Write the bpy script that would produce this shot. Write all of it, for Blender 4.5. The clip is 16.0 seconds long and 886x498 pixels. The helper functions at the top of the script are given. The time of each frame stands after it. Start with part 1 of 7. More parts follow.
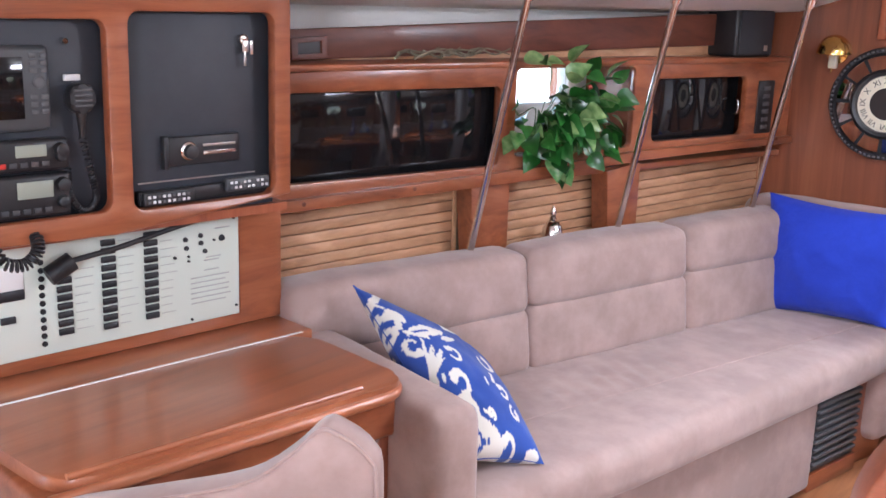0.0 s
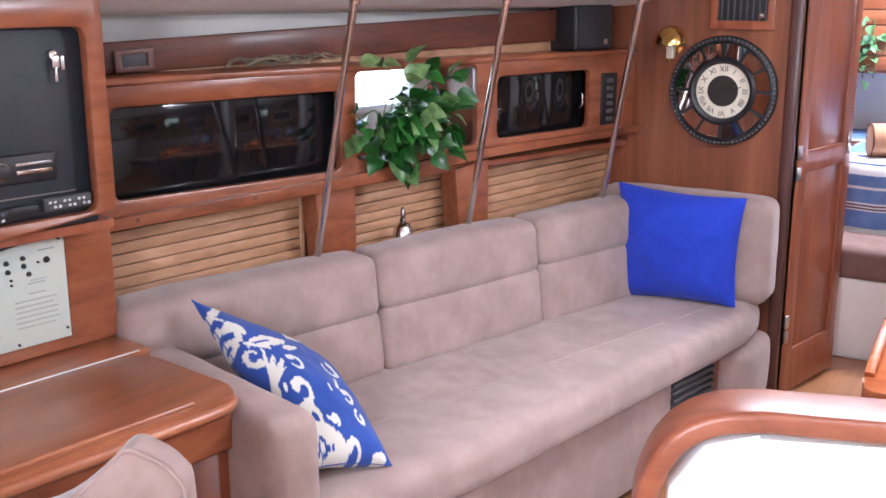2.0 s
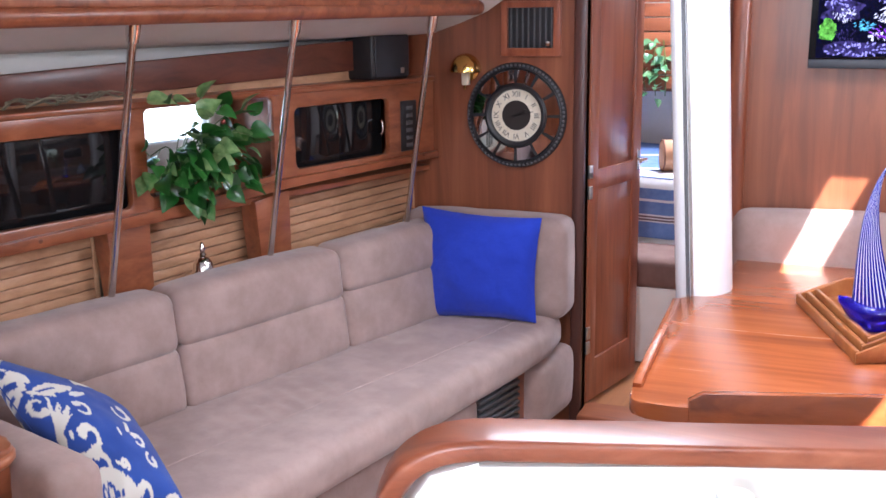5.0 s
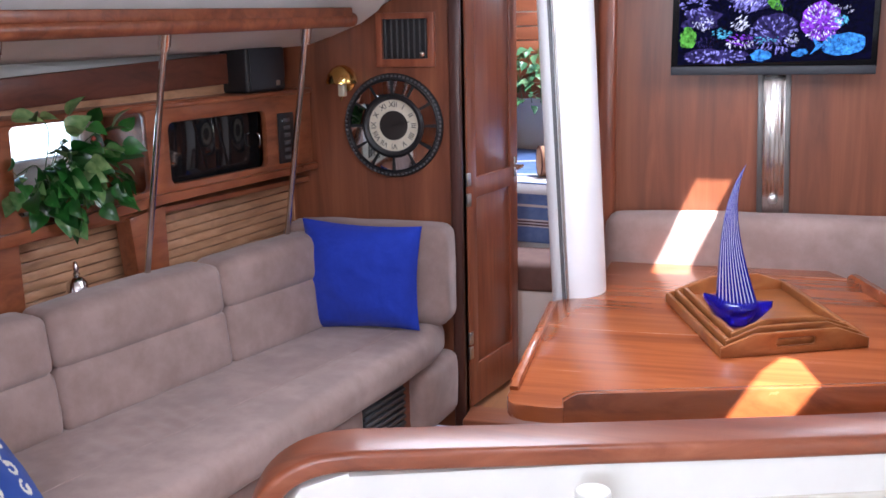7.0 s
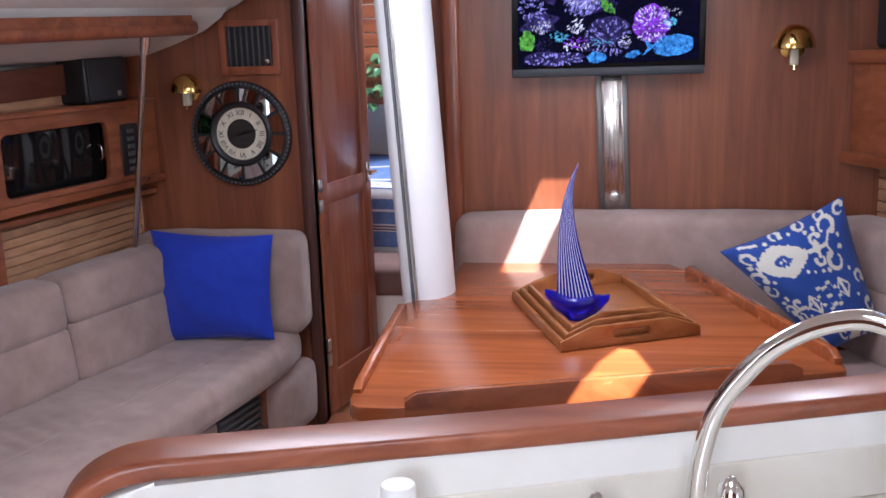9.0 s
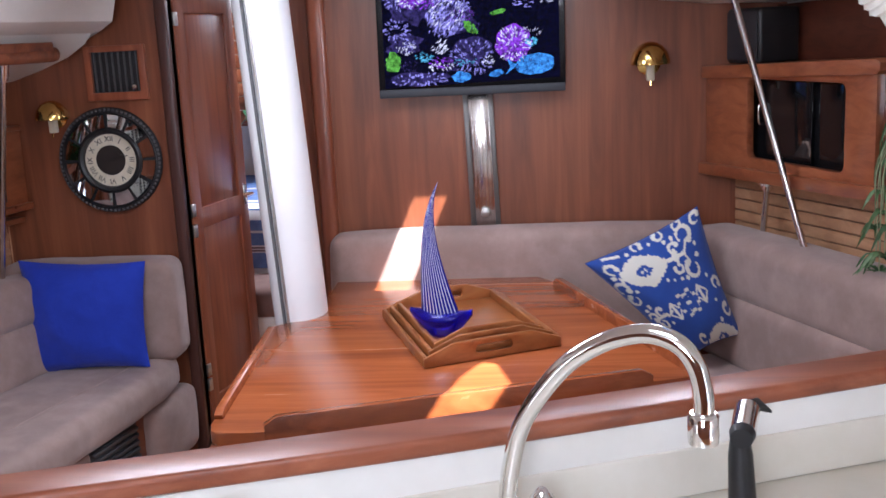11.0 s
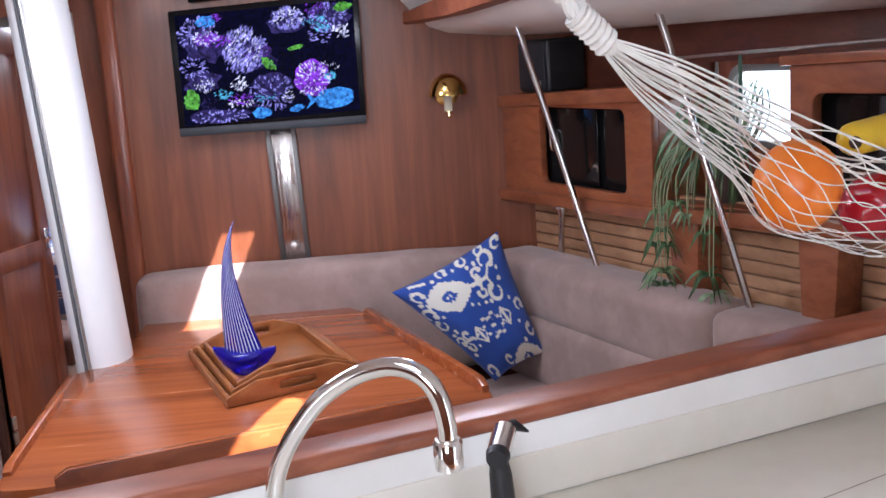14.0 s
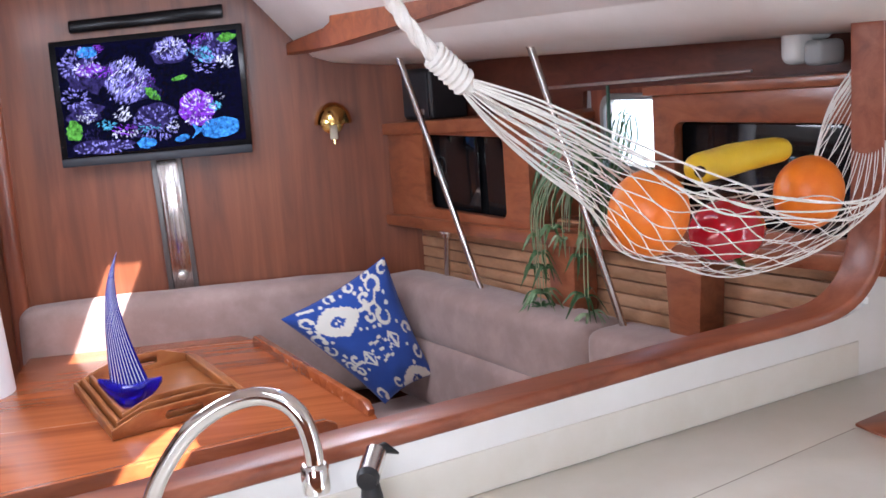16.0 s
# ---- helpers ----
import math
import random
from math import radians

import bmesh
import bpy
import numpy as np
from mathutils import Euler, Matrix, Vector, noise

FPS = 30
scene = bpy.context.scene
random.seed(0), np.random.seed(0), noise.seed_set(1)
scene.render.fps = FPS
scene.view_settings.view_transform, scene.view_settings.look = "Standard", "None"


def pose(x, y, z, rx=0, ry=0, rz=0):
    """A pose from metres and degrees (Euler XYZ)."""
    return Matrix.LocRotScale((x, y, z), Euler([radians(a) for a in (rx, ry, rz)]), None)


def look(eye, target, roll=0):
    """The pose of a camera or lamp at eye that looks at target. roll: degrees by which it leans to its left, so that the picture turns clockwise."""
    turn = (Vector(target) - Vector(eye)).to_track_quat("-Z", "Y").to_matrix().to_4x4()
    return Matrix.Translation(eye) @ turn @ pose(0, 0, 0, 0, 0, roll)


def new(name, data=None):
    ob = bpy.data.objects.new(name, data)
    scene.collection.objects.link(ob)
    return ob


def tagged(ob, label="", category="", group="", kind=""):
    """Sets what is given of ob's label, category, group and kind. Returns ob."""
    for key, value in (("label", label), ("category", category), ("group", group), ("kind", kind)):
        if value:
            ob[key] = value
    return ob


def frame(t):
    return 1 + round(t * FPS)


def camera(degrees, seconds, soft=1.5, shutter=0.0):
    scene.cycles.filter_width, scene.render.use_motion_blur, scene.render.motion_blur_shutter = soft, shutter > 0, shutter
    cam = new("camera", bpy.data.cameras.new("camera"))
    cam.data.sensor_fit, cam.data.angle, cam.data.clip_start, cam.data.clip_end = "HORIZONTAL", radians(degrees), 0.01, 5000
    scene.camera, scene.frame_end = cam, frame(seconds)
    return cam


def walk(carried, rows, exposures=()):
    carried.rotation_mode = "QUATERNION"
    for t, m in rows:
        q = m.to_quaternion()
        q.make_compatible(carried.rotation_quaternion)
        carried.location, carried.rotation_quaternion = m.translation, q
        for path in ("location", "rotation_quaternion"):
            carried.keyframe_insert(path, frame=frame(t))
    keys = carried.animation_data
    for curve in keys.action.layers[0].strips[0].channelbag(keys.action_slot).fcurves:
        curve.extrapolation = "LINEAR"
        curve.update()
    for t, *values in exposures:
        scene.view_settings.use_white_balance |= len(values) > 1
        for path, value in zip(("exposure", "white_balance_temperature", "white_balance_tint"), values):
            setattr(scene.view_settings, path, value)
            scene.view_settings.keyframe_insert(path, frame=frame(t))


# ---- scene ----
cam = camera(45.78, 16.0, soft=1.6)
PATH = [
    (0, (0.080, 0.023, 1.549), (-1.079, 1.581, 1.072), 1.98),
    (0.5, (0.103, 0.042, 1.548), (-1.026, 1.624, 1.073), 1.25),
    (1, (0.131, 0.062, 1.548), (-0.953, 1.677, 1.081), 0.85),
    (1.5, (0.162, 0.088, 1.550), (-0.883, 1.727, 1.081), 0.38),
    (2, (0.201, 0.108, 1.554), (-0.799, 1.775, 1.084), -0.07),
    (2.5, (0.241, 0.119, 1.563), (-0.727, 1.807, 1.099), -0.36),
    (3, (0.279, 0.126, 1.574), (-0.666, 1.827, 1.114), -0.60),
    (3.5, (0.311, 0.134, 1.583), (-0.592, 1.860, 1.126), -0.82),
    (4, (0.332, 0.141, 1.589), (-0.523, 1.892, 1.139), -0.79),
    (6.5, (0.376, 0.118, 1.616), (-0.209, 1.980, 1.180), -1.04),
    (7, (0.394, 0.118, 1.616), (-0.153, 1.993, 1.184), -1.26),
    (7.5, (0.415, 0.122, 1.614), (-0.079, 2.014, 1.185), -1.66),
    (8, (0.438, 0.126, 1.608), (-0.003, 2.033, 1.183), -1.51),
    (8.5, (0.465, 0.125, 1.605), (0.085, 2.045, 1.179), -1.69),
    (9, (0.492, 0.124, 1.607), (0.169, 2.054, 1.182), -1.94),
    (11.5, (0.652, 0.099, 1.632), (0.552, 2.056, 1.230), -2.93),
    (12, (0.672, 0.098, 1.637), (0.631, 2.057, 1.238), -2.99),
    (12.5, (0.688, 0.096, 1.641), (0.699, 2.057, 1.247), -3.10),
    (13, (0.703, 0.093, 1.642), (0.770, 2.054, 1.255), -3.28),
    (13.5, (0.723, 0.083, 1.641), (0.831, 2.043, 1.260), -3.56),
    (14, (0.748, 0.068, 1.643), (0.897, 2.027, 1.270), -3.96),
    (14.5, (0.763, 0.054, 1.648), (0.946, 2.012, 1.282), -3.99),
    (15, (0.779, 0.037, 1.654), (1.007, 1.991, 1.294), -4.17),
    (15.5, (0.791, 0.017, 1.659), (1.060, 1.967, 1.303), -4.37),
    (16, (0.793, -0.008, 1.667), (1.130, 1.933, 1.320), -4.16),
]
walk(cam, [(t, look(eye, target, roll)) for t, eye, target, roll in PATH], [(0.0, 3.6, 5900, 15), (3.5, 3.5, 5900, 15), (7.0, 2.76, 5900, 15), (9.0, 2.46, 5900, 15), (12.0, 2.52, 5900, 15), (14.0, 2.55, 5900, 15), (16.0, 2.76, 5900, 15)])

# ---- light ----
SUN_WAY = Vector((-0.45, 0.58, -1.0)).normalized()
world = bpy.data.worlds.new("sky")
scene.world = world
world.use_nodes = True
wn = world.node_tree.nodes
sky = wn.new("ShaderNodeTexSky")
sky.sky_type, sky.sun_disc = "NISHITA", False
sky.sun_elevation = math.asin(-SUN_WAY.z)
sky.sun_rotation = math.atan2(-SUN_WAY.x, -SUN_WAY.y)
wn["Background"].inputs["Strength"].default_value = 0.08
world.node_tree.links.new(sky.outputs[0], wn["Background"].inputs["Color"])
sun_data = bpy.data.lights.new("sun", "SUN")
sun_data.energy, sun_data.angle, sun_data.color = 5.0, radians(0.6), (1.0, 0.95, 0.88)
sun = new("sun", sun_data)
sun.matrix_world = look((0, 0, 6), Vector((0, 0, 6)) + SUN_WAY)


def area_lamp(name, eye, target, wide, high, watts, colour=(0.93, 0.95, 1.0)):
    """An area lamp added at an opening or inside the cabin for soft daylight."""
    data = bpy.data.lights.new(name, "AREA")
    data.shape, data.size, data.size_y, data.energy, data.color = "RECTANGLE", wide, high, watts, colour
    ob = new(name, data)
    ob.matrix_world = look(eye, target)
    return ob


# added fill: the deck, galley and forward lamps hang under opaque covers
area_lamp("companionway_light", (0.2, -1.25, 1.62), (0.2, 2.4, 0.9), 0.85, 0.65, 4.5)
area_lamp("deck_fill_light", (-0.15, 2.5, 1.98), (0.6, 2.6, 0), 0.6, 0.6, 3.4)
area_lamp("saloon_hatch_light", (0.75, 3.13, 1.99), (0.68, 3.05, 0), 0.16, 0.48, 0.55)
area_lamp("galley_fill_light", (0.62, 0.75, 1.98), (0.62, 0.75, 0), 0.45, 0.45, 1.1)
area_lamp("forward_fill_light", (-0.3, 5.2, 1.98), (-0.3, 5.2, 0), 0.45, 0.45, 6.2)
# added inside the cabin for a side window that is not modelled
area_lamp("cabin_side_light", (1.10, 2.9, 1.86), (-1.4, 2.5, 1.3), 0.5, 0.12, 1.55)


# ---- materials ----
def shader(name, colour, rough=0.5, metal=0.0, **more):
    m = bpy.data.materials.new(name)
    m.use_nodes = True
    b = m.node_tree.nodes["Principled BSDF"]
    b.inputs["Base Color"].default_value = (*colour, 1)
    b.inputs["Roughness"].default_value = rough
    b.inputs["Metallic"].default_value = metal
    for key, value in more.items():
        b.inputs[key.replace("_", " ")].default_value = value
    return m


def add(m, kind, **values):
    n = m.node_tree.nodes.new("ShaderNode" + kind)
    for key, value in values.items():
        n.inputs[key.replace("_", " ")].default_value = value
    return n


def wire(m, a, b):
    m.node_tree.links.new(a, b)


def grained(name, dark, mid, light, grain="z", rough=0.3, coat=0.4, fine=1.0, vary=0.12, streak=0.6):
    """Varnished wood: long streaks along the grain, fine pores, slow changes of tone."""
    m = shader(name, mid, rough, 0.0, Coat_Weight=coat, Coat_Roughness=0.2)
    b = m.node_tree.nodes["Principled BSDF"]
    co = add(m, "TexCoord")
    mp = add(m, "Mapping")
    s = {"x": (1.1, 16, 16), "y": (16, 1.1, 16), "z": (16, 16, 1.1)}[grain]
    mp.inputs["Scale"].default_value = [v * fine for v in s]
    info = add(m, "ObjectInfo")
    sh = add(m, "VectorMath")
    sh.operation = "MULTIPLY_ADD"
    wire(m, info.outputs["Random"], sh.inputs[0])
    sh.inputs[1].default_value = (3.1, 5.3, 7.7)
    wire(m, co.outputs["Object"], sh.inputs[2])
    wire(m, sh.outputs[0], mp.inputs["Vector"])
    big = add(m, "TexNoise", Scale=1.3, Detail=5.0, Roughness=0.62, Distortion=0.7)
    wire(m, mp.outputs[0], big.inputs["Vector"])
    pore = add(m, "TexNoise", Scale=7.0, Detail=3.0, Roughness=0.7)
    wire(m, mp.outputs[0], pore.inputs["Vector"])
    tone = add(m, "TexNoise", Scale=2.2, Detail=2.0)
    wire(m, sh.outputs[0], tone.inputs["Vector"])
    ramp = add(m, "ValToRGB")
    ramp.color_ramp.elements[0].position, ramp.color_ramp.elements[0].color = 0.5 - 0.25 * streak - 0.08, (*dark, 1)
    ramp.color_ramp.elements[1].position, ramp.color_ramp.elements[1].color = 0.5 + 0.25 * streak + 0.08, (*light, 1)
    e = ramp.color_ramp.elements.new(0.5)
    e.color = (*mid, 1)
    wire(m, big.outputs[0], ramp.inputs[0])
    hs = add(m, "HueSaturation")
    mr = add(m, "MapRange")
    mr.inputs[3].default_value, mr.inputs[4].default_value = 1 - vary * 2, 1 + vary * 2
    wire(m, tone.outputs[0], mr.inputs[0])
    wire(m, mr.outputs[0], hs.inputs["Value"])
    wire(m, ramp.outputs[0], hs.inputs["Color"])
    wire(m, hs.outputs[0], b.inputs["Base Color"])
    bump = add(m, "Bump", Strength=0.08, Distance=0.002)
    wire(m, pore.outputs[0], bump.inputs["Height"])
    wire(m, bump.outputs[0], b.inputs["Normal"])
    rr = add(m, "MapRange")
    rr.inputs[3].default_value, rr.inputs[4].default_value = rough * 0.75, rough * 1.35
    wire(m, big.outputs[0], rr.inputs[0])
    wire(m, rr.outputs[0], b.inputs["Roughness"])
    return m


def mottled(name, colour, other, scale=8.0, rough=0.8, fine=220.0, bump=0.25, depth=0.001, sheen=0.0, metal=0.0, coat=0.0):
    """A surface with slow blotches and a fine tooth: cloth, suede, plaster, plastic."""
    m = shader(name, colour, rough, metal, Sheen_Weight=sheen, Coat_Weight=coat)
    b = m.node_tree.nodes["Principled BSDF"]
    co = add(m, "TexCoord")
    big = add(m, "TexNoise", Scale=scale, Detail=5.0, Roughness=0.65)
    wire(m, co.outputs["Object"], big.inputs["Vector"])
    mix = add(m, "ValToRGB")
    mix.color_ramp.elements[0].position, mix.color_ramp.elements[0].color = 0.34, (*colour, 1)
    mix.color_ramp.elements[1].position, mix.color_ramp.elements[1].color = 0.68, (*other, 1)
    wire(m, big.outputs[0], mix.inputs[0])
    wire(m, mix.outputs[0], b.inputs["Base Color"])
    tooth = add(m, "TexNoise", Scale=fine, Detail=2.0)
    wire(m, co.outputs["Object"], tooth.inputs["Vector"])
    bp = add(m, "Bump", Strength=bump, Distance=depth)
    wire(m, tooth.outputs[0], bp.inputs["Height"])
    wire(m, bp.outputs[0], b.inputs["Normal"])
    return m


TEAK = grained("varnished_teak", (0.16, 0.040, 0.018), (0.27, 0.076, 0.033), (0.36, 0.112, 0.05), "z", 0.34)
TEAK_FLAT = grained("varnished_teak_rail", (0.16, 0.043, 0.018), (0.275, 0.083, 0.033), (0.36, 0.122, 0.052), "y", 0.3)
TEAK_X = grained("varnished_teak_across", (0.13, 0.035, 0.015), (0.24, 0.07, 0.028), (0.33, 0.11, 0.045), "x", 0.42, 0.25)
BULKHEAD = grained("bulkhead_veneer", (0.13, 0.036, 0.015), (0.21, 0.062, 0.025), (0.28, 0.092, 0.038), "z", 0.38, 0.25, 0.8)
DARK_PLANK = grained("dark_plank", (0.07, 0.02, 0.012), (0.13, 0.037, 0.02), (0.18, 0.055, 0.03), "y", 0.4, 0.2)
POST_WOOD = grained("dark_post", (0.035, 0.012, 0.009), (0.06, 0.019, 0.013), (0.085, 0.028, 0.018), "z", 0.4, 0.2)
TABLE_WOOD = grained("table_teak", (0.20, 0.047, 0.014), (0.335, 0.087, 0.025), (0.43, 0.128, 0.039), "x", 0.24, 0.45, 0.7)
DESK_WOOD = grained("desk_teak", (0.22, 0.066, 0.027), (0.34, 0.112, 0.048), (0.42, 0.155, 0.07), "y", 0.3, 0.3, 0.8)
CAP_TEAK = grained("worn_cap_teak", (0.17, 0.042, 0.018), (0.28, 0.078, 0.034), (0.38, 0.122, 0.058), "x", 0.36, 0.18, 1.0)
TRAY_WOOD = grained("tray_wood", (0.20, 0.06, 0.016), (0.31, 0.105, 0.03), (0.40, 0.155, 0.05), "x", 0.32, 0.25)
OAK = grained("oak_slat", (0.36, 0.185, 0.095), (0.51, 0.28, 0.15), (0.61, 0.36, 0.21), "y", 0.45, 0.2, 1.3)
FLOOR_TEAK = grained("floor_teak", (0.2, 0.08, 0.03), (0.34, 0.14, 0.055), (0.42, 0.19, 0.08), "y", 0.35, 0.4)
SUEDE = mottled("taupe_suede", (0.305, 0.212, 0.186), (0.395, 0.282, 0.25), 6.5, 0.85, 260.0, 0.2, 0.0008, 0.3)


def creased(m, scale, strength, depth):
    """Adds slow folds and sit marks under the fine tooth of a cloth."""
    bp = m.node_tree.nodes["Bump"]
    co = add(m, "TexCoord")
    mp = add(m, "Mapping")
    mp.inputs["Scale"].default_value = (1.0, 0.55, 1.0)
    mp.inputs["Rotation"].default_value = (0.2, 0.1, 0.5)
    wire(m, co.outputs["Object"], mp.inputs["Vector"])
    nz = add(m, "TexNoise", Scale=scale, Detail=3.0, Roughness=0.5, Distortion=0.3)
    wire(m, mp.outputs[0], nz.inputs["Vector"])
    fold = add(m, "Bump", Strength=strength, Distance=depth)
    wire(m, nz.outputs[0], fold.inputs["Height"])
    wire(m, fold.outputs[0], bp.inputs["Normal"])


creased(SUEDE, 7.0, 0.4, 0.009)
SUEDE.node_tree.nodes["Color Ramp"].color_ramp.elements[0].position = 0.40
SUEDE.node_tree.nodes["Color Ramp"].color_ramp.elements[1].position = 0.64
LINER = mottled("white_headliner", (0.74, 0.73, 0.69), (0.8, 0.79, 0.76), 5.0, 0.6, 180.0, 0.15)
GELCOAT = mottled("cream_gelcoat", (0.70, 0.66, 0.56), (0.77, 0.74, 0.66), 6.0, 0.28, 120.0, 0.03, 0.0005, 0, 0, 0.3)
MAST_PAINT = mottled("white_mast_paint", (0.78, 0.79, 0.80), (0.83, 0.84, 0.85), 4.0, 0.32, 150.0, 0.02)
CHROME = shader("polished_steel", (0.78, 0.77, 0.75), 0.08, 1.0)
BRUSHED = mottled("brushed_steel", (0.5, 0.48, 0.46), (0.66, 0.63, 0.6), 30.0, 0.3, 300.0, 0.1, 0.0004, 0, 1.0)
POLE_STEEL = mottled("pole_steel", (0.58, 0.55, 0.53), (0.68, 0.65, 0.62), 25.0, 0.16, 300.0, 0.02, 0.0002, 0, 1.0)
BRASS = shader("polished_brass", (0.75, 0.5, 0.16), 0.14, 1.0)
BLACK = mottled("black_plastic", (0.012, 0.012, 0.014), (0.02, 0.02, 0.022), 10.0, 0.42, 300.0, 0.15, 0.0004)
PANEL_BLACK = mottled("navy_black_panel", (0.022, 0.026, 0.034), (0.03, 0.034, 0.042), 12.0, 0.5, 350.0, 0.2, 0.0004)
ACRYLIC = shader("smoked_acrylic", (0.008, 0.008, 0.009), 0.06, 0.0)
BLUE = mottled("royal_blue_cotton", (0.008, 0.036, 0.42), (0.013, 0.05, 0.52), 7.0, 0.85, 400.0, 0.3, 0.0006, 0.2)
creased(BLUE, 11.0, 0.9, 0.012)
TV_BLACK = shader("gloss_black", (0.004, 0.004, 0.005), 0.22, 0.0, Specular_IOR_Level=0.2)
RUBBER = shader("grey_rubber", (0.09, 0.09, 0.095), 0.6)
GLASS = shader("clear_glass", (0.9, 0.95, 0.95), 0.03, 0.0, Transmission_Weight=1.0, IOR=1.45)


# ---- building helpers ----
def part(name, bm, material, parent=None, label=""):
    """Links a bmesh, made in world places, as one mesh under a thing or a part."""
    root = parent
    while root is not None and root.parent is not None:
        root = root.parent
    bmesh.ops.recalc_face_normals(bm, faces=bm.faces)
    if root is not None:
        bm.transform(Matrix.Translation(-root.location))
    data = bpy.data.meshes.new(name)
    bm.to_mesh(data)
    bm.free()
    data.materials.append(material)
    ob = new(name, data)
    ob.parent = parent
    return tagged(ob, label)


def thing(name, base, label, category, group="", kind=""):
    ob = new(name)
    ob.empty_display_size = 0.05
    ob.location = base
    return tagged(ob, label, category, group, kind)


def solo(name, bm, material, label, category, group="", kind=""):
    return tagged(part(name, bm, material), label, category, group, kind)


def setting(name, bm, material, label="", category=""):
    return tagged(part(name, bm, material), label, category, "", "structure")


def frame_of(origin, u, w):
    """Along u, out along w, up z."""
    u, w = Vector((*u, 0)).normalized(), Vector((*w, 0)).normalized()
    return Matrix(((u.x, w.x, 0, origin[0]), (u.y, w.y, 0, origin[1]), (0, 0, 1, 0), (0, 0, 0, 1)))


ROOM = Matrix.Identity(4)
PORT = frame_of((-1.447, 2.541), (0.274, 0.962), (0.962, -0.274))
NAV = frame_of((-1.213, 1.616), (0.15, 0.989), (0.989, -0.15))
STBD = frame_of((1.295, 3.95), (0.37, -0.929), (-0.929, -0.37))
GALLEY = frame_of((0.08, 1.32), (0.94, 0.341), (0.341, -0.94))


def smooth(bm, flat=35):
    bmesh.ops.recalc_face_normals(bm, faces=bm.faces)
    bm.normal_update()
    for f in bm.faces:
        f.smooth = True
    for e in bm.edges:
        if len(e.link_faces) == 2 and e.calc_face_angle(0) > radians(flat):
            e.smooth = False
    return bm


def box(m, a, b, bevel=0.004, segments=2):
    """A box between corners a and b of frame m, its edges eased."""
    bm = bmesh.new()
    bmesh.ops.create_cube(bm, size=1)
    lo, hi = [min(p, q) for p, q in zip(a, b)], [max(p, q) for p, q in zip(a, b)]
    for v in bm.verts:
        v.co = [lo[i] + (v.co[i] + 0.5) * (hi[i] - lo[i]) for i in range(3)]
    if bevel:
        bevel = min(bevel, 0.45 * min(h - l for l, h in zip(lo, hi)))
        bmesh.ops.bevel(bm, geom=bm.edges[:], offset=bevel, segments=segments, profile=0.5, affect="EDGES")
        smooth(bm, 50)
    bm.transform(m)
    return bm


def join(*parts):
    out = bmesh.new()
    for bm in parts:
        data = bpy.data.meshes.new("tmp")
        bm.to_mesh(data)
        bm.free()
        out.from_mesh(data)
        bpy.data.meshes.remove(data)
    return out


def prism(m, outline, low, high, bevel=0.0, segments=2):
    """An outline in the frame's first two axes, drawn up from low to high."""
    bm = bmesh.new()
    under = [bm.verts.new((x, y, low)) for x, y in outline]
    over = [bm.verts.new((x, y, high)) for x, y in outline]
    bm.faces.new(under[::-1])
    top = bm.faces.new(over)
    n = len(outline)
    for i in range(n):
        bm.faces.new((under[i], under[(i + 1) % n], over[(i + 1) % n], over[i]))
    if bevel:
        edges = {e for f in bm.faces if len(f.verts) == n and n != 4 for e in f.edges} or set(bm.edges)
        bmesh.ops.bevel(bm, geom=list(edges), offset=bevel, segments=segments, profile=0.5, affect="EDGES")
    smooth(bm, 40)
    bm.transform(m)
    return bm


UPRIGHT = Matrix(((1, 0, 0, 0), (0, 0, 1, 0), (0, 1, 0, 0), (0, 0, 0, 1)))


def board(m, outline, near, far, bevel=0.0, segments=2):
    """An outline in the frame's u and z, drawn out along w from near to far."""
    return prism(m @ UPRIGHT, outline, near, far, bevel, segments)


def rounded(x0, y0, x1, y1, r, n=5):
    pts = []
    for cx, cy, a in ((x1 - r, y1 - r, 0), (x0 + r, y1 - r, 90), (x0 + r, y0 + r, 180), (x1 - r, y0 + r, 270)):
        for i in range(n + 1):
            t = radians(a + 90 * i / n)
            pts.append((cx + r * math.cos(t), cy + r * math.sin(t)))
    return pts


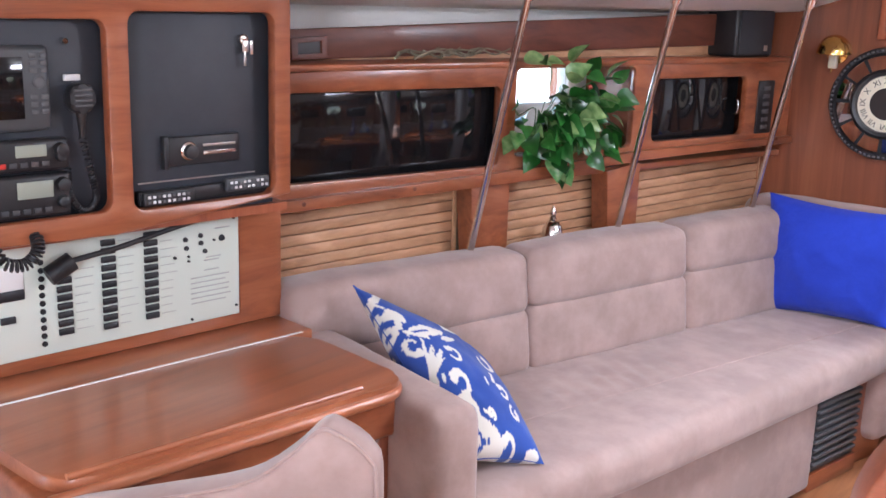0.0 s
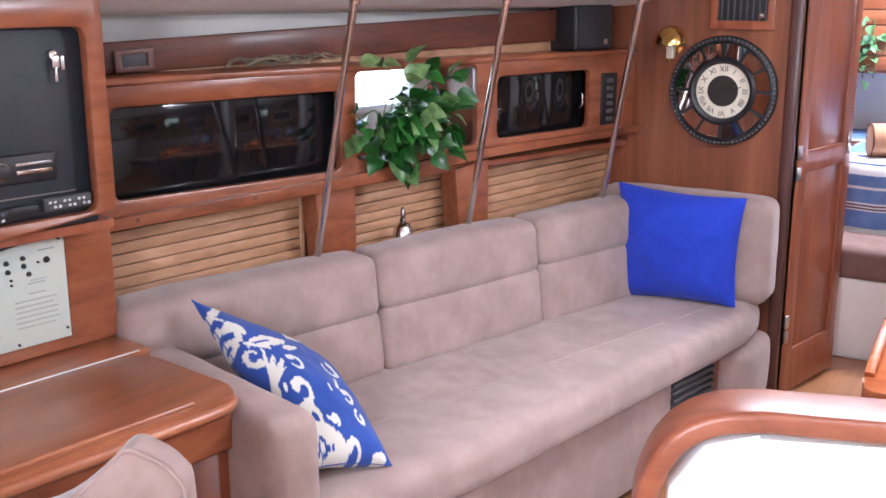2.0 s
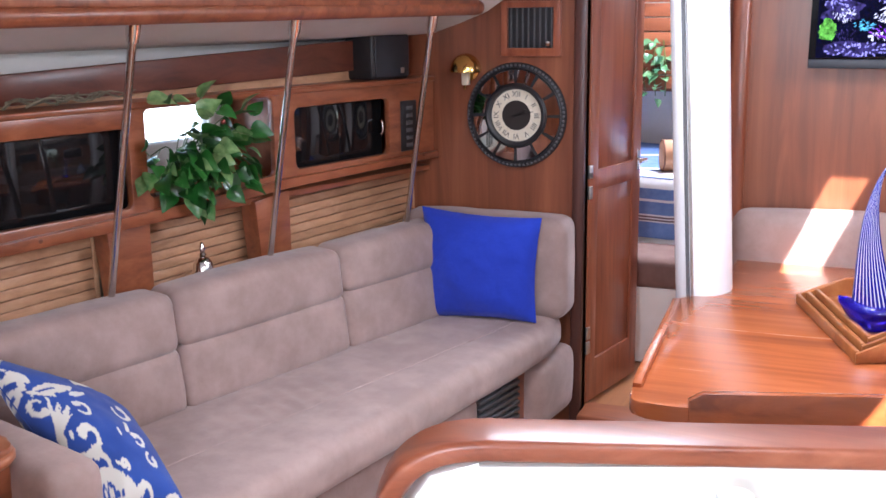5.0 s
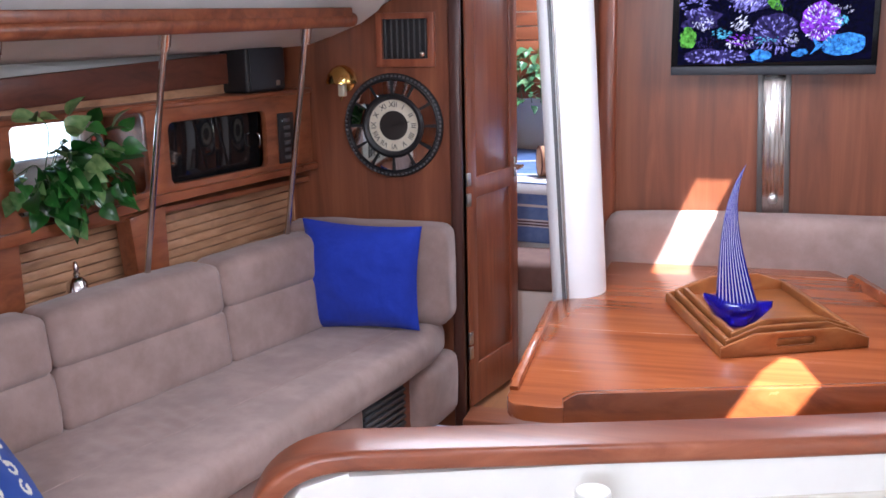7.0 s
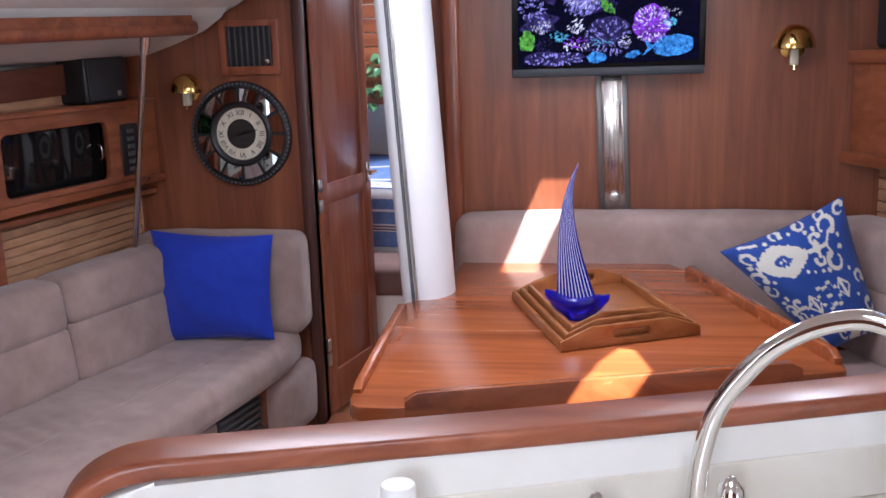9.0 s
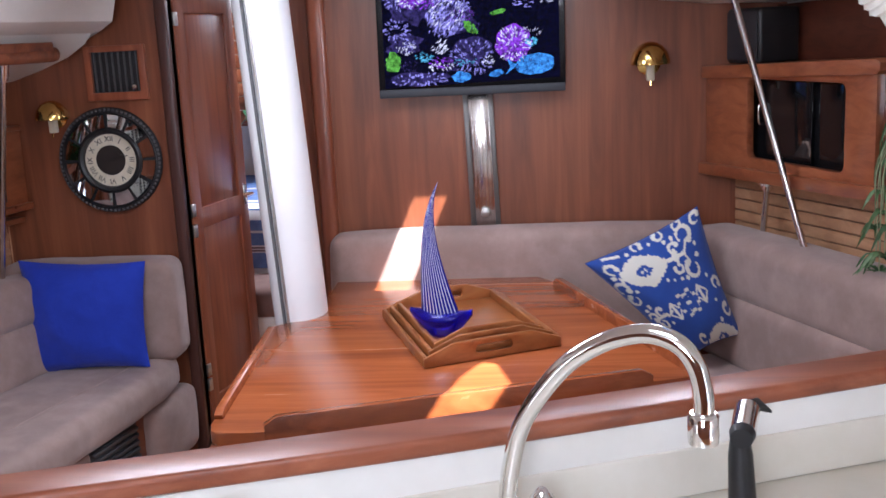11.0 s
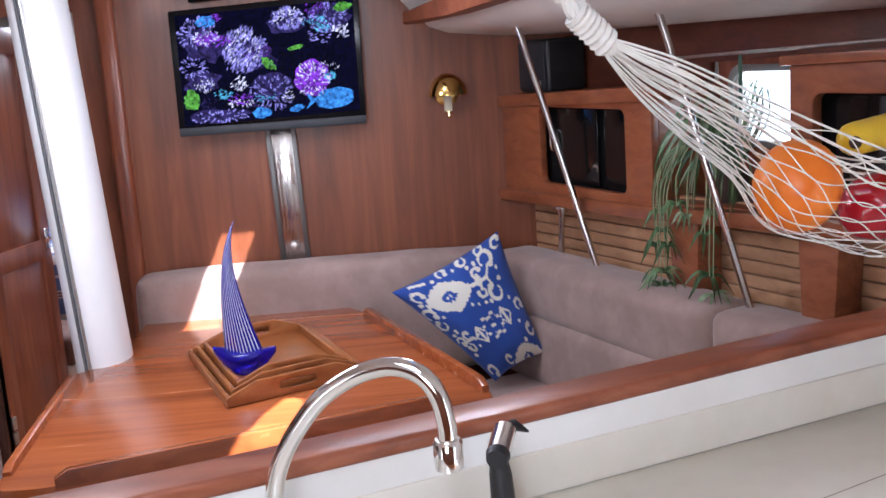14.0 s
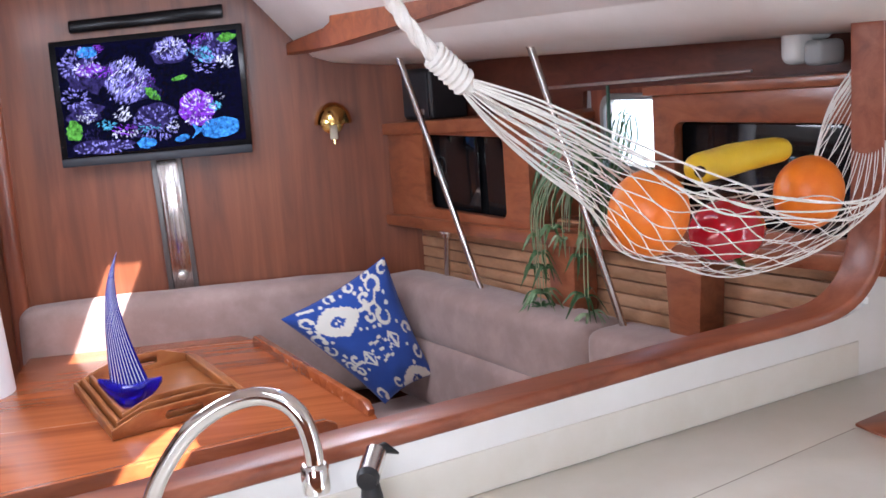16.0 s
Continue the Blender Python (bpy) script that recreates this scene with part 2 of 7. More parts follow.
def plate_with_holes(m, outer, holes, near, far, bevel=0.0):
    """A face frame: an outline in u and z with rounded openings right through it."""
    bm = bmesh.new()
    loops = [outer] + holes
    edges = []
    for loop in loops:
        vs = [bm.verts.new((x, 0, y)) for x, y in loop]
        edges += [bm.edges.new((vs[i], vs[(i + 1) % len(vs)])) for i in range(len(vs))]
    bmesh.ops.triangle_fill(bm, use_beauty=True, use_dissolve=False, edges=edges)

    def inside(p, loop):
        c, n = False, len(loop)
        for i in range(n):
            (x1, y1), (x2, y2) = loop[i], loop[(i + 1) % n]
            if (y1 > p[1]) != (y2 > p[1]) and p[0] < (x2 - x1) * (p[1] - y1) / (y2 - y1) + x1:
                c = not c
        return c
    doomed = []
    for f in bm.faces:
        c = f.calc_center_median()
        if any(inside((c.x, c.z), h) for h in holes) or not inside((c.x, c.z), outer):
            doomed.append(f)
    bmesh.ops.delete(bm, geom=doomed, context="FACES_ONLY")
    for v in bm.verts:
        v.co.y = near
    got = bmesh.ops.extrude_face_region(bm, geom=bm.faces[:])
    for v in got["geom"]:
        if isinstance(v, bmesh.types.BMVert):
            v.co.y = far
    bmesh.ops.recalc_face_normals(bm, faces=bm.faces)
    if bevel:
        sharp = [e for e in bm.edges if len(e.link_faces) == 2 and e.calc_face_angle(0) > 1.0 and abs(e.verts[0].co.y - e.verts[1].co.y) < 1e-6]
        bmesh.ops.bevel(bm, geom=sharp, offset=bevel, segments=2, profile=0.5, affect="EDGES")
    smooth(bm, 40)
    bm.transform(m)
    return bm


def tube(points, radius, sides=10, closed=False, ends=True):
    """A round bar along points; radius may be a list."""
    pts = [Vector(p) for p in points]
    n = len(pts)
    radii = radius if isinstance(radius, (list, tuple)) else [radius] * n
    bm = bmesh.new()
    rings, side = [], None
    for i, p in enumerate(pts):
        a = pts[(i - 1) % n] if closed or i else p
        b = pts[(i + 1) % n] if closed or i < n - 1 else p
        way = (b - a).normalized()
        if side is None:
            side = way.orthogonal().normalized()
        side = (side - way * side.dot(way)).normalized()
        up = way.cross(side)
        rings.append([bm.verts.new(p + radii[i] * (math.cos(2 * math.pi * k / sides) * side + math.sin(2 * math.pi * k / sides) * up)) for k in range(sides)])
    for i in range(n if closed else n - 1):
        r, s = rings[i], rings[(i + 1) % n]
        for k in range(sides):
            bm.faces.new((r[k], r[(k + 1) % sides], s[(k + 1) % sides], s[k]))
    if ends and not closed:
        bm.faces.new(rings[0][::-1])
        bm.faces.new(rings[-1])
    return smooth(bm, 50)


def spline(points, steps=6):
    """Points on a smooth curve through the given ones."""
    p = [Vector(q) for q in points]
    p = [2 * p[0] - p[1]] + p + [2 * p[-1] - p[-2]]
    out = []
    for i in range(1, len(p) - 2):
        for k in range(steps):
            t = k / steps
            a, b, c, d = p[i - 1], p[i], p[i + 1], p[i + 2]
            out.append(0.5 * (2 * b + (c - a) * t + (2 * a - 5 * b + 4 * c - d) * t * t + (3 * b - a - 3 * c + d) * t ** 3))
    return out + [p[-2]]


def turned(m, profile, sides=20, ring=False):
    """A turned form: radius and height pairs round the frame's z axis; ring leaves its middle open."""
    bm = bmesh.new()
    rings = [[bm.verts.new((r * math.cos(2 * math.pi * k / sides), r * math.sin(2 * math.pi * k / sides), h)) for k in range(sides)] for r, h in profile]
    for r, s in zip(rings, rings[1:]):
        for k in range(sides):
            bm.faces.new((r[k], r[(k + 1) % sides], s[(k + 1) % sides], s[k]))
    if ring:
        for k in range(sides):
            bm.faces.new((rings[-1][k], rings[-1][(k + 1) % sides], rings[0][(k + 1) % sides], rings[0][k]))
    else:
        bm.faces.new(rings[0][::-1])
        bm.faces.new(rings[-1])
    bmesh.ops.remove_doubles(bm, verts=bm.verts, dist=1e-5)
    smooth(bm, 40)
    bm.transform(m)
    return bm


def cushion(m, a, b, radius=0.04, puff=0.008, seed=0, lean=0.0, cuts=9):
    """An upholstered pad: a box with soft edges, a slight swell and uneven tension; lean shifts its top along w."""
    bm = box(Matrix.Identity(4), a, b, 0)
    lo = Vector([min(p, q) for p, q in zip(a, b)])
    hi = Vector([max(p, q) for p, q in zip(a, b)])
    size = hi - lo
    bmesh.ops.bevel(bm, geom=bm.edges[:], offset=min(radius, 0.45 * min(size)), segments=4, profile=0.55, affect="EDGES")
    long_edges = [e for e in bm.edges if e.calc_length() > 0.12]
    bmesh.ops.subdivide_edges(bm, edges=long_edges, cuts=cuts, use_grid_fill=True)
    mid = (lo + hi) / 2
    for v in bm.verts:
        q = Vector([(v.co[i] - mid[i]) / (size[i] / 2) for i in range(3)])
        swell = [max(0.0, 1 - q[(i + 1) % 3] ** 4) * max(0.0, 1 - q[(i + 2) % 3] ** 4) for i in range(3)]
        ripple = noise.noise(v.co * 7 + Vector((seed * 3.7, seed, 0))) * 0.4 + noise.noise(v.co * 23 + Vector((seed, 0, 9))) * 0.12
        for i in range(3):
            if abs(q[i]) > 0.6:
                v.co[i] += math.copysign(puff * swell[i] * (1 + ripple), q[i]) + puff * 0.25 * ripple
        v.co.y += lean * (v.co.z - lo.z) / max(size.z, 1e-3)
    smooth(bm, 80)
    bm.transform(m)
    return bm


def loft(m, sections):
    """Closed outlines, one after another, skinned and capped."""
    bm = bmesh.new()
    rings = [[bm.verts.new(p) for p in sec] for sec in sections]
    n = len(rings[0])
    for r, q in zip(rings, rings[1:]):
        for k in range(n):
            bm.faces.new((r[k], r[(k + 1) % n], q[(k + 1) % n], q[k]))
    bm.faces.new(rings[0][::-1])
    bm.faces.new(rings[-1])
    smooth(bm, 80)
    bm.transform(m)
    return bm


def ellipsoid(m, radii, sub=2):
    bm = bmesh.new()
    bmesh.ops.create_icosphere(bm, subdivisions=sub, radius=1)
    for v in bm.verts:
        v.co = [c * r for c, r in zip(v.co, radii)]
    smooth(bm, 80)
    bm.transform(m)
    return bm


def at(m, u, w, z):
    return m @ Vector((u, w, z))


# ---- outside ----
# made-up pale sheet, added so the hull windows look bright
setting("backdrop_sheet", box(ROOM, (-300, -300, -0.9), (300, 300, -0.8), 0), mottled("pale_backdrop", (0.42, 0.47, 0.5), (0.55, 0.6, 0.62), 0.4, 0.3, 3.0, 0.2), "pale backdrop sheet added outside the hull to brighten the windows")

# ---- shell of the boat ----
setting("floor", box(ROOM, (-2.6, -1.3, -0.06), (2.8, 3.94, 0.0), 0), FLOOR_TEAK, "teak cabin sole")
# unseen roof openings: two for added lamps, one traced from the bulkhead's sun patch
hatches = [(-0.51, 2.19, 0.11, 2.81), (0.37, 0.5, 0.87, 1.0), (0.665, 2.88, 0.815, 3.385)]
# outline of the table's sun patch, traced back along the sun to the roof
sun_patch_hole = [(0.942, 1.635), (1.12, 1.685), (1.174, 1.855), (1.128, 2.055), (1.068, 2.08), (1.018, 1.965)]


def slab_with_holes(holes, x0, y0, x1, y1, low, high):
    out = [(x0, y0), (x1, y0), (x1, y1), (x0, y1)]
    lay = Matrix(((1, 0, 0, 0), (0, 0, 1, 0), (0, 1, 0, 0), (0, 0, 0, 1)))
    return plate_with_holes(lay, out, [[(a, b), (c, b), (c, d), (a, d)] if len(hole) == 4 else hole for hole in holes for a, b, c, d in [hole[:4]]], low, high)


setting("ceiling", slab_with_holes(hatches + [sun_patch_hole], -2.6, -1.3, 2.9, 3.95, 2.0, 2.06), LINER, "white vinyl headliner with unseen openings cut for sun and added lamps")
setting("ceiling_forward", slab_with_holes([(-0.55, 4.95, -0.05, 5.45)], -2.0, 3.951, 2.0, 6.4, 2.0, 2.06), LINER, "white headliner of the forward cabin")
# bulkhead with the doorway
door_l, door_r, door_top = -0.638, -0.205, 1.86
setting("wall_forward", join(box(ROOM, (-2.3, 3.95, 0.0), (door_l, 3.99, 2.0), 0), box(ROOM, (door_l, 3.95, door_top), (door_r, 3.99, 2.0), 0), box(ROOM, (door_r, 3.95, 0.0), (1.63, 3.99, 2.0), 0)), BULKHEAD, "teak veneer bulkhead with an open doorway")
setting("wall_aft", join(box(ROOM, (-2.6, -1.36, 0), (-0.25, -1.3, 2.0), 0), box(ROOM, (0.65, -1.36, 0), (2.9, -1.3, 2.0), 0), box(ROOM, (-0.25, -1.36, 0), (0.65, -1.3, 1.25), 0)), BULKHEAD, "teak bulkhead round the companionway")
setting("wall_port", plate_with_holes(PORT, [(-4.5, 0.0), (1.6, 0.0), (1.6, 2.06), (-4.5, 2.06)], [rounded(0.14, 1.195, 0.50, 1.325, 0.04)], -0.50, -0.46), LINER, "white hull liner behind the port lockers")
setting("wall_starboard", plate_with_holes(STBD, [(-0.2, 0.0), (5.9, 0.0), (5.9, 2.06), (-0.2, 2.06)], [rounded(0.97, 1.315, 1.34, 1.525, 0.04)], -0.30, -0.262), LINER, "white hull liner behind the starboard lockers")


def trunk(name, m, u0, u1, side):
    """Side deck and slanted cabin side in section, drawn along the hull."""
    if side == "port":
        sec = [(-0.46, 1.50), (-0.2, 1.52), (0.04, 1.60), (0.12, 1.645), (0.17, 1.70), (0.27, 2.0), (0.33, 2.0), (0.25, 1.72), (0.2, 1.69), (-0.46, 1.57)]
    else:
        sec = [(-0.44, 1.665), (-0.03, 1.677), (0.2, 1.70), (0.278, 1.725), (0.31, 1.76), (0.50, 2.0), (0.55, 2.0), (0.33, 1.77), (0.25, 1.75), (-0.44, 1.72)]
    cross = m @ Matrix(((0, 0, 1, 0), (1, 0, 0, 0), (0, 1, 0, 0), (0, 0, 0, 1)))
    return setting(name, prism(cross, sec, u0, u1), LINER, "white moulded side deck and cabin side")


trunk("trim_port_side_deck", PORT, -4.2, 1.44, "port")
trunk("trim_starboard_side_deck", STBD, 0.0, 5.6, "stbd")

# forward cabin seen through the doorway
setting("floor_forward", box(ROOM, (-2.0, 3.99, 0.0), (2.0, 6.4, 0.05), 0), FLOOR_TEAK, "teak and holly sole of the forward cabin")
setting("wall_forward_cabin", box(ROOM, (-2.0, 6.3, 0.0), (2.0, 6.36, 2.0), 0), LINER, "white liner at the bow")
setting("wall_forward_port", box(ROOM, (-1.75, 3.99, 0.0), (-1.7, 6.3, 2.0), 0), LINER, "white liner of the forward cabin")
setting("wall_forward_starboard", box(ROOM, (1.2, 3.99, 0.0), (1.25, 6.3, 2.0), 0), LINER, "white liner of the forward cabin")

# ---- port settee ----
base = thing("settee_base", at(PORT, 0.2, 0.3, 0), "taupe upholstered settee base with a vent opening, fixed along the hull", "settee")
edge_a, edge_b = at(PORT, -0.80, 0.585, 0), at(PORT, 1.20, 0.438, 0)
edge_way = (edge_b - edge_a).normalized()
FRONT_EDGE = frame_of((edge_a.x, edge_a.y), (edge_way.x, edge_way.y), (edge_way.y, -edge_way.x))
part("front_panel", cushion(FRONT_EDGE, (0.06, -0.12, 0.02), (1.675, -0.052, 0.330), 0.02, 0.004, 1), SUEDE, base)
part("plinth", box(PORT, (-0.75, -0.1, 0.0), (1.36, 0.36, 0.34), 0.01), TEAK_FLAT, base, "teak locker box under the cushions")
part("toe_board", box(FRONT_EDGE, (1.675, -0.085, 0.0), (1.98, -0.06, 0.06), 0.003), TEAK_FLAT, base)
grille = part("vent_frame", box(FRONT_EDGE, (1.68, -0.085, 0.06), (1.98, -0.072, 0.335), 0.003), RUBBER, base, "dark grey louvred locker vent")
for k in range(9):
    part("louvre", box(FRONT_EDGE, (1.695, -0.071, 0.085 + 0.026 * k), (1.965, -0.055, 0.098 + 0.026 * k), 0.002, 1), RUBBER, grille)
END = frame_of((-0.755, 3.56), (0.16, 0.987), (0.987, -0.16))
solo("end_pad", cushion(END, (0.06, -0.06, 0.09), (0.375, 0.035, 0.338), 0.045, 0.012, 7), SUEDE, "taupe suede end pad against the settee base", "cushion", "settee cushions")

seat = thing("seat_cushion", at(PORT, 0.3, 0.3, 0.34), "long taupe suede seat cushion with a welt along its middle", "cushion", "settee cushions")


def seat_front(u):
    return np.interp(u, (-0.8, -0.14, 0.34, 1.09, 1.30, 1.44, 1.52), (0.585, 0.565, 0.522, 0.455, 0.425, 0.38, 0.31))


def seat_section(u, shrink=0.0):
    wf, r = seat_front(u) - shrink, 0.05
    low, high, rear = 0.345 + shrink * 0.4, 0.478 - shrink * 0.5, -0.02
    pts = []
    for cx, cz, a in ((wf - r, high - r, 90), (wf - r, low + r, 0)):
        for i in range(7):
            t = radians(a - 15 * i)
            pts.append((cx + r * math.cos(t), cz + r * math.sin(t)))
    line = [(rear + (wf - r - rear) * i / 24, high) for i in range(24)] + pts + [(wf - r - (wf - r - rear) * i / 4, low) for i in range(1, 5)]
    out = []
    for w, z in line:
        pinch = -0.0025 * math.exp(-((w - 0.295) / 0.022) ** 2) if z > 0.45 else 0.0
        wave = 0.004 * noise.noise(Vector((u * 5, w * 5, z * 4))) + 0.002 * noise.noise(Vector((u * 17, w * 17, 3.0)))
        if z > 0.45:
            drawn = math.exp(-((w - 0.20) / 0.10) ** 2) * (1 if w < 0.29 else 0.35)
            wave += 0.0032 * drawn * math.exp(-((u - 0.12) / 0.34) ** 2) * math.sin(u * 95 + w * 34 + 2.2 * noise.noise(Vector((u * 6, w * 6, 7.0))))
        puff = 0.007 * math.sin(math.pi * min(1, max(0, (w - rear) / (wf - rear)))) if z > 0.45 else 0.0
        out.append((u, w + wave, z + pinch + wave + puff))
    return out


stations = [(-0.80, 0.03), (-0.79, 0.008)] + [(-0.77 + 0.0125 * i, 0.0) for i in range(181)] + [(1.495, 0.012), (1.515, 0.03)]
part("pad", loft(PORT, [seat_section(u, q) for u, q in stations]), SUEDE, seat)
part("welt", tube([at(PORT, -0.76 + 0.05 * i, 0.295, 0.4815 + 0.004 * noise.noise(Vector(((-0.76 + 0.05 * i) * 5, 1.475, 1.9)))) for i in range(44)], 0.0026, 6), mottled("worn_seam", (0.39, 0.285, 0.255), (0.48, 0.365, 0.33), 18.0, 0.9, 260.0, 0.2), seat, "paler worn welt")


def back_cushion(u0, u1, seed, fold):
    c = thing("back_cushion", at(PORT, (u0 + u1) / 2, -0.05, 0.47), "taupe suede back cushion with a stitched fold on the settee", "cushion", "settee cushions")
    part("lower_pad", cushion(PORT, (u0 + 0.004, -0.13, 0.468), (u1 - 0.004, 0.012, fold + 0.01), 0.028, 0.009, seed, -0.02), SUEDE, c)
    part("upper_pad", cushion(PORT, (u0 + 0.004, -0.15, fold), (u1 - 0.004, -0.004, 0.822), 0.034, 0.009, seed + 5, -0.02), SUEDE, c)


for k, (u0, u1, fold) in enumerate(((-0.80, -0.01, 0.648), (-0.01, 0.685, 0.655), (0.685, 1.30, 0.665))):
    back_cushion(u0, u1, k + 11, fold)
solo("arm_cushion", cushion(PORT, (-0.80, -0.10, 0.40), (-0.667, 0.578, 0.708), 0.04, 0.008, 21), SUEDE, "taupe suede arm cushion upright beside the chart table", "cushion", "settee cushions")
solo("corner_cushion", cushion(ROOM, (-1.32, 3.76, 0.47), (-0.665, 3.93, 0.848), 0.045, 0.01, 22), SUEDE, "taupe suede corner cushion upright against the bulkhead", "cushion", "settee cushions")


# ---- port lockers above the settee ----
def rise(u):
    """The shelf climbs a little towards the bow."""
    return 0.030 * u


locker = thing("wall_locker", at(PORT, 0.3, -0.25, 1.0), "teak side locker with smoked sliding doors and an open plant niche", "cabinet")
face = [(-0.80, 0.985), (0.0, 1.005), (0.6, 1.035), (1.40, 1.045), (1.40, 1.355), (0.6, 1.365), (0.0, 1.355), (-0.80, 1.335)]
openings = [rounded(-0.72, 1.052, -0.01, 1.285, 0.02), rounded(0.05, 1.075, 0.555, 1.335, 0.02), rounded(0.65, 1.085, 1.135, 1.292, 0.025)]
part("face_frame", plate_with_holes(PORT, face, openings, -0.215, -0.19, 0.004), TEAK_FLAT, locker)
part("top_board", box(PORT, (-0.80, -0.42, 1.34), (1.40, -0.18, 1.358), 0.004), TEAK_FLAT, locker)
part("bottom_board", box(PORT, (-0.80, -0.42, 0.99), (1.40, -0.215, 1.01), 0.003), TEAK_FLAT, locker)
part("shelf_lip", board(PORT, [(-0.82, 0.982), (0.0, 1.002), (0.6, 1.032), (1.40, 1.042), (1.40, 1.068), (0.6, 1.062), (0.0, 1.036), (-0.82, 1.012)], -0.19, -0.165, 0.004), TEAK_FLAT, locker)
part("back_board", box(PORT, (-0.8, -0.43, 1.0), (0.03, -0.42, 1.34), 0), TEAK, locker)
part("back_board", box(PORT, (0.57, -0.43, 1.0), (1.4, -0.42, 1.34), 0), TEAK, locker)
for u in (0.02, 0.58):
    part("divider", box(PORT, (u, -0.42, 1.0), (u + 0.018, -0.215, 1.34), 0.002), TEAK_FLAT, locker)
part("niche_shelf", box(PORT, (0.04, -0.42, 1.035), (0.58, -0.215, 1.05), 0.002), TEAK_FLAT, locker)
part("niche_rail", box(PORT, (0.045, -0.2145, 1.085), (0.30, -0.2, 1.108), 0.003), TEAK_FLAT, locker)
for u0, u1 in ((-0.74, -0.34), (-0.36, 0.005)):
    part("sliding_door", box(PORT, (u0, -0.235 - 0.012 * (u0 > -0.5), 1.04), (u1, -0.227 - 0.012 * (u0 > -0.5), 1.30), 0.001), ACRYLIC, locker, "smoked black acrylic sliding door")
for u0, u1 in ((0.64, 0.9), (0.88, 1.145)):
    d = part("sliding_door", box(PORT, (u0, -0.235 - 0.012 * (u0 > 0.8), 1.075), (u1, -0.227 - 0.012 * (u0 > 0.8), 1.31), 0.001), ACRYLIC, locker, "smoked black acrylic sliding door")
    uh = 0.662 if u0 < 0.8 else 1.118
    part("pull", tube(spline([at(PORT, uh, -0.226, 1.155), at(PORT, uh, -0.212, 1.165), at(PORT, uh, -0.212, 1.2), at(PORT, uh, -0.226, 1.21)], 4), 0.004, 8), CHROME, d, "small chrome pull")
part("switch_plate", box(PORT, (1.195, -0.19, 1.085), (1.285, -0.183, 1.275), 0.003), BLACK, locker, "black switch panel")
for k in range(6):
    part("rocker", box(PORT, (1.222, -0.183, 1.10 + 0.028 * k), (1.258, -0.179, 1.115 + 0.028 * k), 0.001, 1), RUBBER, locker)
for u in (-0.68, -0.33, 0.54, 1.3):
    part("screw", turned(Matrix.Translation(at(PORT, u, -0.164, 1.024 + rise(u))) @ PORT.to_3x3().to_4x4() @ Matrix.Rotation(radians(-90), 4, "X"), [(0.001, 0.0), (0.006, 0.0), (0.006, 0.002), (0.001, 0.003)], 8), DARK_PLANK, locker)

setting("trim_upper_plank", board(PORT, [(-0.9, 1.355), (1.40, 1.40), (1.40, 1.515), (-0.9, 1.43)], -0.32, -0.295, 0.004), DARK_PLANK, "dark reddish plank under the side deck")
setting("trim_upper_ledge", box(PORT, (-0.9, -0.42, 1.345), (1.4, -0.32, 1.42), 0), OAK, "oak strip behind the locker top")
for u0, u1 in ((-0.105, 0.045), (0.46, 0.615)):
    solo("rib_bracket", board(PORT, [(u0, 1.0), (u0 + 0.028, 0.70), (u1, 0.70), (u1, 1.02)], -0.27, -0.195, 0.004), TEAK_FLAT, "tapered teak rib bracket between the oak panels", "bracket", "rib brackets")


def slat_panel(u0, u1):
    p = thing("hull_panel", at(PORT, (u0 + u1) / 2, -0.3, 0.6), "pale oak slatted ceiling panel along the hull side", "panel", "slatted panels")
    part("backing", box(PORT, (u0, -0.36, 0.55), (u1, -0.31, 1.03), 0), DARK_PLANK, p)
    a, b = u0 + 0.002, u1 - 0.002
    for k in range(14):
        z = 0.565 + 0.0315 * k
        za, zb = z + rise(a), z + rise(b)
        part("slat", board(PORT, [(a, za), (b, zb), (b, zb + 0.0288), (a, za + 0.0288)], -0.31, -0.292 - 0.001 * (k % 2), 0.003), OAK, p)
    part("end_bead", board(PORT, [(b - 0.016, 0.56), (b, 0.56), (b, 1.02), (b - 0.016, 1.02)], -0.292, -0.284, 0.003), OAK, p)


for u0, u1 in ((-0.95, -0.08), (0.04, 0.585), (0.6, 1.40)):
    slat_panel(u0, u1)

# side shelf behind the cushions
setting("trim_settee_shelf", box(PORT, (-0.95, -0.31, 0.70), (1.4, -0.12, 0.72), 0.003), LINER, "white shelf behind the back cushions")


# ---- grab rail and poles ----
grab = thing("grab_rail", at(PORT, 0.0, 0.165, 1.58), "round varnished teak grab rail under the deckhead", "rail")
part("bar", tube([at(PORT, u, 0.165, 1.607 + 0.006 * u) for u in (-1.6, -1.0, -0.4, 0.2, 0.8, 1.2)], 0.026, 16), TEAK_X, grab)
part("end_cap", tube([at(PORT, u, 0.165, 1.614) for u in (1.2, 1.216, 1.224)], [0.0262, 0.0245, 0.017], 16), TEAK_X, grab, "rounded teak end")
part("backing_strip", box(PORT, (-1.6, 0.172, 1.622), (1.19, 0.188, 1.655), 0.004), TEAK_X, grab)


def pole(foot, head, category="pole"):
    p = thing("support_pole", foot, "polished steel support pole slanting up to the deckhead", category, "steel poles")
    a, b = Vector(foot), Vector(head)
    part("bar", tube([a, b], 0.0108, 14), POLE_STEEL, p)
    part("socket", tube([a + (b - a) * 0.93, a + (b - a) * 0.995], 0.019, 14), CHROME, p)
    part("collar", tube([a + (b - a) * 0.915, a + (b - a) * 0.93], 0.0165, 14), CHROME, p)
    part("flange", turned(Matrix.Translation(b), [(0.002, -0.012), (0.03, -0.008), (0.03, 0.0), (0.002, 0.003)], 16), CHROME, p)


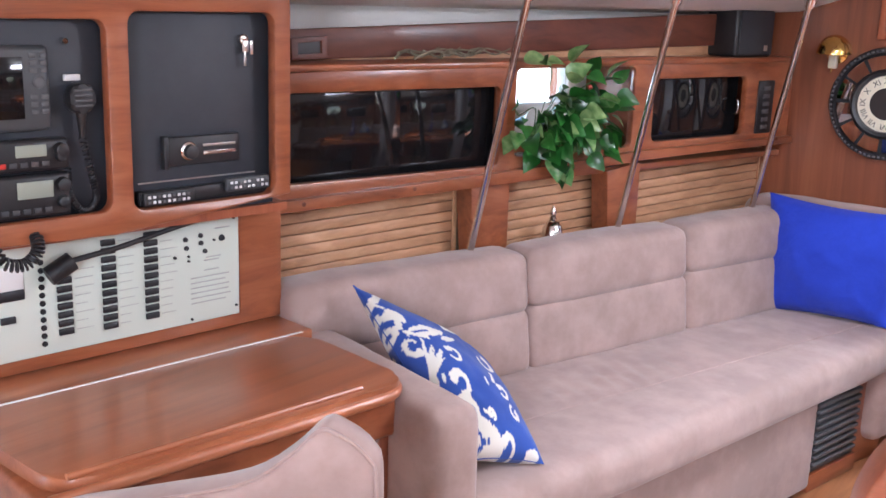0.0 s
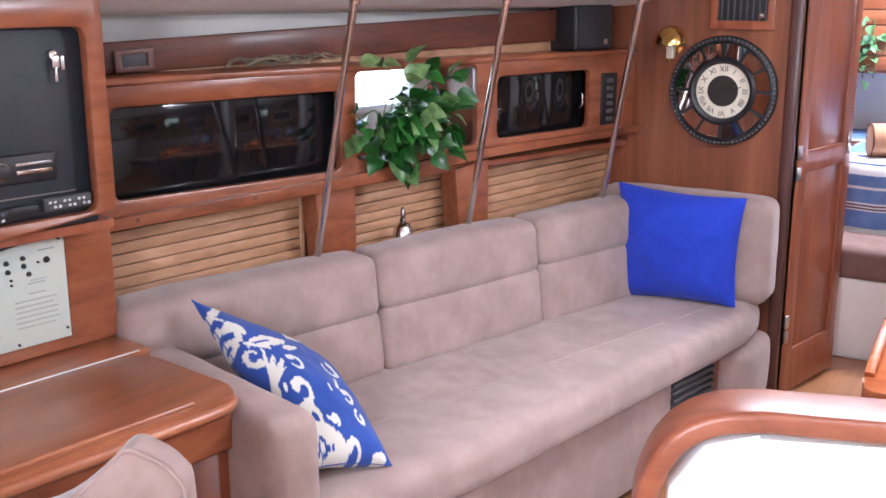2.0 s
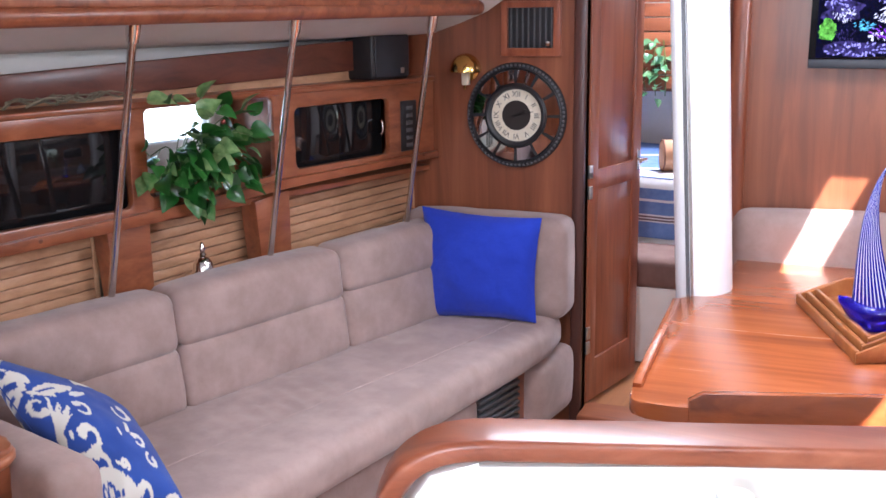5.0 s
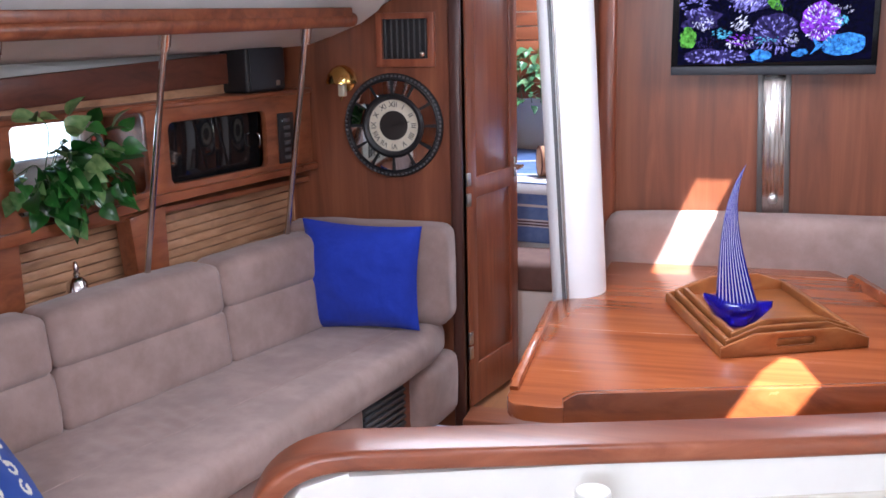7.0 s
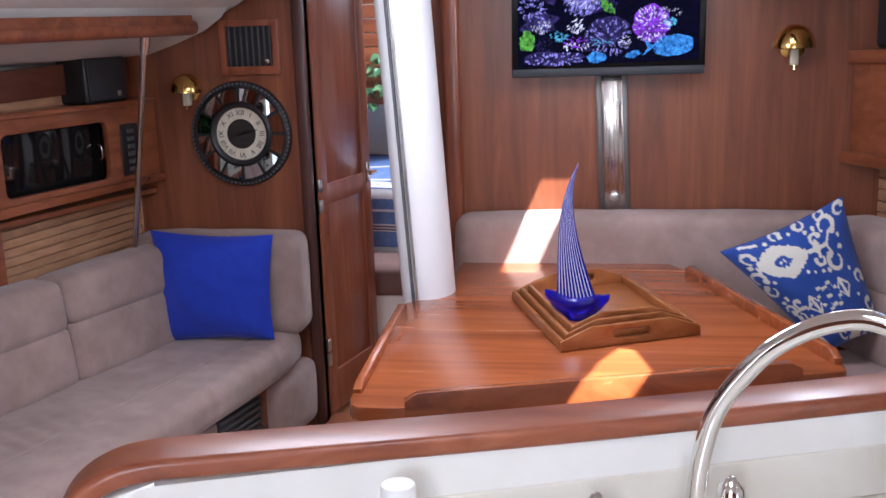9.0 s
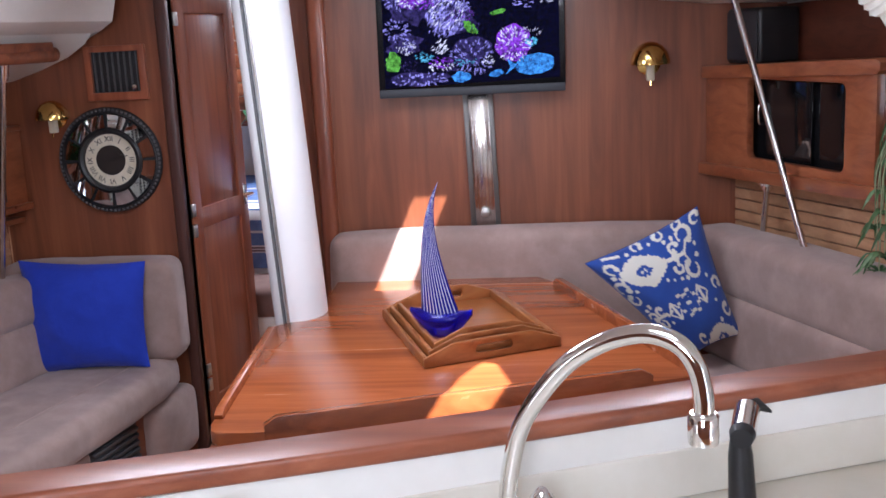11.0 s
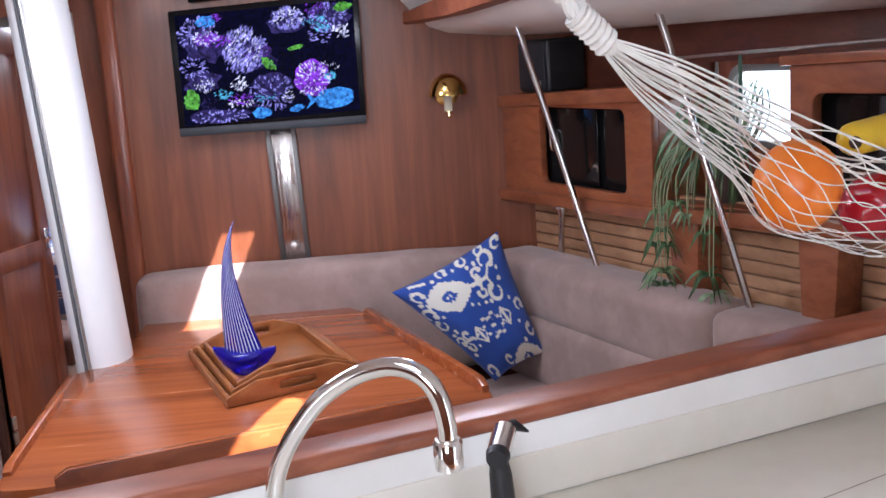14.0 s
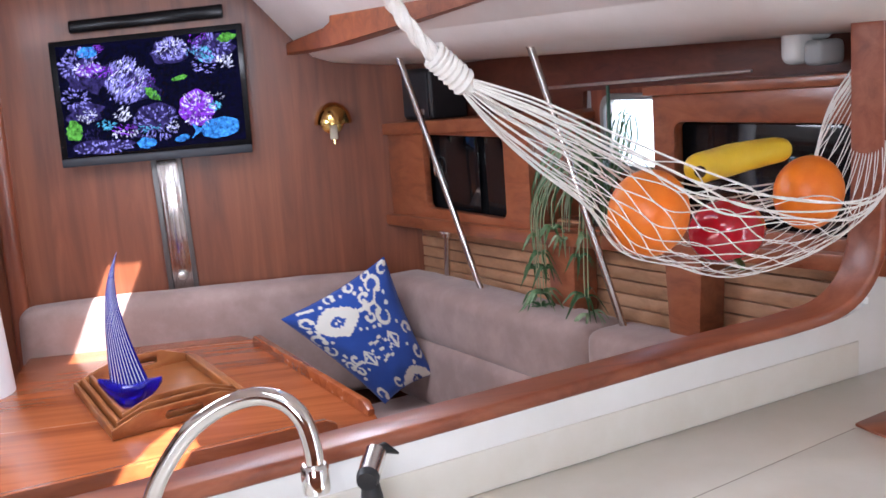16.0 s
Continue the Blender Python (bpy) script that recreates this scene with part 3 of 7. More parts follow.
for uf, uh in ((-0.150, -0.165), (0.462, 0.398), (1.165, 1.045)):
    pole(at(PORT, uf, -0.165, 0.70), at(PORT, uh, 0.1, 1.615))


# ---- bulkhead fittings ----
ac = thing("air_vent", (-0.85, 3.94, 1.45), "teak framed black air conditioning vent on the bulkhead", "vent")
part("frame", plate_with_holes(ROOM, [(-0.965, 1.435), (-0.735, 1.435), (-0.735, 1.635), (-0.965, 1.635)], [[(-0.94, 1.465), (-0.762, 1.465), (-0.762, 1.612), (-0.94, 1.612)]], 3.928, 3.949, 0.003), TEAK, ac)
part("backing", box(ROOM, (-0.945, 3.944, 1.46), (-0.757, 3.949, 1.615), 0), BLACK, ac)
for k in range(8):
    part("fin", box(ROOM, (-0.929 + 0.0225 * k, 3.931, 1.466), (-0.925 + 0.0225 * k, 3.944, 1.611), 0.001, 1), RUBBER, ac)
part("knob", ellipsoid(Matrix.Translation((-0.782, 3.926, 1.482)), (0.011, 0.008, 0.011), 2), CHROME, ac)

# door, standing open into the forward cabin
door = thing("door", (-0.63, 3.96, 0.05), "open teak panel door with steel lever handle", "door", kind="structure")
door.name = "door_1"
LEAF = frame_of((-0.66, 4.004), (0.225, 0.974), (0.974, -0.225))
part("leaf", plate_with_holes(LEAF, [(0.0, 0.07), (0.45, 0.07), (0.45, 1.84), (0.0, 1.84)], [rounded(0.07, 0.24, 0.38, 0.92, 0.004, 1), rounded(0.07, 1.0, 0.38, 1.74, 0.004, 1)], 0.0, 0.03, 0.004), TEAK, door)
part("panel", box(LEAF, (0.06, 0.008, 0.23), (0.39, 0.02, 0.93), 0.002), TEAK, door)
part("panel", box(LEAF, (0.06, 0.008, 0.99), (0.39, 0.02, 1.75), 0.002), TEAK, door)
lever = part("handle", join(box(LEAF, (0.405, 0.03, 0.955), (0.43, 0.036, 1.04), 0.003), tube([at(LEAF, 0.418, 0.035, 1.0), at(LEAF, 0.418, 0.07, 1.0)], 0.007, 10), tube([at(LEAF, 0.418, 0.07, 1.0), at(LEAF, 0.35, 0.075, 1.0)], 0.007, 10)), CHROME, door, "steel lever handle")
for z in (0.3, 0.36, 0.92, 1.0, 1.72):
    part("hinge", box(LEAF, (-0.012, 0.024, z - 0.025), (0.016, 0.036, z + 0.025), 0.003), BRUSHED, door, "steel hinge leaf")
setting("trim_door_post_port", box(ROOM, (-0.682, 3.925, 0.0), (-0.638, 4.0, 2.0), 0.006), POST_WOOD, "dark door post")
setting("trim_door_post_starboard", box(ROOM, (-0.125, 3.915, 0.0), (-0.06, 4.0, 2.0), 0.016), TEAK, "rounded teak corner post")
setting("trim_threshold", box(ROOM, (-0.635, 3.86, 0.0), (-0.207, 4.02, 0.07), 0.008), TEAK_X, "teak threshold")

# ---- mast ----
mast = thing("mast", (-0.14, 3.38, 0.0), "white painted mast standing through the cabin beside the table", "mast")
VIEW_LEAN = 0.054  # foot a little to starboard of the head, fitted to the camera's view


def on_mast(dx, dy, z):
    return (-0.105 - VIEW_LEAN * (z - 0.78) + dx, 3.38 + dy, z)


ring = [(0.086 * math.cos(a), 0.115 * math.sin(a)) for a in [2 * math.pi * i / 40 for i in range(40)]]
part("section", loft(ROOM, [[on_mast(x, y, z) for x, y in ring] for z in (0.0, 0.7, 1.4, 2.0)]), MAST_PAINT, mast)
part("cable", tube([on_mast(-0.03, -0.116, z) for z in (0.0, 1.0, 2.0)], 0.0055, 8), RUBBER, mast, "grey cable run down the mast")
part("cable", tube([on_mast(-0.017, -0.118, z) for z in (0.0, 1.0, 2.0)], 0.004, 8), BRUSHED, mast)

# ---- saloon table ----
table = thing("saloon_table", (0.4, 3.1, 0.0), "varnished teak saloon table with raised fiddle rails, built round the mast", "table")


def soft_outline(pts, r=0.05, n=5):
    out = []
    k = len(pts)
    for i in range(k):
        a, b, c = Vector(pts[i - 1]), Vector(pts[i]), Vector(pts[(i + 1) % k])
        p, q = b + (a - b).normalized() * r, b + (c - b).normalized() * r
        for j in range(n + 1):
            t = j / n
            v = (1 - t) ** 2 * p + 2 * t * (1 - t) * b + t * t * q
            out.append((v.x, v.y))
    return out


top = [(-0.115, 2.335), (0.0, 2.325), (1.06, 2.655), (0.735, 3.68), (0.62, 3.875), (-0.05, 3.875), (-0.05, 3.5), (-0.02, 3.30), (-0.165, 3.24)]
part("tabletop", prism(ROOM, soft_outline(top, 0.045), 0.712, 0.75, 0.006), TABLE_WOOD, table)


def fiddle(a, b, height=0.034, low=0.735):
    a, b = Vector(a), Vector(b)
    d = (b - a).normalized()
    m = frame_of(a, d, (d.y, -d.x))
    n = (b - a).length
    return board(m, [(0, low), (n, low), (n, 0.75 + height * 0.5), (n - 0.03, 0.75 + height), (0.03, 0.75 + height), (0, 0.75 + height * 0.5)], -0.011, 0.011, 0.003)


part("fiddle", fiddle((0.02, 2.3385), (0.935, 2.6235), 0.034, 0.708), TABLE_WOOD, table)
part("fiddle", fiddle((1.035, 2.70), (0.735, 3.64)), TABLE_WOOD, table)
part("fiddle", fiddle((0.60, 3.86), (-0.03, 3.86), 0.046), TABLE_WOOD, table)
part("fiddle", fiddle((-0.11, 2.42), (-0.15, 3.18), 0.02), TABLE_WOOD, table)
part("pedestal", box(ROOM, (0.1, 2.95, 0.0), (0.22, 3.3, 0.712), 0.01), TEAK, table)
part("pedestal", box(ROOM, (0.02, 2.42, 0.45), (0.9, 2.62, 0.713), 0.012), TEAK, table)
part("leg", tube([(0.75, 2.75, 0.0), (0.75, 2.75, 0.713)], 0.03, 14), CHROME, table)

# ---- starboard settee ----
sbase = thing("settee_base", (1.2, 3.2, 0.0), "taupe upholstered base of the dinette settee", "settee")
part("plinth", box(STBD, (0.1, -0.05, 0.0), (2.2, 0.42, 0.34), 0.01), SUEDE, sbase)
part("plinth", box(ROOM, (-0.02, 3.5, 0.0), (1.2, 3.9, 0.34), 0.01), SUEDE, sbase)
solo("seat_cushion", cushion(STBD, (0.22, 0.09, 0.345), (2.1, 0.56, 0.482), 0.045, 0.01, 31), SUEDE, "taupe suede seat cushion along the starboard side", "cushion", "dinette cushions")
solo("seat_cushion", cushion(ROOM, (-0.03, 3.42, 0.345), (1.05, 3.80, 0.48), 0.045, 0.01, 32), SUEDE, "taupe suede seat cushion along the bulkhead", "cushion", "dinette cushions")
solo("back_cushion", cushion(ROOM, (-0.075, 3.79, 0.48), (1.22, 3.935, 0.915), 0.045, 0.01, 33), SUEDE, "long taupe suede back cushion against the bulkhead", "cushion", "dinette cushions")
for k, (u0, u1) in enumerate(((0.08, 1.262), (1.268, 2.3))):
    c = thing("back_cushion", at(STBD, (u0 + u1) / 2, 0.05, 0.48), "taupe suede back cushion with a stitched fold along the starboard side", "cushion", "dinette cushions")
    part("lower_pad", cushion(STBD, (u0, -0.03, 0.475), (u1, 0.135, 0.712), 0.028, 0.009, 40 + k), SUEDE, c)
    part("upper_pad", cushion(STBD, (u0, -0.05, 0.702), (u1, 0.125, 0.91), 0.04, 0.009, 45 + k), SUEDE, c)

# ---- starboard lockers ----
slock = thing("wall_locker", at(STBD, 0.45, -0.1, 1.07), "teak side locker with black sliding doors by the bulkhead", "cabinet")
part("face_frame", plate_with_holes(STBD, [(0.005, 1.10), (0.885, 1.125), (0.885, 1.46), (0.005, 1.425)], [rounded(0.258, 1.16, 0.752, 1.423, 0.025)], -0.03, 0.0, 0.005), TEAK_FLAT, slock)
part("top_board", board(STBD, [(0.0, 1.418), (0.90, 1.452), (0.915, 1.465), (0.915, 1.485), (0.90, 1.496), (0.0, 1.462)], -0.262, 0.018, 0.005), TEAK_FLAT, slock)
part("shelf_lip", board(STBD, [(0.0, 1.118), (0.86, 1.138), (1.5, 1.175), (2.4, 1.212), (2.4, 1.172), (1.5, 1.135), (0.86, 1.10), (0.0, 1.078)], -0.03, 0.03, 0.006), TEAK_FLAT, slock)
part("side", board(STBD, [(0.87, 1.125), (0.885, 1.125), (0.885, 1.455), (0.87, 1.455)], -0.262, -0.03), TEAK_FLAT, slock)
for u0, u1, n in ((0.22, 0.54, 0), (0.50, 0.82, 1)):
    d = part("sliding_door", box(STBD, (u0, -0.055 - 0.012 * n, 1.14), (u1, -0.047 - 0.012 * n, 1.45), 0.001), ACRYLIC, slock, "black acrylic sliding door")
    uh = 0.285 if n == 0 else 0.725
    part("pull", tube(spline([at(STBD, uh, -0.045, 1.27), at(STBD, uh, -0.03, 1.28), at(STBD, uh, -0.03, 1.33), at(STBD, uh, -0.045, 1.34)], 4), 0.005, 8), CHROME, d, "small chrome pull")
part("niche_shelf", board(STBD, [(0.9, 1.135), (1.44, 1.155), (1.44, 1.17), (0.9, 1.15)], -0.262, -0.03, 0.002), TEAK_FLAT, slock)
part("niche_back", board(STBD, [(0.0, 1.05), (0.9, 1.12), (0.9, 1.455), (0.0, 1.42)], -0.258, -0.25), TEAK, slock)
part("niche_panel", plate_with_holes(STBD, [(0.9, 1.16), (1.44, 1.17), (1.44, 1.57), (0.9, 1.55)], [rounded(0.965, 1.31, 1.345, 1.53, 0.04)], -0.26, -0.25), TEAK, slock)
slock2 = thing("wall_locker", at(STBD, 1.8, -0.1, 1.15), "teak side locker with smoked doors beside the galley", "cabinet")
part("face_frame", plate_with_holes(STBD, [(1.44, 1.165), (2.35, 1.20), (2.35, 1.57), (1.44, 1.545)], [rounded(1.515, 1.225, 2.05, 1.478, 0.03)], -0.03, 0.0, 0.005), TEAK_FLAT, slock2)
part("top_board", board(STBD, [(1.42, 1.545), (2.35, 1.57), (2.35, 1.595), (1.42, 1.57)], -0.262, 0.015, 0.004), TEAK_FLAT, slock2)
part("side", board(STBD, [(1.44, 1.19), (1.455, 1.19), (1.455, 1.545), (1.44, 1.545)], -0.262, -0.03), TEAK_FLAT, slock2)
part("sliding_door", box(STBD, (1.5, -0.055, 1.21), (2.07, -0.047, 1.5), 0.001), ACRYLIC, slock2, "smoked black acrylic sliding door")
solo("rib_bracket", board(STBD, [(1.465, 1.13), (1.60, 1.14), (1.575, 0.75), (1.485, 0.75)], -0.09, 0.0, 0.004), TEAK_FLAT, "tapered teak rib bracket below the locker", "bracket", "rib brackets")
solo("rib_bracket", board(STBD, [(0.955, 1.1), (1.085, 1.11), (1.075, 0.75), (0.975, 0.75)], -0.09, 0.0, 0.004), TEAK_FLAT, "tapered teak rib bracket below the plant", "bracket", "rib brackets")
hp = thing("hull_panel", at(STBD, 1.2, -0.2, 0.6), "oak slatted ceiling panel along the starboard hull side", "panel", "slatted panels")
part("backing", box(STBD, (0.0, -0.16, 0.55), (2.4, -0.12, 1.16), 0), DARK_PLANK, hp)
for k in range(14):
    z = 0.59 + 0.0405 * k
    part("slat", board(STBD, [(0.0, z - 0.012), (2.4, z + 0.03), (2.4, z + 0.067), (0.0, z + 0.025)], -0.12, -0.1 - 0.001 * (k % 2), 0.004), OAK, hp)
setting("trim_starboard_plank", board(STBD, [(0.0, 1.45), (0.88, 1.48), (0.882, 1.552), (1.44, 1.572), (1.442, 1.54), (2.4, 1.56), (2.4, 1.725), (0.0, 1.66)], -0.2495, -0.232, 0.003), DARK_PLANK, "dark reddish plank under the starboard side deck")
for foot, head in (((0.66, 0.0, 0.75), (0.40, 0.16, 1.73)), ((1.36, 0.0, 0.75), (1.12, 0.16, 1.745))):
    foot, head = at(STBD, *foot), at(STBD, *head)
    pole(foot, head + (head - foot) * 0.085)
pole(at(STBD, 0.305, -0.03, 0.8), at(STBD, 0.352, -0.02, 1.082))

# ---- galley ----
WHITE_GEL = mottled("white_gelcoat", (0.76, 0.745, 0.69), (0.82, 0.81, 0.77), 5.0, 0.3, 120.0, 0.03, 0.0005, 0, 0, 0.2)
counter = thing("galley_counter", at(GALLEY, 0.9, 0.3, 0.0), "cream gelcoat galley counter with a teak capped splash wall", "counter")
part("worktop", box(GALLEY, (-0.26, 0.034, 0.90), (2.2, 0.62, 0.94), 0.004), GELCOAT, counter)
part("body", box(GALLEY, (-0.26, 0.06, 0.0), (2.2, 0.58, 0.90), 0.0), GELCOAT, counter)
part("splash_wall", board(GALLEY, [(-0.265, 0.0), (2.2, 0.0), (2.2, 1.5), (2.13, 1.5), (2.1, 1.09), (2.02, 1.07), (-0.16, 1.074), (-0.22, 1.056), (-0.258, 1.0)], -0.02, 0.036, 0.006), WHITE_GEL, counter)
rail_line = [(-0.285, 0.80), (-0.285, 0.95), (-0.275, 1.01), (-0.25, 1.055), (-0.21, 1.08), (-0.16, 1.088), (-0.08, 1.087), (0.4, 1.078), (1.0, 1.077), (1.6, 1.083), (1.9, 1.088), (2.04, 1.11), (2.12, 1.18), (2.145, 1.3), (2.15, 1.5), (2.15, 1.75)]
# outboard end rises; moved toward the camera to fit its view, clear of lockers
VIEW_SHIFT = Vector((-0.078, -0.124, 0.022))
pts = spline([at(GALLEY, u, 0.0, z) + VIEW_SHIFT * min(1.0, max(0.0, (u - 1.8) / 0.32)) for u, z in rail_line], 5)


def bar_along(points, half_w, half_h, outward):
    """A bar of softened oblong section."""
    bm = bmesh.new()
    sec = rounded(-half_w, -half_h, half_w, half_h, min(half_w, half_h) * 0.6, 3)
    rings = []
    for i, p in enumerate(points):
        way = (points[min(i + 1, len(points) - 1)] - points[max(i - 1, 0)]).normalized()
        up = outward.cross(way).normalized()
        rings.append([bm.verts.new(p + outward * x + up * y) for x, y in sec])
    for r, s in zip(rings, rings[1:]):
        for k in range(len(sec)):
            bm.faces.new((r[k], r[(k + 1) % len(sec)], s[(k + 1) % len(sec)], s[k]))
    bm.faces.new(rings[0])
    bm.faces.new(rings[-1][::-1])
    return smooth(bm, 50)


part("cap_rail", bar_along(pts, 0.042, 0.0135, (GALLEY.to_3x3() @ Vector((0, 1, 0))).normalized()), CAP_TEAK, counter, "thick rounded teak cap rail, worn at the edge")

# ---- chart table ----
desk = thing("chart_table", at(NAV, -0.35, -0.25, 0.0), "varnished teak chart table with a moulded front edge", "desk")
part("desktop", prism(NAV, soft_outline([(-0.75, -0.40), (0.06, -0.40), (0.05, -0.005), (-0.72, -0.01)], 0.08, 8), 0.722, 0.75, 0.006), DESK_WOOD, desk)
part("rear_board", box(NAV, (-0.75, -0.56, 0.722), (0.09, -0.404, 0.75), 0.003), DESK_WOOD, desk)
part("joint_strip", box(NAV, (-0.75, -0.405, 0.749), (0.06, -0.399, 0.752), 0.001, 1), LINER, desk)
part("apron", box(NAV, (-0.75, -0.5, 0.62), (0.03, -0.03, 0.722), 0.01), TEAK_FLAT, desk)
part("edge_bead", tube([at(NAV, u, -0.03, 0.753) for u in (-0.70, -0.4, -0.07)], 0.007, 8), DESK_WOOD, desk)
corner = [(-0.74, -0.008), (-0.4, -0.007), (-0.06, -0.005)] + [(-0.03 + 0.08 * math.sin(a), -0.085 + 0.08 * math.cos(a)) for a in [math.pi / 2 * k / 6 for k in range(7)]] + [(0.052, -0.2), (0.055, -0.395)]
part("edge_moulding", tube([at(NAV, u, w, 0.727) for u, w in corner], 0.0125, 10), DESK_WOOD, desk)
part("side_panel", box(NAV, (0.0, -0.5, 0.0), (0.03, -0.05, 0.62), 0.004), TEAK, desk)

nav = thing("instrument_console", at(NAV, -0.3, -0.5, 1.05), "teak framed instrument console above the chart table", "cabinet")
part("face_frame", plate_with_holes(NAV, [(-0.95, 1.06), (-0.395, 1.045), (0.04, 1.085), (0.04, 1.50), (0.035, 1.56), (-0.95, 1.52)], [rounded(-0.78, 1.095, -0.40, 1.474, 0.025), rounded(-0.352, 1.09, -0.004, 1.49, 0.025)], -0.45, -0.42, 0.006), TEAK_FLAT, nav)
part("shell", join(box(NAV, (0.02, -0.62, 1.085), (0.05, -0.45, 1.55), 0.004), box(NAV, (-0.95, -0.62, 1.04), (0.05, -0.45, 1.06), 0.0)), TEAK, nav)
part("dash", box(NAV, (-0.95, -0.48, 1.06), (-0.375, -0.465, 1.52), 0.002), PANEL_BLACK, nav, "black instrument panel")
part("dash", box(NAV, (-0.372, -0.48, 1.06), (0.02, -0.465, 1.52), 0.002), PANEL_BLACK, nav, "black stereo panel")
panel = thing("breaker_panel", at(NAV, -0.35, -0.53, 0.77), "off-white breaker panel with rows of black switches", "panel")
part("plate", box(NAV, (-0.80, -0.535, 0.785), (-0.035, -0.525, 1.03), 0.002), shader("panel_white", (0.56, 0.61, 0.53), 0.45), panel)
part("surround", plate_with_holes(NAV, [(-0.85, 0.752), (0.095, 0.752), (0.095, 1.09), (-0.85, 1.05)], [[(-0.79, 0.795), (-0.04, 0.795), (-0.04, 1.02), (-0.79, 1.02)]], -0.56, -0.537, 0.003), TEAK_FLAT, panel)
part("back", box(NAV, (-0.85, -0.6, 0.752), (0.09, -0.565, 1.09), 0.0), TEAK, panel)

# ---- television ----
tv = thing("television", (0.47, 3.9, 1.41), "flat television showing a coral reef, on a steel wall mount", "television")
part("case", board(ROOM, [(0.135, 1.405), (0.795, 1.42), (0.80, 1.86), (0.14, 1.835)], 3.845, 3.885, 0.005), TV_BLACK, tv)

# ---- soft furnishings ----
def ogee(s, t, cx, cy, a, b, lean, fringe):
    """A pointed medallion with a frayed rim: cream rim, blue ring, cream heart."""
    p, q = (s - cx) * math.cos(lean) + (t - cy) * math.sin(lean), -(s - cx) * math.sin(lean) + (t - cy) * math.cos(lean)
    d = (abs(p) / a) ** 1.35 + (abs(q) / b) ** 1.35 + fringe
    return d < 0.07 or 0.24 < d < 1.0


def near_line(s, t, points, half):
    """True close to a drawn line."""
    for (x0, y0), (x1, y1) in zip(points, points[1:]):
        dx, dy = x1 - x0, y1 - y0
        k = min(1.0, max(0.0, ((s - x0) * dx + (t - y0) * dy) / (dx * dx + dy * dy)))
        if math.hypot(s - x0 - k * dx, t - y0 - k * dy) < half:
            return True
    return False


def curl(s, t, cx, cy, r, half, start):
    """Most of a ring, open for a quarter turn, with a blob at one end."""
    q = math.hypot(s - cx, t - cy)
    a = (math.atan2(t - cy, s - cx) - start) % (2 * math.pi)
    if abs(q - r) < half * (1.35 - 0.16 * a) and a < 4.9:
        return True
    return math.hypot(s - cx - r * math.cos(start), t - cy - r * math.sin(start)) < half * 1.7


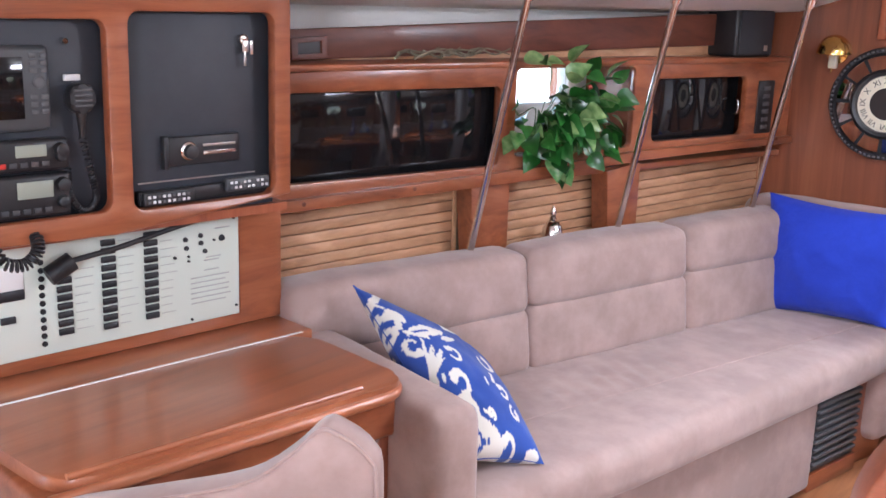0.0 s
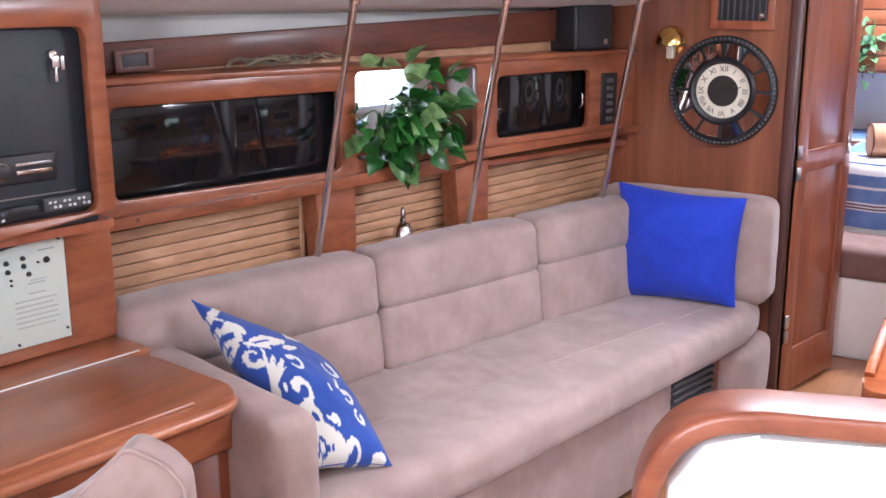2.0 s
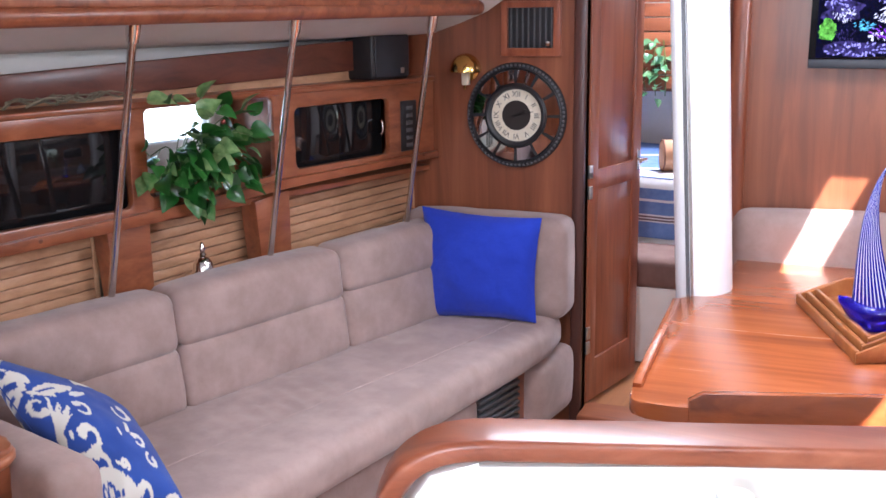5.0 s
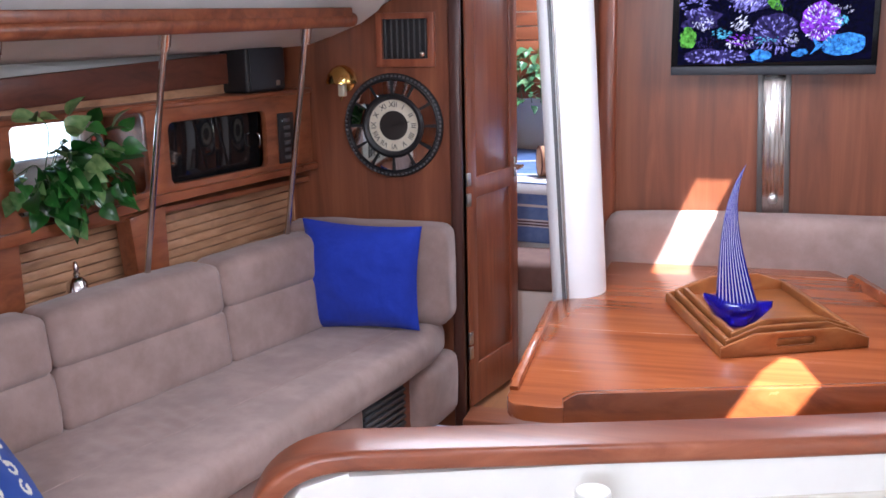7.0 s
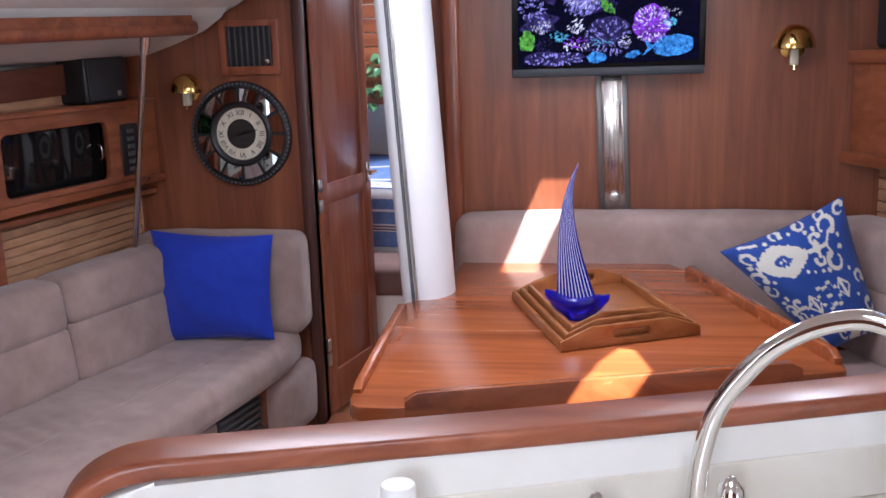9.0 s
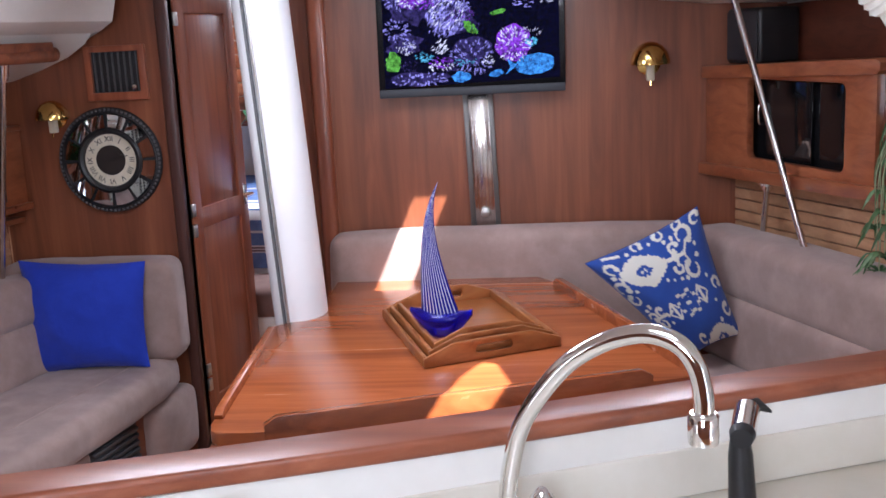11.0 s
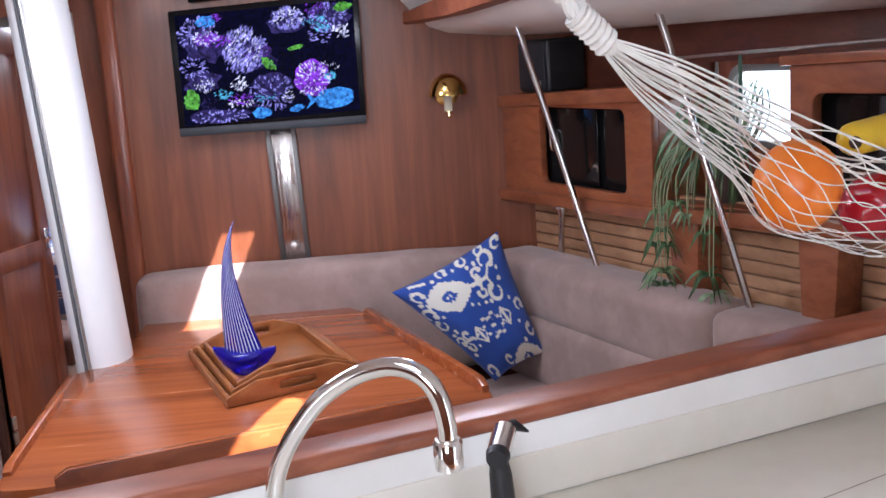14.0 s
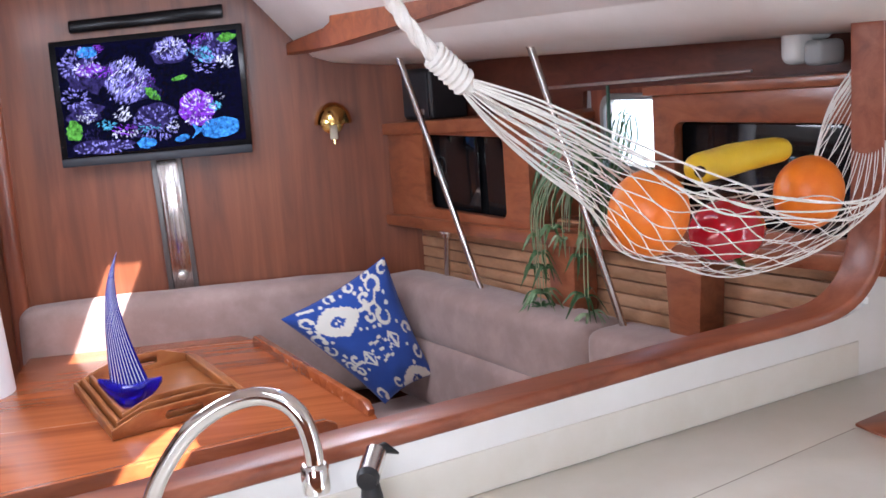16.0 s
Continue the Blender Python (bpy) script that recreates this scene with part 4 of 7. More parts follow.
def print_value(s, t, plume=False):
    """Cream ikat print on blue: 1 where the cream shows."""
    j = noise.noise(Vector((s * 42, t * 11, 1.0)))
    f = noise.noise(Vector((s * 95, t * 60, 4.0)))
    ds, dt = s + 0.007 * f, t + 0.007 * noise.noise(Vector((s * 60, t * 90, 8.0)))
    if plume:
        fray = 0.20 * noise.noise(Vector((s * 55, t * 7, 2.0)))
        if ogee(s, t, 0.76, 0.055, 0.29, 0.13, 0.1, fray):
            return 1.0
        # the plume: fingers that spread from a narrow foot
        along = (0.93 - s) * 0.62 + (t - 0.40) * 0.78
        across = (s - 0.93) * 0.78 + (t - 0.40) * 0.62
        if 0.0 < along < 0.24:
            wide = 0.018 + 0.42 * along ** 1.25
            finger = 0.6 + 0.4 * math.sin(across / wide * 9.5 + 1.5 * f)
            if abs(across) < wide and along < 0.13 + 0.12 * finger + 0.02 * j:
                return 1.0
        for cx, cy, r, half, start in ((0.73, 0.35, 0.058, 0.02, 0.5), (0.97, 0.215, 0.045, 0.014, 2.0), (0.90, 0.195, 0.038, 0.013, 0.0), (0.745, 0.195, 0.058, 0.017, 1.2), (0.93, 0.585, 0.042, 0.014, 4.0), (0.655, 0.545, 0.045, 0.014, 1.0), (0.97, 0.755, 0.05, 0.016, 2.5), (0.42, 0.025, 0.05, 0.017, 0.6), (0.98, 0.82, 0.04, 0.014, 4.2), (0.30, 0.36, 0.04, 0.015, 1.0), (0.25, 0.24, 0.04, 0.015, 3.0), (0.28, 0.62, 0.06, 0.018, 2.0), (0.55, 0.175, 0.028, 0.012, 0.0)):
            if curl(ds, dt, cx, cy, r, half, start):
                return 1.0
        for line, half in ((((1.0, 0.30), (0.92, 0.265), (0.82, 0.255), (0.72, 0.285), (0.68, 0.32)), 0.021 + 0.012 * j), (((1.0, 0.655), (0.96, 0.70), (0.93, 0.71)), 0.013), (((0.62, 0.19), (0.57, 0.165), (0.53, 0.18)), 0.012), (((0.20, 0.0), (0.10, 0.02)), 0.03), (((0.92, 0.68), (0.84, 0.66), (0.78, 0.655)), 0.014), (((1.0, 0.87), (0.95, 0.90), (0.88, 0.97)), 0.018), (((0.36, 0.42), (0.32, 0.50)), 0.015)):
            if near_line(ds, dt, line, half):
                return 1.0
        for cx, cy, a, b, lean in ((0.75, 0.71, 0.17, 0.04, -0.25), (0.93, 0.37, 0.025, 0.055, 0.2), (0.86, 0.38, 0.013, 0.025, 0.2), (0.90, 0.79, 0.06, 0.04, 0.6), (0.60, 0.68, 0.07, 0.02, -0.3), (0.42, 0.88, 0.12, 0.05, -0.4), (0.45, 0.40, 0.012, 0.03, 0.0)):
            p, q = (s - cx) * math.cos(lean) + (t - cy) * math.sin(lean), -(s - cx) * math.sin(lean) + (t - cy) * math.cos(lean)
            d = (p / a) ** 2 + (q / b) ** 2 + 0.5 * j
            if d < 1.0 and not (a > 0.15 and abs(q) < 0.007 and p > -0.02):
                return 1.0
        return 0.0
    fray = 0.17 * noise.noise(Vector((s * 10, t * 48, 2.0)))
    if ogee(s, t, 0.235, 0.325, 0.145, 0.235, 0.0, fray) or ogee(s, t, 0.985, 0.72, 0.13, 0.26, 0.0, fray):
        return 1.0
    # stepped cross: the outline of a chain of small diamonds
    p, q = (s - 0.61) * 0.97 + (t - 0.52) * 0.1, (t - 0.52) * 0.98 - (s - 0.61) * 0.12
    if abs(q) < 0.27:
        half = 0.03 + 0.045 * abs(math.sin(q * 11.5 + 1.57)) + (0.035 if 0.035 < abs(q) < 0.085 else 0.0)
        half = math.floor(half / 0.018) * 0.018 if abs(q) < 0.16 else 0.075 * max(0.0, 1 - abs(abs(q) - 0.19) / 0.08)
        if abs(abs(p) - half) < 0.0125 + 0.004 * f or (abs(p) < half and abs(abs(q) - 0.19) < 0.016):
            return 1.0
        if abs(p) < 0.014 and abs(q) < 0.03:
            return 1.0
    for cx, cy, r, half, start in ((0.115, 0.80, 0.062, 0.016, 0.5), (0.385, 0.755, 0.062, 0.017, 3.6), (0.175, 0.665, 0.04, 0.013, 2.0), (0.335, 0.625, 0.04, 0.013, 4.4), (0.30, 0.045, 0.048, 0.014, 0.8), (0.42, 0.05, 0.04, 0.013, 3.5), (0.13, 0.10, 0.045, 0.013, 1.4), (0.60, 0.07, 0.035, 0.012, 0.0), (0.58, 0.165, 0.032, 0.012, 2.4), (0.68, 0.12, 0.032, 0.012, 4.6), (0.93, 0.10, 0.05, 0.016, 0.3), (0.93, 0.42, 0.04, 0.013, 2.2), (0.03, 0.40, 0.035, 0.012, 1.0), (0.03, 0.60, 0.035, 0.012, 4.0), (0.03, 0.78, 0.035, 0.012, 1.0), (0.055, 0.945, 0.04, 0.013, 2.0), (0.78, 0.93, 0.045, 0.014, 3.0), (0.56, 0.93, 0.04, 0.014, 1.0)):
        if curl(ds, dt, cx, cy, r, half, start):
            return 1.0
    for line, half in ((((0.245, 0.57), (0.245, 0.74)), 0.016 + 0.006 * j), (((0.19, 0.66), (0.31, 0.64)), 0.014), (((0.62, 0.06), (0.62, 0.22)), 0.012), (((0.64, 0.22), (0.61, 0.30)), 0.006), (((0.02, 0.12), (0.045, 0.24)), 0.012), (((0.25, 0.74), (0.16, 0.80)), 0.010), (((0.26, 0.74), (0.33, 0.76)), 0.010)):
        if near_line(ds, dt, line, half):
            return 1.0
    for cx, cy, r in ((0.245, 0.645, 0.036), (0.30, 0.85, 0.022), (0.22, 0.87, 0.018), (0.42, 0.60, 0.018), (0.43, 0.66, 0.02), (0.10, 0.62, 0.018), (0.10, 0.69, 0.02), (0.38, 0.46, 0.015), (0.40, 0.52, 0.013), (0.20, 0.06, 0.022), (0.36, 0.13, 0.015), (0.51, 0.11, 0.02), (0.53, 0.06, 0.016), (0.70, 0.21, 0.016), (0.75, 0.08, 0.02), (0.84, 0.80, 0.022), (0.48, 0.86, 0.016), (0.68, 0.84, 0.016), (0.06, 0.30, 0.016), (0.06, 0.50, 0.016)):
        if math.hypot(s - cx, t - cy) < r * (1 + 0.35 * j):
            return 1.0
    return 0.0


def printed_cloth():
    m = mottled("ikat_cotton", (0.013, 0.055, 0.28), (0.02, 0.075, 0.35), 9.0, 0.88, 420.0, 0.3, 0.0006, 0.2)
    b = m.node_tree.nodes["Principled BSDF"]
    old = b.inputs["Base Color"].links[0].from_socket
    attr = m.node_tree.nodes.new("ShaderNodeAttribute")
    attr.attribute_name = "print"
    mix = m.node_tree.nodes.new("ShaderNodeMix")
    mix.data_type = "RGBA"
    wire(m, attr.outputs["Fac"], mix.inputs[0])
    wire(m, old, mix.inputs[6])
    mix.inputs[7].default_value = (0.70, 0.68, 0.60, 1)
    wire(m, mix.outputs[2], b.inputs["Base Color"])
    return m


IKAT = printed_cloth()


def pillow(name, corners, thick, material, label, n=26, printed=False, seed=0, flip=False):
    """A stuffed square cover on four corners, sides drawn in, seams pinched."""
    a, b, c, d = [Vector(p) for p in corners]
    normal = (b - a).cross(d - a).normalized()
    n = 140 if printed else n
    verts, values, faces = [], [], []
    for side in (1, -1):
        for i in range(n + 1):
            for k in range(n + 1):
                s, t = i / n, k / n
                x, y = 2 * s - 1, 2 * t - 1
                pull = 0.07
                xs, ys = x * (1 - pull * (1 - y * y)), y * (1 - pull * (1 - x * x))
                ss, tt = (xs + 1) / 2, (ys + 1) / 2
                p = (1 - ss) * (1 - tt) * a + ss * (1 - tt) * b + ss * tt * c + (1 - ss) * tt * d
                h = thick * (max(0, 1 - abs(x) ** 2.3) * max(0, 1 - abs(y) ** 2.3)) ** 0.52
                crease = 0.010 * noise.noise(p * 9 + Vector((seed, 0, 0))) + 0.004 * noise.noise(p * 24 + Vector((0, seed, 0)))
                edge = min(1.0, 6 * min(s, 1 - s, t, 1 - t) + 0.15)
                verts.append(p + normal * (side * h + crease * edge))
                values.append(print_value(1 - s if flip else s, t, flip) if printed else 0.0)
    m = (n + 1) ** 2
    for side in (0, 1):
        for i in range(n):
            for k in range(n):
                q = [side * m + i * (n + 1) + k, side * m + (i + 1) * (n + 1) + k, side * m + (i + 1) * (n + 1) + k + 1, side * m + i * (n + 1) + k + 1]
                faces.append(q if side == 0 else q[::-1])
    data = bpy.data.meshes.new("cover")
    base_at = sum((a, b, c, d), Vector()) / 4
    base_at.z = min(p.z for p in (a, b, c, d))
    data.from_pydata([v - base_at for v in verts], [], faces)
    if printed:
        att = data.attributes.new("print", "FLOAT", "POINT")
        att.data.foreach_set("value", values)
    for f in data.polygons:
        f.use_smooth = True
    data.materials.append(material)
    th = thing(name, base_at, label, "pillow", "throw pillows")
    ob = new("cover", data)
    ob.parent = th
    ring = [(a, b), (b, c), (c, d), (d, a)]
    line = []
    for p, q in ring:
        for k in range(8):
            t = k / 8
            v = p.lerp(q, t)
            mid = (a + b + c + d) / 4
            edge_mid = (p + q) / 2
            line.append(v + (mid - edge_mid) * 0.07 * (1 - (2 * t - 1) ** 2))
    part("seam", tube(line, 0.0015, 5, True), material, th)
    return th


pillow("throw_pillow", [(-1.172, 3.655, 0.472), (-0.735, 3.655, 0.49), (-0.735, 3.715, 0.868), (-1.205, 3.715, 0.885)], 0.075, BLUE, "plain royal blue throw pillow leaning on the corner cushion", 34, seed=2)
pillow("throw_pillow", [(0.83, 3.55, 0.845), (1.155, 3.47, 0.525), (1.335, 3.50, 0.60), (1.205, 3.58, 1.02)], 0.07, IKAT, "blue and cream ikat throw pillow tilted on the dinette seat", printed=True, seed=5)
pillow("throw_pillow", [at(PORT, -0.65, 0.03, 0.83), at(PORT, -0.305, 0.12, 0.597), at(PORT, -0.43, 0.52, 0.487), at(PORT, -0.645, 0.47, 0.525)][::-1], 0.095, IKAT, "blue and cream ikat throw pillow slumped against the arm cushion", printed=True, seed=9, flip=True)


# ---- clock ----
C = Vector((-0.905, 3.945, 1.214))
FACE = Matrix.Translation(C) @ Matrix.Rotation(radians(90), 4, "X") @ Matrix.Diagonal((1.045, 1.045, 1.0, 1.0))
clock = thing("wall_clock", C, "round black wall clock with mirror segments and a cream dial", "clock")
part("rim", turned(FACE, [(0.10, 0.0), (0.186, 0.0), (0.19, 0.012), (0.184, 0.022), (0.172, 0.024), (0.166, 0.012), (0.10, 0.0115)], 64, True), BLACK, clock)
beads = [ellipsoid(FACE @ Matrix.Translation((0.181 * math.cos(a), 0.181 * math.sin(a), 0.023)), (0.006, 0.006, 0.005), 1) for a in [2 * math.pi * k / 72 for k in range(72)]]
part("beading", join(*beads), RUBBER, clock)
MIRROR = shader("mirror", (0.55, 0.55, 0.56), 0.02, 1.0)
for k in range(12):
    a0, a1 = radians(30 * k + 2.2), radians(30 * k + 27.8)
    arc = [(0.163 * math.cos(a0 + (a1 - a0) * i / 5), 0.163 * math.sin(a0 + (a1 - a0) * i / 5)) for i in range(6)] + [(0.118 * math.cos(a1 - (a1 - a0) * i / 5), 0.118 * math.sin(a1 - (a1 - a0) * i / 5)) for i in range(6)]
    tilt = Matrix.Rotation(radians(2.0 * math.sin(k * 2.3)), 4, "X") @ Matrix.Rotation(radians(2.0 * math.cos(k * 1.7)), 4, "Y")
    part("mirror", prism(FACE @ tilt, arc, 0.0185, 0.0225, 0), MIRROR, clock)
part("inner_ring", turned(FACE, [(0.092, 0.0), (0.114, 0.0), (0.116, 0.02), (0.108, 0.028), (0.097, 0.024), (0.094, 0.012)], 48, True), BLACK, clock)
part("dial", turned(FACE, [(0.002, 0.0), (0.097, 0.0), (0.097, 0.012), (0.002, 0.0125)], 48), mottled("cream_dial", (0.68, 0.62, 0.48), (0.76, 0.71, 0.58), 40.0, 0.6, 300.0, 0.05), clock)
part("centre", turned(FACE, [(0.002, 0.0), (0.054, 0.0), (0.054, 0.0135), (0.002, 0.014)], 40), shader("dark_brown", (0.02, 0.014, 0.012), 0.5), clock)


def lettering(name, text, size, m, material, parent, align="CENTER"):
    """Built-in lettering turned to a mesh."""
    cu = bpy.data.curves.new(name, "FONT")
    cu.body, cu.size, cu.align_x, cu.align_y, cu.extrude, cu.resolution_u = text, size, align, "CENTER", 0.0004, 2
    tmp = new("tmp", cu)
    bpy.context.view_layer.update()
    data = bpy.data.meshes.new_from_object(tmp.evaluated_get(bpy.context.evaluated_depsgraph_get()))
    bpy.data.objects.remove(tmp)
    bm = bmesh.new()
    bm.from_mesh(data)
    bpy.data.meshes.remove(data)
    bm.transform(m)
    return part(name, bm, material, parent)


INK = shader("ink", (0.015, 0.013, 0.012), 0.3)
for k, text in enumerate(("XII", "I", "II", "III", "IIII", "V", "VI", "VII", "VIII", "IX", "X", "XI")):
    a = radians(90 - 30 * k)
    lettering("numeral", text, 0.027, FACE @ Matrix.Rotation(a - radians(90), 4, "Z") @ Matrix.Translation((0, 0.076, 0.0132)), INK, clock)
for ang, long, wide in ((77, 0.068, 0.004), (64, 0.05, 0.006)):
    part("hand", prism(FACE @ Matrix.Rotation(radians(-ang), 4, "Z"), [(-wide / 2, -0.012), (wide / 2, -0.012), (wide, long * 0.7), (0, long), (-wide, long * 0.7)], 0.0145, 0.0165), INK, clock)


# ---- brass lamps ----
def sconce(x, z, r):
    s = thing("wall_sconce", (x, 3.95, z - r), "polished brass dome wall sconce on the bulkhead", "lamp", "brass sconces")
    m = Matrix.Translation((x, 3.905, z))
    part("shade", turned(m, [(0.004, r), (0.3 * r, 0.96 * r), (0.62 * r, 0.78 * r), (0.87 * r, 0.46 * r), (0.99 * r, 0.05 * r), (r, -0.12 * r), (0.96 * r, -0.14 * r), (0.92 * r, 0.0), (0.5 * r, 0.7 * r), (0.004, 0.9 * r)], 32), BRASS, s)
    part("plate", turned(Matrix.Translation((x, 3.95, z - 0.1 * r)) @ Matrix.Rotation(radians(90), 4, "X"), [(0.001, 0.0), (0.62 * r, 0.0), (0.6 * r, 0.008), (0.3 * r, 0.014), (0.001, 0.015)], 24), BRASS, s)
    part("arm", tube([(x, 3.945, z - 0.2 * r), (x, 3.905, z - 0.2 * r), (x, 3.905, z + 0.4 * r)], 0.007, 10), BRASS, s)
    part("switch_base", box(ROOM, (x - 0.014, 3.892, z - 0.95 * r), (x + 0.014, 3.92, z - 0.15 * r), 0.004), shader("cream_switch", (0.6, 0.55, 0.42), 0.4), s)
    part("bulb", ellipsoid(Matrix.Translation((x, 3.905, z + 0.1 * r)), (0.3 * r, 0.3 * r, 0.35 * r), 2), GLASS, s)
    part("toggle", tube([(x, 3.897, z - 0.95 * r), (x, 3.89, z - 1.2 * r)], 0.003, 6), BRASS, s)


sconce(-1.098, 1.385, 0.061)
sconce(1.095, 1.487, 0.07)


# ---- loudspeakers, socket, small things on the port side ----
def speaker(m, u0, u1, w0, w1, z0, z1):
    s = thing("loudspeaker", at(m, (u0 + u1) / 2, (w0 + w1) / 2, z0), "small black loudspeaker standing on the locker top", "speaker", "loudspeakers")
    part("cabinet", box(m, (u0, w0, z0), (u1, w1, z1), 0.014, 3), BLACK, s)
    part("grille", box(m, (u0 + 0.012, w1, z0 + 0.012), (u1 - 0.012, w1 + 0.006, z1 - 0.012), 0.005), PANEL_BLACK, s)
    part("badge", box(m, (u1 - 0.06, w1 + 0.005, z0 + 0.022), (u1 - 0.04, w1 + 0.008, z0 + 0.042), 0.001, 1), BRUSHED, s, "small silver badge")


speaker(PORT, 1.06, 1.27, -0.34, -0.20, 1.357, 1.528)
speaker(STBD, 0.04, 0.24, -0.22, -0.06, 1.468, 1.655)
sock = thing("power_socket", at(PORT, -0.6, -0.29, 1.36), "teak framed power socket on the upper plank", "socket")
part("frame", plate_with_holes(PORT, [(-0.652, 1.361), (-0.543, 1.365), (-0.545, 1.424), (-0.654, 1.418)], [[(-0.632, 1.376), (-0.562, 1.379), (-0.563, 1.41), (-0.633, 1.405)]], -0.295, -0.278, 0.003), DARK_PLANK, sock)
part("outlet", box(PORT, (-0.636, -0.294, 1.374), (-0.56, -0.285, 1.412), 0.002), RUBBER, sock)
drift = thing("dried_branch", at(PORT, -0.2, -0.25, 1.358), "dry grey-brown branch lying on the locker top", "branch")
BARK = mottled("dry_bark", (0.13, 0.11, 0.07), (0.26, 0.22, 0.15), 40.0, 0.9, 200.0, 0.5)
for k in range(11):
    u = -0.37 + 0.028 * k + random.uniform(-0.02, 0.02)
    line = [at(PORT, u + 0.05 * j, -0.255 + random.uniform(-0.03, 0.03), 1.365 + 0.022 * math.sin(j * 1.2 + k) ** 2 + 0.003 * j) for j in range(4)]
    part("twig", tube(spline(line, 3), [0.0045 - 0.0003 * i for i in range(10)], 6), BARK, drift)
bell = thing("hand_bell", at(PORT, 0.235, -0.2, 0.755), "polished chrome bell on the shelf behind the cushions", "bell")
BM = Matrix.Translation(at(PORT, 0.235, -0.2, 0.755))
part("body", turned(BM, [(0.048, 0.0), (0.05, 0.006), (0.042, 0.03), (0.034, 0.06), (0.03, 0.085), (0.02, 0.1), (0.006, 0.106)], 28), CHROME, bell)
part("finial", turned(BM, [(0.006, 0.105), (0.013, 0.11), (0.008, 0.118), (0.011, 0.126), (0.009, 0.136), (0.004, 0.15), (0.001, 0.152)], 20), CHROME, bell)

# ---- plants ----


def leafy(name, dark, light, edge):
    m = shader(name, dark, 0.32, 0.0, Coat_Weight=0.15)
    b = m.node_tree.nodes["Principled BSDF"]
    info = add(m, "ObjectInfo")
    co = add(m, "TexCoord")
    nz = add(m, "TexNoise", Scale=38.0, Detail=3.0)
    wire(m, co.outputs["Object"], nz.inputs["Vector"])
    mx = add(m, "Math")
    mx.operation = "MULTIPLY_ADD"
    wire(m, nz.outputs[0], mx.inputs[0])
    mx.inputs[1].default_value = 0.9
    wire(m, info.outputs["Random"], mx.inputs[2])
    half = add(m, "Math")
    half.operation = "MULTIPLY"
    half.inputs[1].default_value = 0.55
    wire(m, mx.outputs[0], half.inputs[0])
    ramp = add(m, "ValToRGB")
    ramp.color_ramp.elements[0].position, ramp.color_ramp.elements[0].color = 0.25, (*dark, 1)
    ramp.color_ramp.elements[1].position, ramp.color_ramp.elements[1].color = 0.92, (*edge, 1)
    e = ramp.color_ramp.elements.new(0.62)
    e.color = (*light, 1)
    wire(m, half.outputs[0], ramp.inputs[0])
    wire(m, ramp.outputs[0], b.inputs["Base Color"])
    return m


LEAF_GREEN = leafy("pothos_leaf", (0.008, 0.05, 0.008), (0.025, 0.15, 0.022), (0.34, 0.46, 0.2))
SPIDER_GREEN = leafy("spider_leaf", (0.03, 0.085, 0.03), (0.13, 0.24, 0.10), (0.52, 0.58, 0.42))
IVY_GREEN = leafy("ivy_leaf", (0.03, 0.10, 0.05), (0.08, 0.2, 0.09), (0.2, 0.33, 0.16))
STEM = shader("stem", (0.05, 0.11, 0.03), 0.3)
PALE_STEM = shader("pale_runner", (0.30, 0.36, 0.20), 0.5)


def leaf_mesh(long, wide, droop):
    """A heart-shaped blade, folded at the midrib and curling down at the tip."""
    bm = bmesh.new()
    rows = []
    prof = [(0.0, 0.05), (0.04, 0.55), (0.16, 0.95), (0.34, 1.0), (0.56, 0.78), (0.78, 0.42), (1.0, 0.0)]
    for t, w in prof:
        x = long * t
        z = -droop * t * t * long
        y = wide * 0.5 * w
        fold = 0.28 * y
        back = 0.10 * long * (1 - t) ** 6
        rows.append([bm.verts.new((x - back, y, z + fold)), bm.verts.new((x, y * 0.5, z + fold * 0.45)), bm.verts.new((x, 0, z)), bm.verts.new((x, -y * 0.5, z + fold * 0.45)), bm.verts.new((x - back, -y, z + fold))])
    for r, s in zip(rows, rows[1:]):
        for k in range(4):
            bm.faces.new((r[k], r[k + 1], s[k + 1], s[k]))
    bmesh.ops.remove_doubles(bm, verts=bm.verts, dist=1e-5)
    smooth(bm, 80)
    data = bpy.data.meshes.new("leaf")
    bm.to_mesh(data)
    bm.free()
    return data


def leaves(plant, material, spots, sizes, tilt):
    """Leaves as parts of a plant; spots give foot and heading."""
    datas = []
    for s in sizes:
        d = leaf_mesh(s, s * 0.92, 0.4)
        d.materials.append(material)
        datas.append(d)
    for i, (p, way) in enumerate(spots):
        ob = new("leaf", datas[i % len(datas)])
        ob.parent = plant
        m = Matrix.Translation(Vector(p) - plant.location) @ way.to_track_quat("X", "Z").to_matrix().to_4x4() @ Matrix.Rotation(random.uniform(-tilt, tilt), 4, "X")
        ob.matrix_local = m


random.seed(4)
pothos = thing("potted_plant", at(PORT, 0.2, -0.27, 1.05), "green variegated pothos in a glass vase spilling out of the niche", "plant")
part("vase", turned(Matrix.Translation(at(PORT, 0.17, -0.265, 1.052)), [(0.035, 0.0), (0.042, 0.01), (0.046, 0.05), (0.042, 0.075), (0.04, 0.075), (0.043, 0.05), (0.039, 0.012), (0.002, 0.008)], 24), GLASS, pothos)
heart = at(PORT, 0.22, -0.22, 1.17)
spots = []
